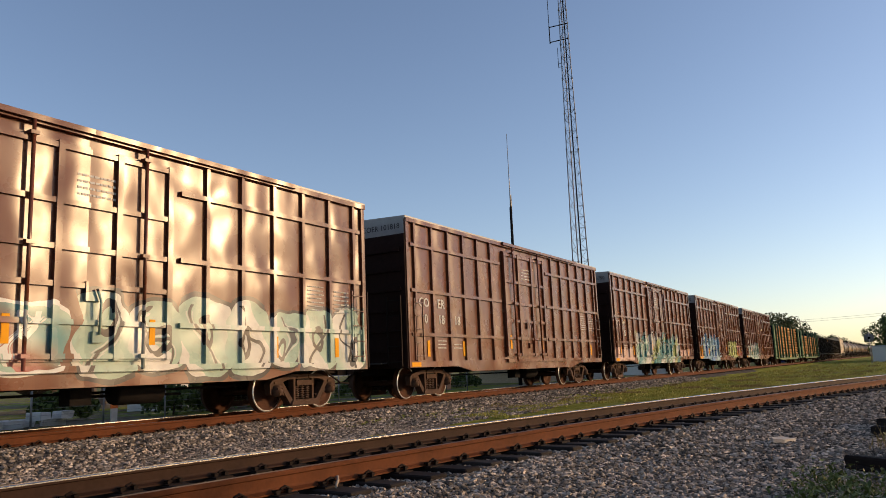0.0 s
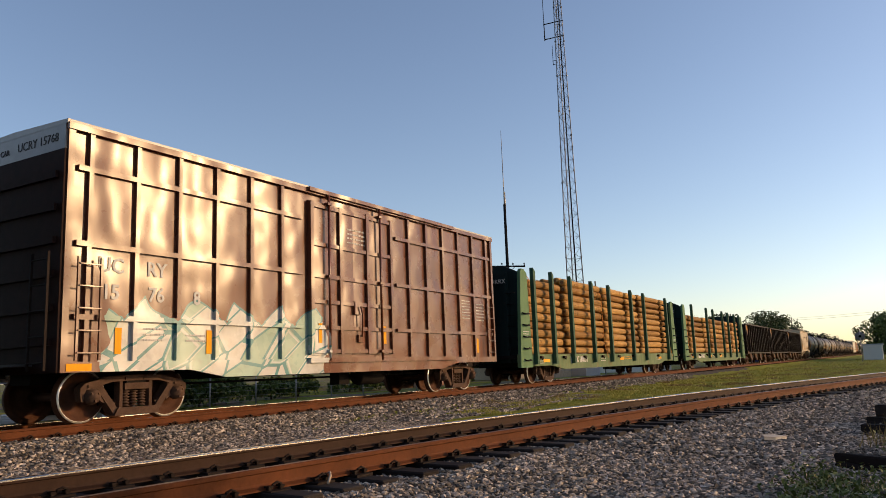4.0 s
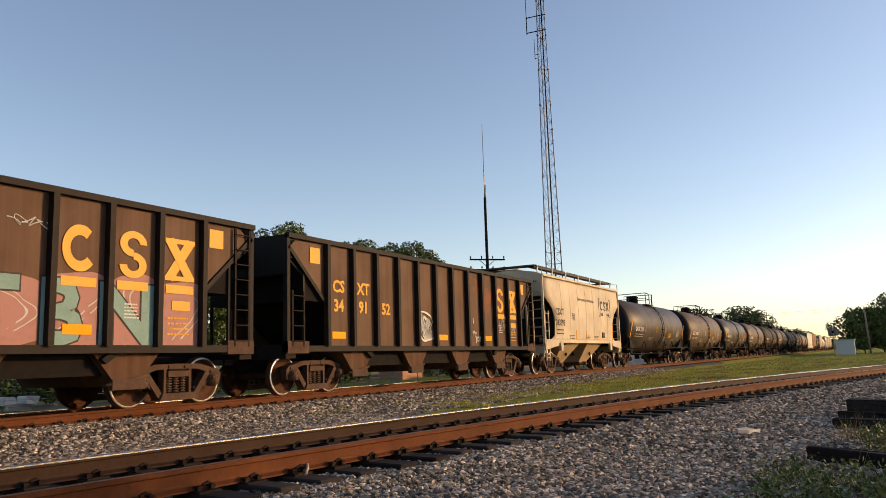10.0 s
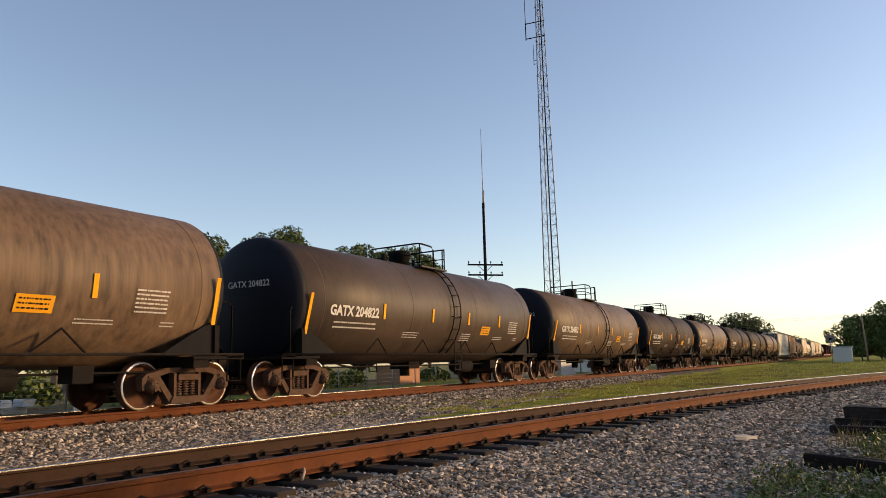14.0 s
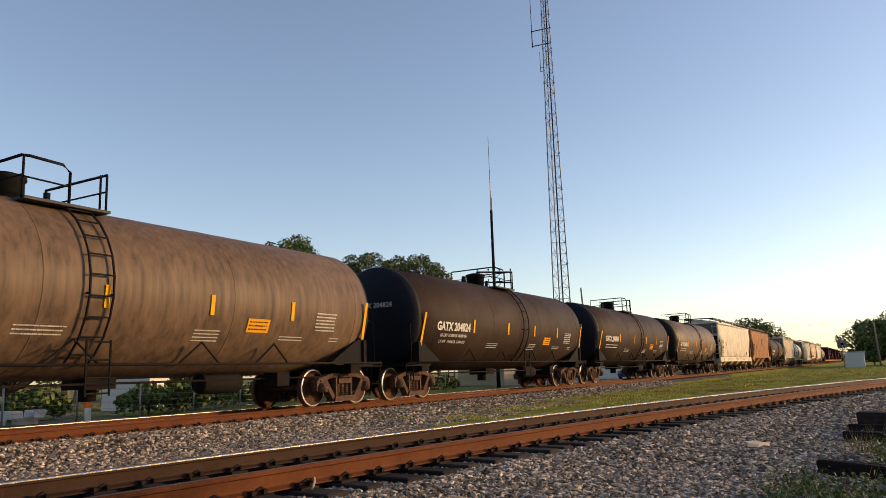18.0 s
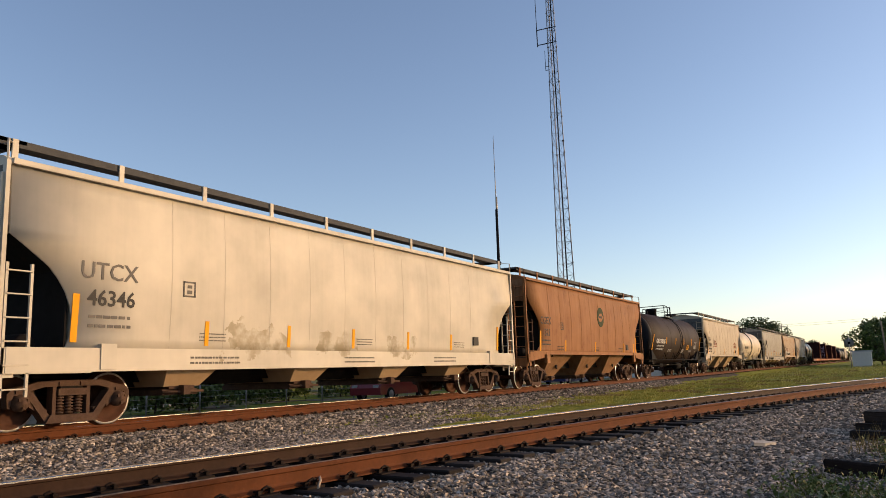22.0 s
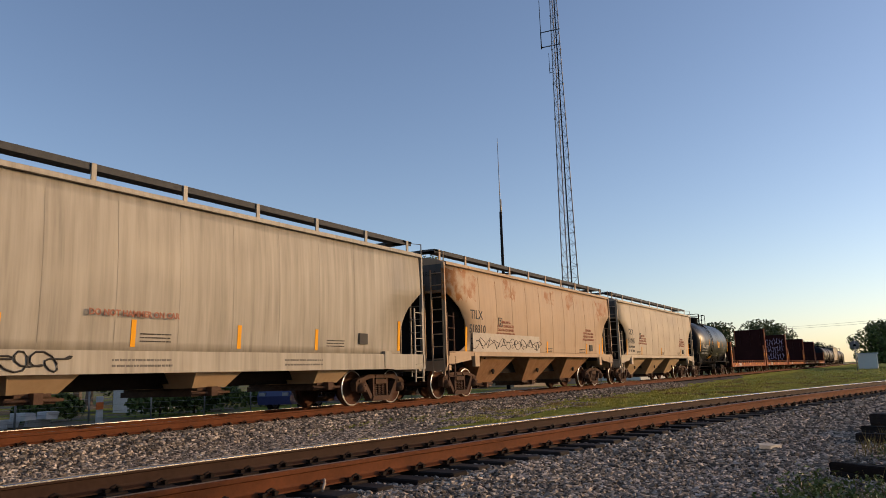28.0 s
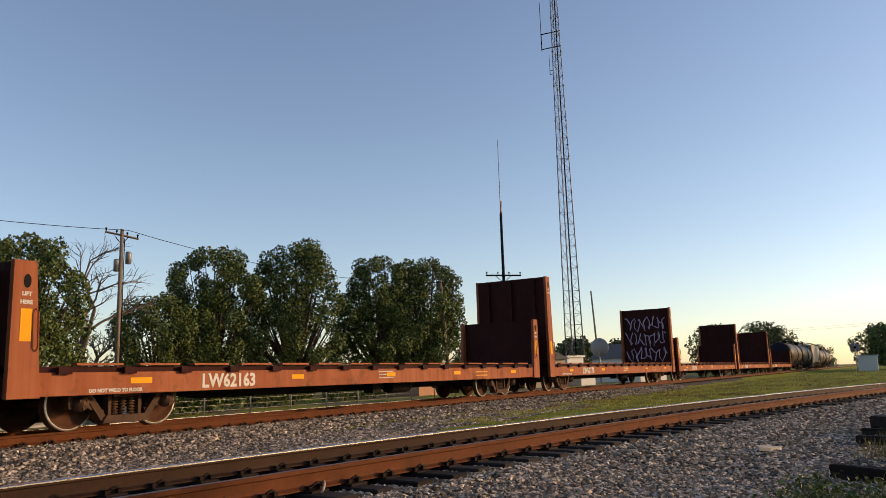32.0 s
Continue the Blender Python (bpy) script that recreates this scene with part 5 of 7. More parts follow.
    for i in range(3):
        txt = number[2 * i:2 * i + 2]
        if txt:
            if i in dark_plates:
                part("number_plate", box(-0.26, 0.26, -0.003, 0.003, -0.25, 0.25, 0.002), M_BLACK, car, "dark repainted number patch", at=(-H + 0.44 + pan * (0.5 + i), yl + 0.006, 2.2))
            lettering(txt, 0.36, M_WHITE, car, -H + 0.44 + pan * (0.5 + i), yl, 2.2, bold=0.008)
    for i, (w, r, z) in enumerate(((0.5, 3, 1.5), (0.5, 2, 1.45))):
        bars(M_WHITE, car, -H + 0.44 + pan * (1.5 + i), yl, z, w, r, seed=i)
    bars(M_WHITE, car, H - 0.44 - pan * 1.5, yl, 2.5, 0.55, 7, 0.04, 0.05, seed=4)
    bars(M_WHITE, car, H - 0.44 - pan * 0.5, yl, 2.45, 0.55, 6, 0.05, 0.05, seed=5)
    bars(M_WHITE, car, 0.15, -W - 0.055, 4.05, 0.75, 4, 0.06, 0.05, seed=6)
    reflectors(car, (-H + 1.08, -H + 3.1, 4.48, 6.52), yl, 1.38, 0.45, 0.13)
    reflectors(car, (-1.3, 1.3), -W - 0.058, 1.62, 0.45, 0.12)
    part("corner_stencil", box(-H + 0.1, -H + 0.55, yl - 0.066, yl - 0.056, 0.88, 1.0), M_REFLECT, car)
    underframe(car, 2 * H, True, 1.0)
    gear(car, L, L / 2 - 2.75, H)
    return car


WHITE_, MINT, TEAL, PINK, SKY_, GOLD, OLIVE, LILAC = (0.46, 0.46, 0.43), (0.25, 0.37, 0.30), (0.05, 0.20, 0.21), (0.40, 0.15, 0.13), (0.08, 0.20, 0.42), (0.52, 0.24, 0.03), (0.29, 0.33, 0.13), (0.25, 0.22, 0.27)
INK, CHALK = (0.02, 0.02, 0.025), (0.55, 0.55, 0.52)
NAVY, PALE_BLUE, ICE, LIME, SALMON = (0.02, 0.06, 0.20), (0.16, 0.31, 0.42), (0.27, 0.40, 0.43), (0.42, 0.46, 0.16), (0.52, 0.34, 0.27)
# Body brown taken near black: the end walls' shade is held in this colour.
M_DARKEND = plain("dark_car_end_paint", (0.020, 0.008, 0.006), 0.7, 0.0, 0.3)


def build_box_cars():
    rows = (
        (-0.95, 16.2, "COER", "101847", (("a", [(-0.2, 7.5, 0.75, 2.35, (MINT, tone(MINT, 0.86), MINT, WHITE_), INK), (-6.5, -0.4, 0.9, 2.1, (PINK, BROWN, TEAL, MINT), CHALK)])), "covered low down with pale green sprayed letters"),
        (16.2, 33.3, "COER", "101818", (("b", [])), "with clean unpainted panels"),
        (33.3, 50.4, "UCRY", "15750", (("c", [(-4.2, 4.4, 0.68, 2.45, (MINT, TEAL, WHITE_, OLIVE, MINT), INK, "sharp"), (-7.6, -4.6, 0.85, 1.5, (SALMON, SALMON), SALMON), (4.6, 7.2, 1.0, 1.5, (SALMON, SALMON), SALMON)])), "with green and pink sprayed letters"),
        (50.4, 67.6, "UCRY", "15792", (("d", [(-6.9, -1.4, 0.68, 2.6, (PALE_BLUE, ICE, SKY_, PALE_BLUE, ICE), NAVY, "sharp"), (-7.6, -6.6, 0.8, 1.8, (GOLD, GOLD), SKY_), (2.0, 5.4, 0.75, 2.3, (LIME, tone(LIME, 0.85), LIME), INK), (5.5, 7.4, 0.9, 1.9, (GOLD, PINK), INK)])), "with large sky-blue and lime sprayed letters"),
        (67.6, 84.9, "UCRY", "15768", (("e", [(-6.9, -1.2, 0.68, 2.2, (WHITE_, MINT, WHITE_), TEAL, "sharp")])), "with white and mint sprayed letters"),
    )
    for s0, s1, marks, number, (tag, art), words in rows:
        mat = car_paint("brown_box_car_paint_" + tag, BROWN, 0.27, rusty=0.1, streak=0.35, wavy=0.8, graffiti=art)
        box_car(f"brown steel box car {words}", s0, s1, mat, marks, number, (1, 2) if tag == "d" else ())


build_box_cars()


# ---- log cars ----
LOGS = []


def log_car(s0, s1, stakes, split, tops, number, seed, extra=()):
    car, L = start_car("log_flatcar", "green bulkhead flatcar with steel stakes, loaded with peeled logs", s0, s1, "log cars of the train")
    rnd = random.Random(seed)
    H, D = L / 2 - 1.0, 1.07
    mid = (s0 + s1) / 2
    text_x = -H + (5.9 if seed == 3 else 4.9)
    part("deck", box(-H, H, -1.42, 1.42, D - 0.12, D), M_UNDER, car, "dark steel deck")
    for s in (-1, 1):
        bm = prism([(-H, 0.66), (-H + 3, 0.66), (-H + 4.2, 0.5), (H - 4.2, 0.5), (H - 3, 0.66), (H, 0.66), (H, D + 0.02), (-H, D + 0.02)], *sorted((s * 1.42, s * 1.52)))
        part("side_sill", bm, M_GREENSILL, car, "weathered green side sill")
        for e in (-1, 1):
            # tapered side plate of the bulkhead with its grab irons
            xo = e * H
            bm = prism([(xo, 0.62), (xo - e * 1.02, 0.62), (xo - e * 1.0, D + 0.2), (xo - e * 0.86, 4.05), (xo - e * 0.62, 4.2), (xo - e * 0.42, 4.2), (xo - e * 0.30, 4.08)], *sorted((s * 1.44, s * 1.56)))
            plate = part("bulkhead_side", bm, M_GREEN, car, "green tapered bulkhead side plate")
            for k in range(5):
                zz = 0.9 + k * 0.42
                bm = tube([(-0.24, 0, 0), (-0.22, -0.08 * -s, -0.03), (0.22, -0.08 * -s, -0.03), (0.24, 0, 0)], 0.026, 6)
                part("grab_iron", bm, M_BLACK, plate, at=(xo - e * 0.52, s * 1.565, zz))
            if s < 0:
                bars(M_WHITE, plate, xo - e * 0.55, -1.566, 1.82, 0.5, 3, 0.05, 0.035, seed=e + 3)
        for x in stakes:
            bm = prism([(-0.09, 0.72), (0.09, 0.72), (0.09, 4.16), (-0.09, 4.30)], *sorted((s * 1.53, s * 1.68)))
            part("stake", bm, M_STAKE, car, "dark green steel stake", at=(x - mid, 0, 0))
        for k in range(int(L // 2.4)):
            bm = box(-0.09, 0.09, *sorted((s * 1.52, s * 1.62)), 0.93, 1.02)
            bm_tube(bm, [(0.1, s * 1.57, 0.9), (0.2, s * 1.57, 0.97)], 0.03, 6)
            part("strap_winch", bm, M_IRON, car, at=(-H + 1.8 + k * 2.35, 0, 0))
    for e in (-1, 1):
        xo = e * H
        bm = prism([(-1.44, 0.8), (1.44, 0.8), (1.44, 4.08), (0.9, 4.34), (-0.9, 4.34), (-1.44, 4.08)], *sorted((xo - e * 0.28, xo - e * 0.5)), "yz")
        wall = part("bulkhead", bm, M_BULKGREEN, car, "green plate bulkhead, its shade put into the colour")
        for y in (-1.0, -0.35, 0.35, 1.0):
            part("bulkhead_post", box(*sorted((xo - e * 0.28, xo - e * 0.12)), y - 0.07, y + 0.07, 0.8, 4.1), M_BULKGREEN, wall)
        for k in range(6):
            part("end_grab_iron", tube([(xo - e * 0.08, -1.4, 1.3 + k * 0.4), (xo - e * 0.08, -1.05, 1.3 + k * 0.4)], 0.02, 5), M_BLACK, wall)
        bars(M_WHITE, wall, xo - e * 0.05, -0.6, 2.0, 0.02, 1, seed=2)
    lettering("HKRX", 0.22, M_WHITE, car, -H - -0.1 + 0.0, -0.75, 3.75, turn=-90)
    lettering(f"HKRX {number}", 0.34, M_WHITE, car, text_x, -1.53, 0.86, bold=0.012)
    bars(M_WHITE, car, -H + 9.0, -1.526, 0.84, 0.7, 2, 0.05, 0.05, seed=1)
    bars(M_YELLOW, car, -H + 12.5, -1.526, 0.88, 1.6, 2, 0.05, 0.04, seed=3)
    bars(M_WHITE, car, -H + 18.4, -1.526, 0.84, 0.8, 3, 0.05, 0.03, seed=5)
    bars(M_WHITE, car, -H + 1.9, -1.526, 0.84, 0.6, 3, 0.04, 0.04, seed=7)
    for x in (-H + 2.4, -H + 7.9, 0.4, H - 4.0, H - 1.9):
        part("reflector", kept("flat_reflector", lambda: box(-0.3, 0.3, -0.004, 0.004, -0.06, 0.06), M_REFLECT), M_REFLECT, car, "amber reflective strip", at=(x, -1.526, 0.85))
    underframe(car, 2 * H, True, D - 0.1)
    gear(car, L, L / 2 - 4.45, H)
    # the load: three stacks of logs lying along the car
    cuts = [-H + 1.05] + sorted([split - mid] + [c - mid for c in extra]) + [H - 1.05]
    for b, (x0, x1) in enumerate(zip(cuts, cuts[1:])):
        top = tops[min(b, len(tops) - 1)]
        inner, faces, count = [], [], 0
        r0, row = (0.17, 0) if seed == 3 else (0.195, 0)
        z = D + r0 + 0.02
        while z < top:
            n = 9 if seed == 3 else 8
            for k in range(n):
                y = -1.38 + r0 + k * (2.76 - 2 * r0) / (n - 1) + rnd.uniform(-0.02, 0.02)
                last = z + r0 * 1.86 >= top
                shown = k == 0 or (last and k < 5)
                xa, xb = x0 + rnd.uniform(-0.05, 0.25), x1 - rnd.uniform(0.08, 0.45)
                r = r0 * rnd.uniform(0.76, 1.02)
                zz, dz = z + rnd.uniform(-0.02, 0.02) + (rnd.uniform(0, 0.1) if last and k else 0), rnd.uniform(-0.02, 0.02)
                if shown:
                    bm = bmesh.new()
                    r1, by, bz = r * rnd.uniform(0.82, 0.98), rnd.uniform(-0.02, 0.01), rnd.uniform(-0.015, 0.015)
                    rows = []
                    for u, k2 in ((0, 0.42), (0.04, 0.74), (0.11, 0.95), (0.2, 1.0), (0.5, 1.0), (0.8, 1.0), (0.89, 0.95), (0.96, 0.74), (1, 0.42)):
                        xx = xa + u if u < 0.3 else (xb - 1 + u if u > 0.7 else (xa + xb) / 2)
                        w = (xx - xa) / (xb - xa)
                        bend = 4 * w * (1 - w)
                        rr = (r + (r1 - r) * w) * k2
                        rows.append([bm.verts.new((xx, y + by * bend + rr * math.cos(q * 0.5236), zz + dz * w + bz * bend + rr * math.sin(q * 0.5236))) for q in range(12)])
                    for ra, rb in zip(rows, rows[1:]):
                        for q in range(12):
                            bm.faces.new((ra[q], ra[(q + 1) % 12], rb[(q + 1) % 12], rb[q]))
                    for cap in (rows[0][::-1], rows[-1]):
                        bm.faces.new(cap).material_index = 1
                    bmesh.ops.recalc_face_normals(bm, faces=bm.faces[:])
                    log = thing("log", "peeled round pine log lying in a stack on the log car", "log", (round(mid, 3), TRACK_Y, RAIL_Z), "stacked logs", mesh=mesh_from(bm, "log", M_LOG, M_LOGEND))
                    TRAIN.append(log)
                elif k < 4 or last:
                    inner.append((xa, xb, y, zz, r))
            z += r0 * 1.86
            row += 1
        bm = bmesh.new()
        for xa, xb, y, zz, r in inner:
            bm_tube(bm, [(xa, y, zz), (xb, y, zz)], r, 8)
        TRAIN.append(thing("log_pile", "inner rows of peeled pine logs in the stack", "logs", (round(mid, 3), TRACK_Y, RAIL_Z), kind="stuff", mesh=mesh_from(bm, "log_pile", M_LOG)))
    for x in ((-H + 1.5), (-H + 9.4), H - 1.5):
        bm = bmesh.new()
        pts = [(x + 0.08, -1.60, D - 0.15), (x + 0.02, -1.47, D + 0.6), (x, -1.46, tops[0] - 0.35), (x - 0.05, -1.2, tops[0] + 0.08), (x - 0.08, 0.0, tops[0] + 0.2)]
        for a, b in zip(pts, pts[1:]):
            va = [bm.verts.new((a[0] - 0.045, a[1], a[2])), bm.verts.new((a[0] + 0.045, a[1], a[2])), bm.verts.new((b[0] + 0.045, b[1], b[2])), bm.verts.new((b[0] - 0.045, b[1], b[2]))]
            bm.faces.new(va)
        bmesh.ops.solidify(bm, geom=bm.faces[:], thickness=0.012)
        strap = thing("load_strap", "yellow webbing strap tight over the stacked logs", "strap", (round(mid, 3), TRACK_Y, RAIL_Z), mesh=mesh_from(bm, "load_strap", M_STRAP))
        TRAIN.append(strap)
    return car


log_car(84.9, 109.6, (87.2, 89.0, 91.0, 93.6, 96.0, 99.5, 101.8, 106.4), 96.0, (4.1, 4.2), "160031", 3, (91.0, 99.5, 101.8, 106.3))
log_car(109.6, 134.1, (113.15, 117.8, 120.1, 123.6, 125.95, 128.8, 131.05), 120.1, (3.75, 3.75, 3.55, 3.5), "160032", 5, (113.3, 117.8, 125.9, 128.8))


# ---- open hoppers ----
def arc_plate(bm, row, inner, y0, y1):
    """A flat bent strip, as one piece: each step gives centre x, z, the two radii and the angle."""
    rings = []
    for x, z, rx, rz, a in row:
        p = [(x + math.cos(a) * rx * k, z + math.sin(a) * rz * k) for k in (1.0, inner)]
        rings.append([bm.verts.new((p[0][0], y0, p[0][1])), bm.verts.new((p[1][0], y0, p[1][1])), bm.verts.new((p[1][0], y1, p[1][1])), bm.verts.new((p[0][0], y1, p[0][1]))])
    for ra, rb in zip(rings, rings[1:]):
        for i in range(4):
            bm.faces.new((ra[i], ra[(i + 1) % 4], rb[(i + 1) % 4], rb[i]))
    bm.faces.new(rings[0])
    bm.faces.new(rings[-1][::-1])
    bmesh.ops.recalc_face_normals(bm, faces=bm.faces[:])


def open_hopper(s0, s1, number, art, label):
    car, L = start_car("open_hopper", label, s0, s1, "open hoppers of the train")
    mat = car_paint("dark_brown_hopper_" + number, (0.098, 0.050, 0.030), 0.6, rusty=0.25, streak=0.2, dusty=0.1, graffiti=art,
                    patches=[(x0, x1, z0, z1, (0.19, 0.062, 0.028)) for x0, x1, z0, z1 in ((2.7, 3.8, 2.3, 3.0), (1.7, 2.7, 2.9, 3.5), (3.9, 4.8, 2.2, 3.1))] if number == "349152" else ())
    H, W, T, B = L / 2 - 0.55, 1.5, 3.68, 1.12
    cut = 1.45
    side = [(-H + 0.45, T), (H - 0.45, T), (H - 0.1, T - 0.3), (H - cut, 2.25), (H - cut, B), (-H + cut, B), (-H + cut, 2.25), (-H + 0.1, T - 0.3)]
    for s in (-1, 1):
        part("side_sheet", prism(side, *sorted((s * (W - 0.03), s * W))), mat, car)
        part("top_chord", box(-H, H, *sorted((s * (W - 0.04), s * (W + 0.1))), T - 0.06, T + 0.05), M_POSTDARK, car)
        part("side_sill", box(-H, H, *sorted((s * (W - 0.02), s * (W + 0.06))), B - 0.12, B + 0.02), M_POSTDARK, car)
        n = 12
        for i in range(n):
            x = -H + cut + (2 * H - 2 * cut) * i / (n - 1)
            part("post", box(x - 0.055, x + 0.055, *sorted((s * W, s * (W + 0.14))), B, T - 0.06), M_POSTDARK, car)
        for e in (-1, 1):
            part("end_post", box(*sorted((e * H, e * (H - 0.1))), *sorted((s * (W - 0.08), s * (W + 0.05))), B - 0.1, T), M_POSTDARK, car)
            bm = bmesh.new()
            bm_bar(bm, (e * (H - 0.05), T - 0.25), (e * (H - cut + 0.05), 2.2), 0.09, *sorted((s * (W - 0.02), s * (W + 0.05))))
            bm_bar(bm, (e * (H - 0.65), B), (e * (H - 0.65), 2.9), 0.07, *sorted((s * (W - 0.05), s * W)))
            part("end_brace", bm, M_POSTDARK, car)
            bm = box(*sorted((e * H, e * (H - 0.75))), *sorted((s * (W - 0.1), s * (W + 0.07))), B - 0.16, B + 0.12)
            part("end_sill_bracket", bm, M_TRUCK, car)
            x = e * (H - 0.16)
            ladder(car, min(x, x - e * 0.4), max(x, x - e * 0.4), s * (W + 0.06), B, T - 0.1 if e > 0 else 2.4, 8 if e > 0 else 4, M_IRON)
    for e in (-1, 1):
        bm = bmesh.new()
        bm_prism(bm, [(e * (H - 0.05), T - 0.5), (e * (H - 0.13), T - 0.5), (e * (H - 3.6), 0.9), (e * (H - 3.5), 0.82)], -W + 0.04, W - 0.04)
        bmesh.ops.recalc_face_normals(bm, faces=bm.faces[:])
        # Slope and end wall are coloured near black for the shade under the overhang.
        part("slope_sheet", bm, M_SHADEDARK, car, "sloping end sheet, shade put into its colour")
        part("end_wall", box(*sorted((e * (H - 0.02), e * (H - 0.08))), -W, W, T - 0.9, T + 0.02), M_SHADEDARK, car)
        part("end_sill", box(*sorted((e * H, e * (H - 0.35))), -W, W, 0.85, B + 0.05), M_IRON, car)
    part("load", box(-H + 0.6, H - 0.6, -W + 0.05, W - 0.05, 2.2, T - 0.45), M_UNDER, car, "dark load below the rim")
    # Black stands in for the shade between the chutes.
    part("inner_floor", prism([(-H + 2.0, B), (H - 2.0, B), (H - 3.4, 0.62), (-H + 3.4, 0.62)], -1.2, 1.2), M_UNDER, car, "floor sheets between the chutes, shade put into their black")
    # four chutes under the floor
    for k in range(4):
        x = -H + 3.0 + k * (2 * H - 6.0) / 3
        bm = prism([(x - 0.82, B + 0.02), (x + 0.82, B + 0.02), (x + 0.2, 0.42), (x - 0.2, 0.42)], -1.36, 1.36)
        chute = part("chute", bm, M_DKHOPPER, car, "brown discharge chute")
        bm = box(x - 0.34, x + 0.34, -1.42, -1.3, 0.36, 0.55)
        bm_tube(bm, [(x - 0.45, -1.38, 0.45), (x + 0.45, -1.38, 0.6)], 0.03, 6)
        part("chute_latch", bm, M_TRUCK, chute)
    yl = -W - 0.012
    pan = (2 * H - 2 * cut) / 11
    x0 = -H + cut
    for i, txt in enumerate(("CS", "XT")):
        lettering(txt, 0.42, M_YELLOW, car, x0 + pan * (0.5 + i), yl, 2.6, bold=0.012)
    for i in range(3):
        lettering(number[2 * i:2 * i + 2], 0.42, M_YELLOW, car, x0 + pan * (0.5 + i), yl, 2.12, bold=0.012)
    sq = kept("yellow_square", lambda: box(-0.19, 0.19, -0.004, 0.004, -0.19, 0.19), M_YELLOW)
    for x, z in ((-H + 1.05, 3.3), (H - 1.05, 3.3)):
        part("yellow_square", sq, M_YELLOW, car, at=(x, yl, z))
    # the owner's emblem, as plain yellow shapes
    big = pan * 0.62
    for i in range(3):
        x = H - cut - pan * (2.5 - i)
        bm = bmesh.new()
        if i == 0:
            if number == "349152":
                continue
            arc_plate(bm, [(x, 2.77, 0.33, 0.40, a * math.pi / 18) for a in range(5, 33)], 0.55, yl - 0.003, yl + 0.003)
        elif i == 1:
            bow = [(x, 2.965, 0.29, 0.235, a * math.pi / 18) for a in range(0, 28)]
            arc_plate(bm, bow, 0.45, yl - 0.003, yl + 0.003)
            arc_plate(bm, [(x, 2.575, 0.29, 0.235, a * math.pi / 18) for a in range(-18, 10)], 0.45, yl - 0.005, yl + 0.001)
        else:
            bm_bar(bm, (x - 0.26, 2.40), (x + 0.26, 3.14), 0.2, yl - 0.003, yl + 0.003)
            bm_bar(bm, (x - 0.26, 3.14), (x + 0.26, 2.40), 0.2, yl - 0.005, yl + 0.005)
            for zz in (2.41, 3.13):
                bm_box(bm, x - 0.36, x + 0.36, yl - 0.006, yl + 0.006, zz - 0.045, zz + 0.045)
        part("emblem", bm, M_YELLOW, car, "large yellow painted emblem")
        part("emblem_bar", box(x - 0.33, x + 0.33, yl - 0.004, yl + 0.004, 2.12, 2.28), M_YELLOW, car)
    part("emblem_bar", box(x - 0.18, x + 0.26, yl - 0.004, yl + 0.004, 1.8, 1.98), M_YELLOW, car)
    for x in (x0 + pan * 0.5, H - cut - pan * 2.5, x0 + pan * 5.5):
        part("reflector", kept("flat_reflector2", lambda: box(-0.27, 0.27, -0.004, 0.004, -0.085, 0.085), M_REFLECT), M_REFLECT, car, "amber reflective strip", at=(x, yl, 1.4))
    bars(M_YELLOW, car, H - cut - pan * 0.5, yl, 1.5, 0.55, 4, 0.05, 0.05, seed=9)
    bars(M_WHITE, car, H - cut - pan * 1.5, yl, 1.75, 0.32, 5, 0.04, 0.02, seed=3)
    underframe(car, 2 * H, False, 0.95, False)
    gear(car, L, L / 2 - 2.15, H)
    return car


def tag_row(car, rows, seed):
    for i, (x, z, w, h) in enumerate(rows):
        scrawl(car, M_CHALKLINE, x, -1.506, z, w, h, seed + i, 0.009)


def scrawl(car, mat, x, y, z, w, h, seed, r=0.016):
    """A sprayed line that loops along."""
    rnd = random.Random(seed)
    pts, n = [], 46
    p = [rnd.uniform(0, 6) for _ in range(4)]
    for i in range(n):
        k = i / (n - 1)
        pts.append((x + w * (k - 0.5) + 0.14 * w * math.sin(k * 31 + p[0]), y, z + h * 0.5 * (0.7 * math.sin(k * 24 + p[1]) + 0.4 * math.sin(k * 41 + p[2]))))
    part("sprayed_scrawl", tube(pts, r, 4), mat, car)


ROSE = (0.34, 0.17, 0.15)
M_SPRAYWHITE = plain("white_spray_paint", (0.55, 0.52, 0.49), 0.6, 0.0, 0.12, 3.0)
M_SPRAYTEAL = plain("teal_spray_paint", (0.17, 0.27, 0.25), 0.6, 0.0, 0.2, 3.0)
M_SPRAYINK = plain("black_spray_line", (0.05, 0.035, 0.035), 0.6)
M_CHALKLINE = plain("white_spray_line", (0.5, 0.49, 0.47), 0.7)
tag_row(open_hopper(134.1, 150.0, "350770", [(-3.9, 1.95, 1.0, 2.5, (LILAC, LIME, WHITE_, PALE_BLUE, LIME, LILAC), PINK, "sharp")], "dark brown open hopper with yellow lettering and rainbow sprayed letters"), [(3.7, 1.95, 0.8, 0.4), (4.8, 1.95, 0.8, 0.4), (5.8, 1.95, 0.7, 0.35), (2.7, 1.8, 0.8, 0.7)], 31)
white_car = open_hopper(150.0, 165.8, "349718", [(-3.3, 6.2, 1.0, 2.35, (ROSE, ROSE), ROSE)], "dark brown open hopper with large white and teal sprayed letters")
tag_row(white_car, [(x, 3.1, 0.6, 0.16) for x in (-5.2, -4.1, -3.0, -2.0, -1.0, 0.1, 1.2, 2.3)] + [(-5.2, 1.75, 0.7, 0.4), (-4.1, 1.7, 0.7, 0.4), (-3.0, 1.7, 0.6, 0.4)], 51)
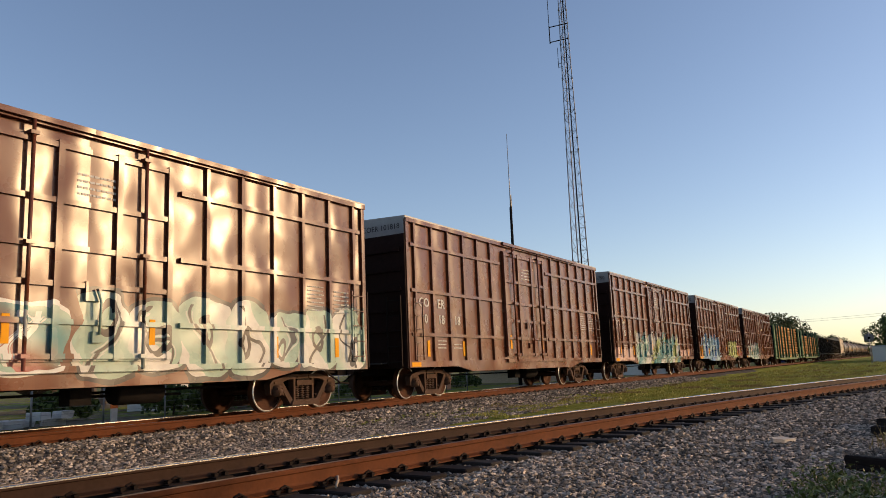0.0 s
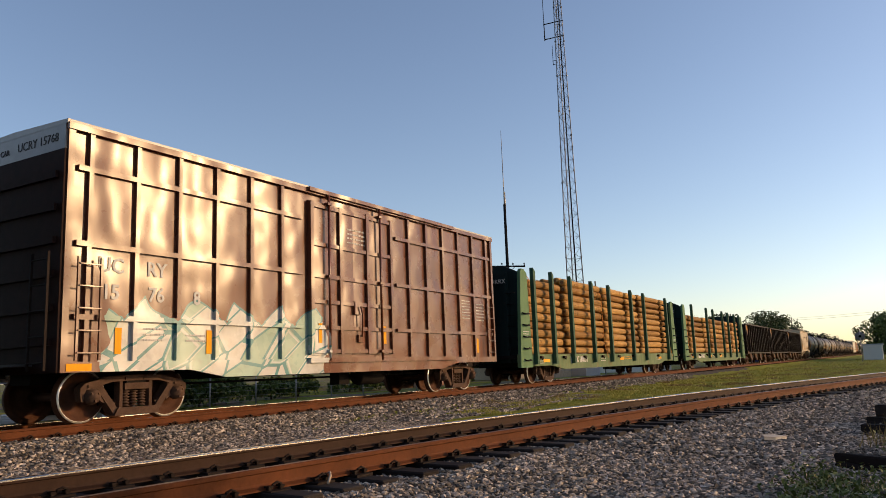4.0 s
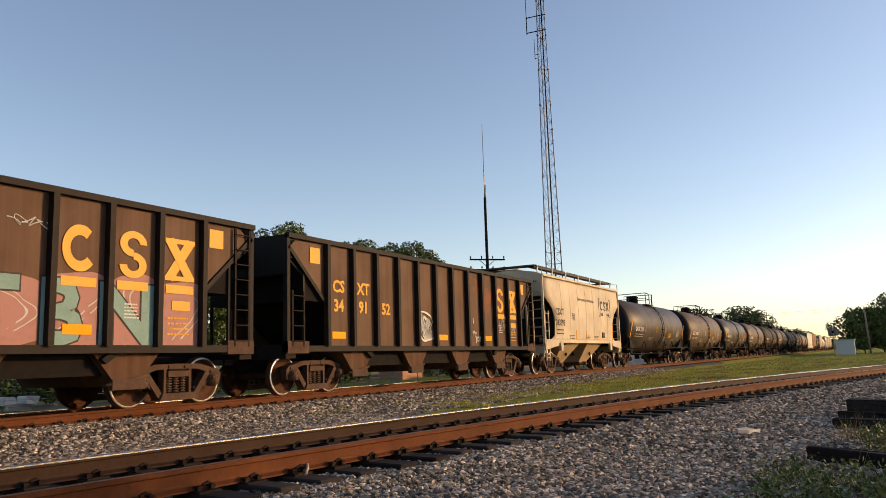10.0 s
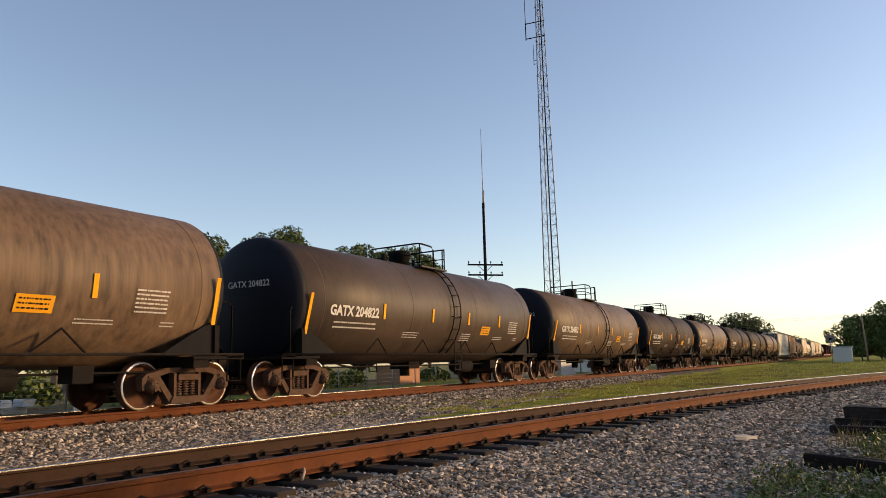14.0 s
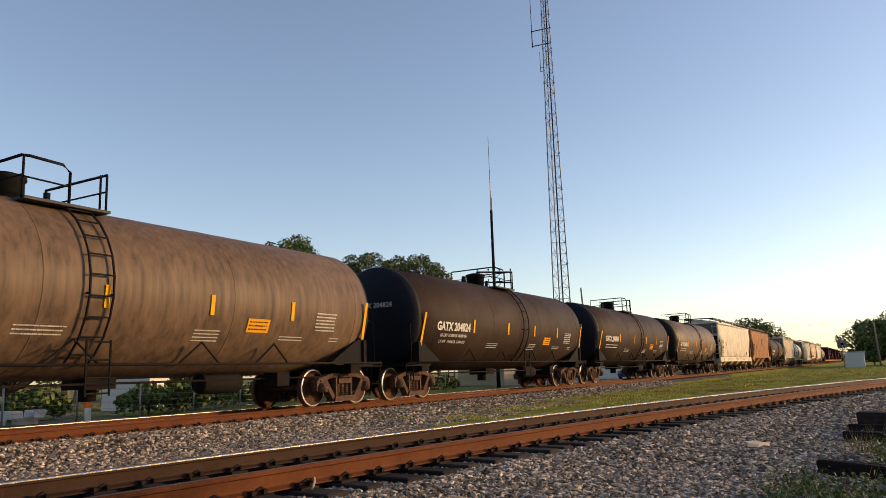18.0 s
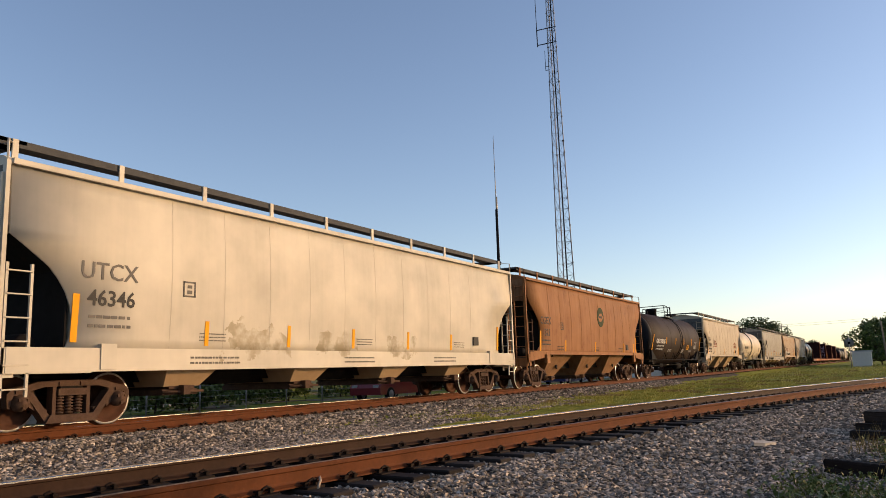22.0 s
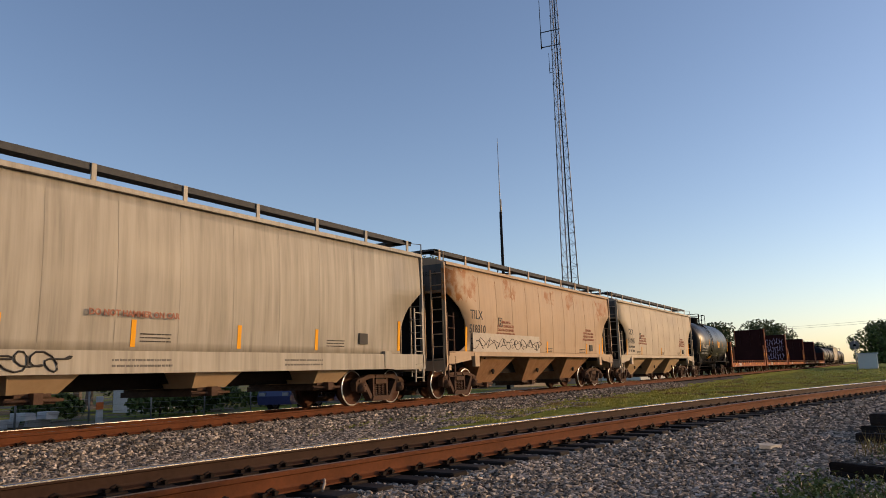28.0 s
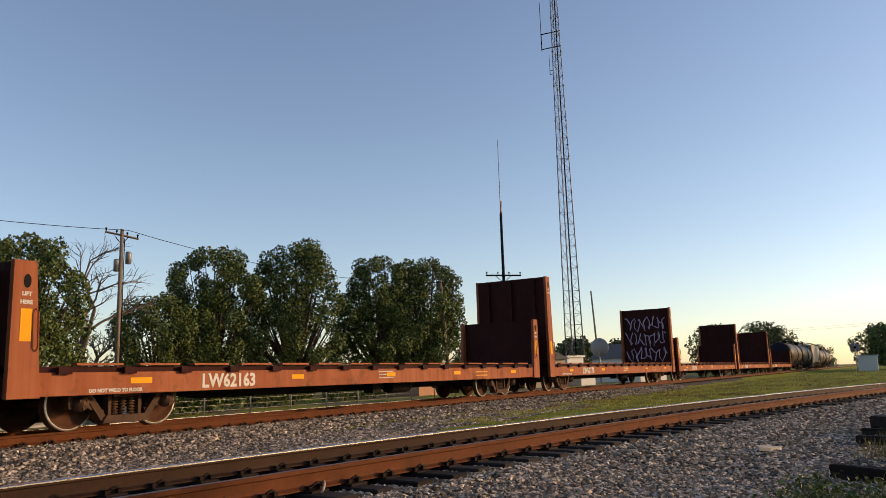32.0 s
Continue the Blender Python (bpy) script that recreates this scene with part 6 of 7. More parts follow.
for word, x, wide, fill in (("D", -2.5, 0.86, M_SPRAYWHITE), ("E", -1.5, 0.92, M_SPRAYWHITE), ("X", -0.5, 0.95, M_SPRAYWHITE), ("R", 0.5, 0.9, M_SPRAYWHITE),
                            ("T", 1.75, 0.95, M_SPRAYTEAL), ("B", 2.9, 0.95, M_SPRAYTEAL), ("N", 4.2, 1.1, M_SPRAYTEAL)):
    lettering(word, 1.46, M_SPRAYINK, white_car, x, -1.505, 1.62, "sprayed_letter", bold=0.085, width=wide)
    lettering(word, 1.46, fill, white_car, x, -1.509, 1.62, "sprayed_letter", bold=0.055, width=wide)
last_open = open_hopper(165.8, 181.6, "349152", [(-1.4, -0.6, 1.3, 2.2, (WHITE_, DK := (0.06, 0.034, 0.021)), CHALK), (5.9, 6.3, 1.2, 1.6, (WHITE_, GOLD), CHALK)], "dark brown open hopper with yellow lettering and scribbled tags")
tag_row(last_open, [(4.44, 1.95, 0.55, 0.5), (5.4, 1.7, 0.4, 0.3), (-1.0, 1.7, 0.6, 0.5)], 71)
for word, x, z in (("I", 2.1, 1.97), ("My", 2.17, 1.56), ("JOB", 2.45, 1.36)):
    lettering(word, 0.24, M_CHALKLINE, last_open, x, -1.512, z, bold=0.004)


# ---- covered hoppers ----
def shell(profile, half_at, cols, mat_faces=None):
    """A skin over a cross-section of (y, z), whose length follows from the height; its two ends are closed."""
    bm = bmesh.new()
    grid = []
    for y, z in profile:
        h = half_at(z)
        grid.append([bm.verts.new((-h + 2 * h * k / cols, y, z)) for k in range(cols + 1)])
    for a, b in zip(grid, grid[1:] + grid[:1]):
        for k in range(cols):
            bm.faces.new((a[k], a[k + 1], b[k + 1], b[k]))
    m = len(grid)
    for k in (0, -1):
        for i in range(m // 2):
            ring = list(dict.fromkeys((grid[i][k], grid[i + 1][k], grid[m - 2 - i][k], grid[m - 1 - i][k])))
            if len(ring) > 2:
                bm.faces.new(ring)
    bmesh.ops.recalc_face_normals(bm, faces=bm.faces[:])
    return bm


def covered_hopper(s0, s1, label, mat, bay_mat, bays, marks, number, top=4.1, rust_posts=None, round_side=True, text=M_DARKTEXT, emblem=None, tall_bays=True, red_print=False, end_mat=None, mark_x=1.9, high_notch=False, loads=()):
    car, L = start_car("covered_hopper", label, s0, s1, "covered hoppers of the train")
    H, W = L / 2 - 0.62, 1.52
    SB = 1.28
    bulge = 0.06 if round_side else 0.02
    cut = 0.84 if tall_bays else 1.7

    # how far the side sheets are cut back at the ends, and the body's own ends behind them
    heights, backs = ((1.40, 1.48, 1.63, 2.0, 2.4, 2.74, 2.91, 3.1, 3.2), (0.75, 0.95, 1.24, 1.27, 1.14, 0.86, 0.6, 0.25, 0.02)) if tall_bays else \
        ((1.3, 1.5, 1.9, 2.3, 2.6, 2.9, 3.05), (1.05, 1.12, 1.12, 0.95, 0.68, 0.25, 0.02))
    if high_notch:
        heights, backs = (1.40, 1.5, 1.65, 1.9, 2.3, 2.65, 2.9, 3.2, 3.6), (0.85, 1.02, 1.2, 1.28, 1.22, 1.0, 0.72, 0.32, 0.02)
    deep = max(backs) + 0.12

    def half(z):
        return H - 0.1 - float(np.interp(z, heights, backs))

    def inner_half(z):
        return H - 0.12 if z > heights[-1] + 0.01 else H - deep

    zs = [1.40 if tall_bays else SB, 1.48, 1.6, 1.8, 2.0, 2.2, 2.4, 2.6, 2.74, 2.91, 3.05, 3.18, 3.23, 3.6, top - 0.25, top - 0.04]
    side = [(W - 0.05 + bulge * math.sin(math.pi * min(1, (z - SB) / (top - SB))), z) for z in zs]
    arch = [(W - 0.02, top), (1.2, top + 0.15), (0.6, top + 0.25), (0.0, top + 0.28)]
    prof = [(y - 0.03, z) for y, z in side] + arch
    prof = prof + [(-y, z) for y, z in prof[-2::-1]]
    part("body", shell(prof, inner_half, 4), mat, car)
    for s in (-1, 1):
        bm = bmesh.new()
        skins = [[[bm.verts.new((half(z) * (k / 6 - 1), s * (y - d), z)) for k in range(13)] for y, z in side] for d in (0.0, 0.022)]
        n = len(side) - 1
        for k in range(12):
            for i in range(n):
                for g in skins:
                    bm.faces.new((g[i][k], g[i][k + 1], g[i + 1][k + 1], g[i + 1][k])).smooth = True
            for i in (0, n):
                bm.faces.new((skins[0][i][k], skins[0][i][k + 1], skins[1][i][k + 1], skins[1][i][k]))
        for i in range(n):
            for k in (0, 12):
                bm.faces.new((skins[0][i][k], skins[0][i + 1][k], skins[1][i + 1][k], skins[1][i][k]))
        bmesh.ops.recalc_face_normals(bm, faces=bm.faces[:])
        part("side_sheet", bm, mat, car, "curved side sheet, cut back in a round notch at both ends")
    for s in (-1, 1):
        part("roof_edge", box(-H + 0.1, H - 0.1, *sorted((s * (W - 0.04), s * (W + 0.045))), top - 0.05, top + 0.04), mat, car)
        part("side_sill", box(-H + 0.15, H - 0.15, *sorted((s * (W - 0.1), s * (W + 0.04))), SB - (0.36 if not tall_bays else 0.0), SB + (0.03 if not tall_bays else 0.14)), mat, car)
        n = 11 if L > 15 else 8
        for k in range(1, n):
            x = -H + cut + 0.2 + (2 * H - 2 * cut - 0.4) * k / n
            pts = [(0, s * (y + 0.004), z) for y, z in side]
            part("seam", kept(f"seam_{mat.name}_{s}_{top}_{round_side}", lambda: tube(pts, 0.0045 if tall_bays else 0.002, 4), mat), mat, car, at=(x, 0, 0))
        for e in (-1, 1):
            xe = e * H
            bm = box(*sorted((xe, xe - e * 0.07)), *sorted((s * (W - 0.08), s * (W + 0.02))), 0.95, top)
            part("corner_post", bm, mat, car)
            part("corner_bracket", prism([(xe, 0.9), (xe - e * 1.6, 0.9), (xe - e * 1.6, SB + 0.02), (xe, SB + 0.02)] if not tall_bays else [(xe, 1.0), (xe - e * 1.55, 1.16), (xe - e * 1.55, SB + 0.02), (xe, SB + 0.02)],
                                         *sorted((s * (W - 0.06), s * (W + 0.03)))), mat, car)
            part("jacking_pad", box(*sorted((xe - e * 1.75, xe - e * 2.05)), *sorted((s * (W - 0.05), s * (W + 0.06))), 0.95, SB + 0.1), mat, car)
            ladder(car, min(xe - e * 0.1, xe - e * 0.5), max(xe - e * 0.1, xe - e * 0.5), s * (W + 0.01), 0.55, 2.6 if e < 0 else 2.6, 6, mat if mat in (M_CREAM, M_UTCX, M_ACFX, M_TILX) else M_TRUCK)
            bm = tube([(xe - e * 0.02, s * W, 2.4), (xe - e * 0.02, s * W, top + 0.34), (xe - e * 0.5, s * 0.9, top + 0.42)], 0.02, 5)
            part("grab_rail", bm, mat, car)
    for e in (-1, 1):
        xe = e * H
        part("end_sill", box(*sorted((xe, xe - e * 0.3)), -W, W, 0.85, 1.15), mat, car)
        part("end_platform", box(*sorted((xe - e * 0.1, xe - e * 1.3)), -W + 0.1, W - 0.1, 1.15, 1.2), M_GRATE, car)
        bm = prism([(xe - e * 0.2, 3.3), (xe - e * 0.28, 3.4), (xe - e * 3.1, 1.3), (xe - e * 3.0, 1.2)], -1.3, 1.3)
        part("slope_sheet", bm, M_SHADEDARK, car, "sloping end sheet, shade put into its colour")
        part("end_sheet", box(*sorted((xe - e * 0.125, xe - e * 0.105)), -W + 0.06, W - 0.06, 3.3, top - 0.02), end_mat or M_SHADEGREY, car, "upper end sheet, shade-toned on most cars")
        # Added black sheet that stands for the shade in the notch.
        part("end_curtain", box(*sorted((xe - e * (deep - 0.06), xe - e * (deep - 0.1))), -W + 0.07, W - 0.07, 1.2, 3.0), M_UNDER, car, "black sheet added for the shade below the slope")
        for y in (-0.75, 0.75):
            bm = tube([(xe - e * 0.06, y, 1.1), (xe - e * 0.06, y, 3.5)], 0.045, 6)
            part("end_stay", bm, mat, car)
        ladder_end(car, xe - e * -0.02, -W + 0.05, -W + 0.45, 0.7, top - 0.2, 9, mat)
        part("brake_gear", lathe([(0, -0.3), (0.16, -0.3), (0.18, -0.25), (0.18, 0.25), (0.16, 0.3), (0, 0.3)], 10, "y", (xe - e * 0.75, -0.75, 1.38)), M_UNDER, car)
    # roof walk on brackets with a line of hatches
    walk_z = top + 0.42
    for s in (-1, 1):
        n = 9 if L > 15 else 6
        rw = part("roof_walk", box(-H + 0.05, H - 0.05, *sorted((s * 0.72, s * 1.18)), walk_z - 0.03, walk_z + 0.03), M_GRATE, car, "dark steel grating roof walk")
        part("walk_edge", box(-H + 0.05, H - 0.05, *sorted((s * 1.18, s * 1.2)), walk_z - 0.09, walk_z + 0.035), M_GRATE, rw)
        for k in range(n + 1):
            x = -H + 0.3 + (2 * H - 0.6) * k / n
            bm = prism([(x - 0.05, top - 0.03), (x + 0.05, top - 0.03), (x + 0.05, walk_z + 0.03), (x - 0.05, walk_z + 0.03)], *sorted((s * 1.205, s * 1.235)))
            part("walk_bracket", bm, mat, car)
    for e in (-1, 1):
        part("end_walk", box(*sorted((e * (H - 0.02), e * (H - 0.5))), -1.2, 1.2, walk_z - 0.03, walk_z + 0.03), M_GRATE, car)
    nh = 10 if L > 15 else 6
    for k in range(nh):
        x = -H + 0.9 + (2 * H - 1.8) * k / (nh - 1)
        part("hatch", kept(f"hatch_{mat.name}_{top}", lambda: box(-0.55, 0.55, -0.3, 0.3, top + 0.2, top + 0.36, 0.03), mat), mat, car, at=(x, 0, 0))
    # bays
    for k in range(bays):
        x = -H + 2.1 + (2 * H - 4.2) * ((k + 0.5) / bays)
        w = min(1.55, (2 * H - 4.2) / bays * 0.36) if tall_bays else 0.62
        lo = 0.40 if tall_bays else 0.62
        up = 1.42 if tall_bays else 0.95
        bm = bmesh.new()
        top4 = [bm.verts.new((x + a * w, b * (W - 0.1), up)) for a, b in ((-1, -1), (1, -1), (1, 1), (-1, 1))]
        bot4 = [bm.verts.new((x + a * w * (0.45 if tall_bays else 0.7), b * (0.62 if tall_bays else 1.1), lo)) for a, b in ((-1, -1), (1, -1), (1, 1), (-1, 1))]
        bm.faces.new(top4)
        bm.faces.new(bot4[::-1])
        for i in range(4):
            j = (i + 1) % 4
            bm.faces.new((top4[i], bot4[i], bot4[j], top4[j]))
        bmesh.ops.recalc_face_normals(bm, faces=bm.faces[:])
        bay = part("hopper_bay", bm, bay_mat, car, "tapered discharge bay")
        ye = 0.62 if tall_bays else 1.06
        bm = box(x - w * 0.5, x + w * 0.5, -ye - 0.05, ye + 0.05, lo - 0.05, lo + 0.01)
        bm_box(bm, x - 0.42, x + 0.42, -ye, ye, lo - 0.16, lo - 0.05)
        bm_tube(bm, [(x - 0.5, -ye - 0.08, lo - 0.1), (x + 0.5, -ye - 0.08, lo - 0.1)], 0.03, 6)
        bm_box(bm, x - 0.08, x + 0.08, -ye - 0.2, -ye, lo - 0.16, lo + 0.02)
        part("outlet_gate", bm, M_TRUCK, bay)
        if tall_bays:
            bm = lathe([(0, -0.02), (0.11, -0.02), (0.11, 0.0), (0.0, 0.0)], 12, "y", (x + 0.12, -(0.62 + (W - 0.1 - 0.62) * 0.4) - 0.03, lo + (up - lo) * 0.4))
            part("bay_vibrator_bracket", bm, M_UNDER, bay)
    # Coloured black to give the shaded gaps between bays.
    part("floor_sheet", prism([(-H + 1.5, SB), (H - 1.5, SB), (H - 2.6, 0.72), (-H + 2.6, 0.72)], -0.5, 0.5), M_UNDER, car, "sheet between the bays, shade put into its black")

    def skin(z):
        """Where the bowed side sheet lies at a height, and how it leans there."""
        u = math.pi * min(1.0, (z - SB) / (top - SB))
        return -(W - 0.05 + bulge * math.sin(u)) - 0.006, math.degrees(math.atan(bulge * math.cos(u) * math.pi / (top - SB)))

    yl = skin(2.3)[0]
    lx = -H + mark_x
    lettering(marks, 0.42, text, car, lx, skin(2.6)[0], 2.6, bold=0.003)
    lettering(number, 0.38, M_DARKTEXT, car, lx + 0.06, skin(2.14)[0], 2.14, tilt=90 + skin(2.14)[1], bold=0.006)
    lettering(f"{marks} {number}", 0.2, text, car, -H + 0.05, -0.7, 3.8, turn=-90)
    if loads:
        for k, line in enumerate(loads):
            lettering(line, 0.15, M_DARKTEXT, car, lx + 0.1, skin(1.84 - 0.2 * k)[0], 1.84 - 0.2 * k, tilt=92, bold=0.003)
    else:
        bars(text, car, lx + 0.05, skin(1.76)[0], 1.76, 0.85, 2, 0.085, 0.07, tilt=skin(1.76)[1], seed=1)
    bm = bmesh.new()
    for a, b, c, d in ((-0.15, 0.15, 0.12, 0.15), (-0.15, 0.15, -0.15, -0.12), (-0.15, -0.12, -0.15, 0.15), (0.12, 0.15, -0.15, 0.15), (-0.05, 0.06, 0.02, 0.08), (-0.05, 0.06, -0.09, -0.02)):
        bm_box(bm, a, b, -0.003, 0.003, c, d)
    part("stencil_plate", bm, text, car, at=(lx + 1.75, skin(2.45)[0], 2.45))
    for k, x in enumerate((-H + cut + 3.0, 0.6, H - 3.6)):
        if red_print:
            for j, line in enumerate(("ABRIR TAPAS", "ANTES DE DESCARGAR", "OPEN HATCH COVERS", "BEFORE UNLOADING CAR") if k != 1 else ()):
                lettering(line, 0.125, M_REDTEXT, car, x + 0.4, skin(2.45 - 0.135 * j)[0], 2.45 - 0.135 * j, bold=0.003)
        bars(text, car, x - 0.4, skin(1.55)[0], 1.55, 0.7, 3, 0.035, 0.03, tilt=skin(1.55)[1], seed=k + 5)
    part("tare_panel", box(H - 3.1, H - 2.75, yl - 0.004, yl + 0.03, 1.55, 1.82), M_DARKTEXT, car)
    first = 1.32 if tall_bays else 1.28
    reflectors(car, [-H + first, H - first], skin(1.8)[0] - 0.002, 1.8, 0.8, 0.12, skin(1.8)[1])
    if tall_bays:
        reflectors(car, [-H + cut + 3.2, 0.0, H - cut - 2.6, H - cut - 0.9][:4 if L > 15 else 3], skin(1.65)[0], 1.65, 0.45, 0.1, skin(1.65)[1])
    else:
        reflectors(car, [-5.1, -2.7, -0.3, 2.25, 4.7], skin(1.62)[0], 1.62, 0.48, 0.10, skin(1.62)[1])
        for x in (-4.9, -0.1, 4.2):
            bars(M_GREYTEXT, car, x, -W - 0.043, 1.1, 1.3, 2, 0.06, 0.04, seed=int(x * 3))
    if emblem:
        x = H - 2.55
        yl = skin(3.1)[0]
        bm = bmesh.new()
        for a, b, c, d in ((-0.95, -0.91, 2.6, 3.5), (-0.95, -0.75, 3.46, 3.5), (-0.95, -0.75, 2.6, 2.64), (0.91, 0.95, 2.6, 3.5), (0.75, 0.95, 3.46, 3.5), (0.75, 0.95, 2.6, 2.64)):
            bm_box(bm, x + a, x + b, yl - 0.004, yl + 0.01, c, d)
        for a in (-0.6, -0.38, 0.4, 0.62):
            bm_lathe(bm, [(0, -0.004), (0.09, -0.004), (0.09, 0.01), (0, 0.01)], 12, "y", (x + a, yl, 2.72))
        y0, y1 = yl - 0.004, yl + 0.01
        arc_plate(bm, [(x - 0.5, 3.14, 0.2, 0.24, a * math.pi / 18) for a in range(5, 33)], 0.55, y0, y1)
        arc_plate(bm, [(x, 3.25, 0.17, 0.14, a * math.pi / 18) for a in range(0, 28)], 0.45, y0, y1)
        arc_plate(bm, [(x, 3.03, 0.17, 0.14, a * math.pi / 18) for a in range(-18, 10)], 0.45, y0 + 0.001, y1 - 0.001)
        bm_bar(bm, (x + 0.34, 2.92), (x + 0.64, 3.36), 0.11, y0, y1)
        bm_bar(bm, (x + 0.34, 3.36), (x + 0.64, 2.92), 0.11, y0 - 0.001, y1 + 0.001)
        part("emblem", bm, M_DARKTEXT, car, "grey bracketed emblem")
        lettering("How tomorrow moves", 0.26, M_GREYTEXT, car, x - 2.9, skin(3.3)[0], 3.3)
    underframe(car, 2 * H, False, 1.05 if tall_bays else 0.95, False)
    gear(car, L, L / 2 - 2.2, H)
    return car


covered_hopper(181.6, 193.8, "cream two-bay covered hopper with black lettering", M_CREAM, M_BAY, 2, "CSXT", "243393", 4.08, emblem=True, end_mat=M_CREAM)


# ---- tank cars ----
def tank_car(s0, s1, label, mat, marks, number, R=1.58, zc=2.38, text=M_WHITE, shine=False, band=None, strips=True, sill=M_UNDER, placard=True, loads=(), man=0.0):
    car, L = start_car("tank_car", label, s0, s1, "tank cars of the train")
    C = L / 2 - 1.38
    squat = L < 15.0
    prof = [(0.0, -C - 0.55)]
    for k in range(1, 8):
        a = k / 7 * math.pi / 2
        prof.append((R * math.sin(a), -C - 0.55 * math.cos(a)))
    prof += [(R, -C / 2), (R, 0.0), (R, C / 2)]
    prof += [(r, -x) for r, x in prof[:8][::-1]]
    part("tank", lathe([(R - 0.03, -C - 0.02)] + [p for p in prof if p[0] > R - 0.002] + [(R - 0.03, C + 0.02)], 56, "x", (0, 0, zc)), mat, car)
    for e in (-1, 1):
        head = [(x, e * abs(z)) for x, z in prof[:8]]
        # Dark tanks get heads coloured for their shade; the white tank keeps its paint.
        part("tank_head", lathe(head + [(R - 0.04, e * (C - 0.05))], 56, "x", (0, 0, zc)), mat if mat is M_TANKWHITE else M_TANKHEAD, car, "" if mat is M_TANKWHITE else "domed tank head, shade put into its blue-black")
    for k in (-0.62, -0.2, 0.22, 0.64):
        part("weld_seam", lathe([(R - 0.01, -0.02), (R + 0.006, -0.012), (R + 0.006, 0.012), (R - 0.01, 0.02)], 56, "x", (k * C * 1.45, 0, zc)), mat, car)
    sz = 1.04
    for s in (-1, 1):
        part("side_rail", tube([(-C - 0.75, s * 1.5, sz), (C + 0.75, s * 1.5, sz)], 0.028, 6), sill, car)
        for x in (-C * 0.55, -C * 0.2, C * 0.2, C * 0.5):
            bm = tube([(x - 0.5, s * 1.46, sz + 0.02), (x, s * (R * 0.955), sz + 0.42), (x + 0.5, s * 1.46, sz + 0.02)], 0.022, 5)
            part("rail_bracket", bm, sill, car)
        for e in (-1, 1):
            xb = e * (C - 0.35)
            bm = prism([(xb + e * 0.38, 1.0), (xb + e * 0.38, 1.66), (xb + e * 0.22, 1.68), (xb - e * 0.35, 1.38), (xb - e * 1.0, 1.04)], *sorted((s * 1.36, s * 1.44)))
            part("saddle", bm, M_BLACK, car, "black tank saddle plate")
            part("saddle_post", box(*sorted((xb + e * 0.3, xb + e * 0.42)), *sorted((s * 1.3, s * 1.5)), 1.0, 1.62), sill, car)
            part("step", box(*sorted((e * (C + 0.3), e * (C + 0.75))), *sorted((s * 1.2, s * 1.5)), sz - 0.07, sz), sill, car)
            bm = tube([(e * (C + 0.45), s * 1.46, sz), (e * (C + 0.45), s * 1.46, sz + 1.0), (e * (C + 0.35), s * 1.4, sz + 1.1), (e * (C + 0.12), s * 1.3, sz + 1.05)], 0.02, 6)
            bm_tube(bm, [(e * (C + 0.72), s * 1.46, sz), (e * (C + 0.72), s * 1.46, 0.5), (e * (C + 0.34), s * 1.46, 0.5), (e * (C + 0.34), s * 1.46, sz)], 0.02, 5)
            part("handrail", bm, sill, car)
    for e in (-1, 1):
        part("end_platform", box(*sorted((e * (C - 0.6), e * (C + 0.78))), -1.5, 1.5, 0.94, 1.0), sill, car)
        part("stub_sill", box(*sorted((e * (C - 1.6), e * (C + 0.78))), -0.3, 0.3, 0.66, 0.95), M_UNDER, car)
        part("bolster_arm", box(*sorted((e * (C - 0.55), e * (C - 0.15))), -1.45, 1.45, 0.78, 1.0), M_UNDER, car)
    # man way, its platform, hand rails and the ladders
    T = zc + R
    mx, mr, rail_x, gap, lx = (-0.2, 0.55, -1.6, (-0.55, 0.62), -1.34) if squat else (-0.22, 0.34, -0.42, (-0.34, 0.42), 0.38)
    last = gap[1] if squat else 1.16
    part("manway", lathe([(0.0, T + 0.46), (mr * 0.6, T + 0.45), (mr * 1.08, T + 0.40), (mr * 1.1, T + 0.33), (mr, T + 0.31), (mr, T - 0.1), (0.0, T - 0.1)], 20, at=(mx, 0, 0)), M_BLACK, car, "black man-way dome")
    part("valve", lathe([(0, T + 0.30), (0.07, T + 0.28), (0.09, T + 0.12), (0.09, T - 0.05), (0, T - 0.05)], 10, at=(mx - 0.75, 0.1, 0)), M_BLACK, car)
    part("valve", lathe([(0, T + 0.24), (0.06, T + 0.23), (0.06, T - 0.05), (0, T - 0.05)], 10, at=(mx + 0.75, -0.1, 0)), M_BLACK, car)
    plat = part("platform", box(rail_x, last + 0.06, -0.98, -0.42, T - 0.16, T - 0.11), M_GRATE, car, "grated platform beside the man way")
    part("platform_far", box(rail_x, last + 0.06, 0.42, 0.98, T - 0.16, T - 0.11), M_GRATE, car)
    # a bent rail that crosses the tank and comes down beside the ladder, and the one at the platform's other end
    bm = tube([(rail_x, 0.92, T - 0.15), (rail_x, 0.92, T + 0.57), (rail_x, -0.84, T + 0.60), (rail_x + 0.08, -0.92, T + 0.59)] + ([(rail_x + 0.2, -0.92, T - 0.15)] if squat else
              [(gap[1] - 0.14, -0.92, T + 0.57), (gap[1], -0.92, T + 0.46), (gap[1], -0.92, T - 0.15)]), 0.027, 6)
    bm_tube(bm, [(rail_x, -0.9, T - 0.15), (rail_x, -0.9, T + 0.58)], 0.022, 6)
    bm_tube(bm, [(rail_x, 0.92, T + 0.24), (rail_x, -0.9, T + 0.26)], 0.018, 5)
    part("hand_rail", bm, M_BLACK, plat)
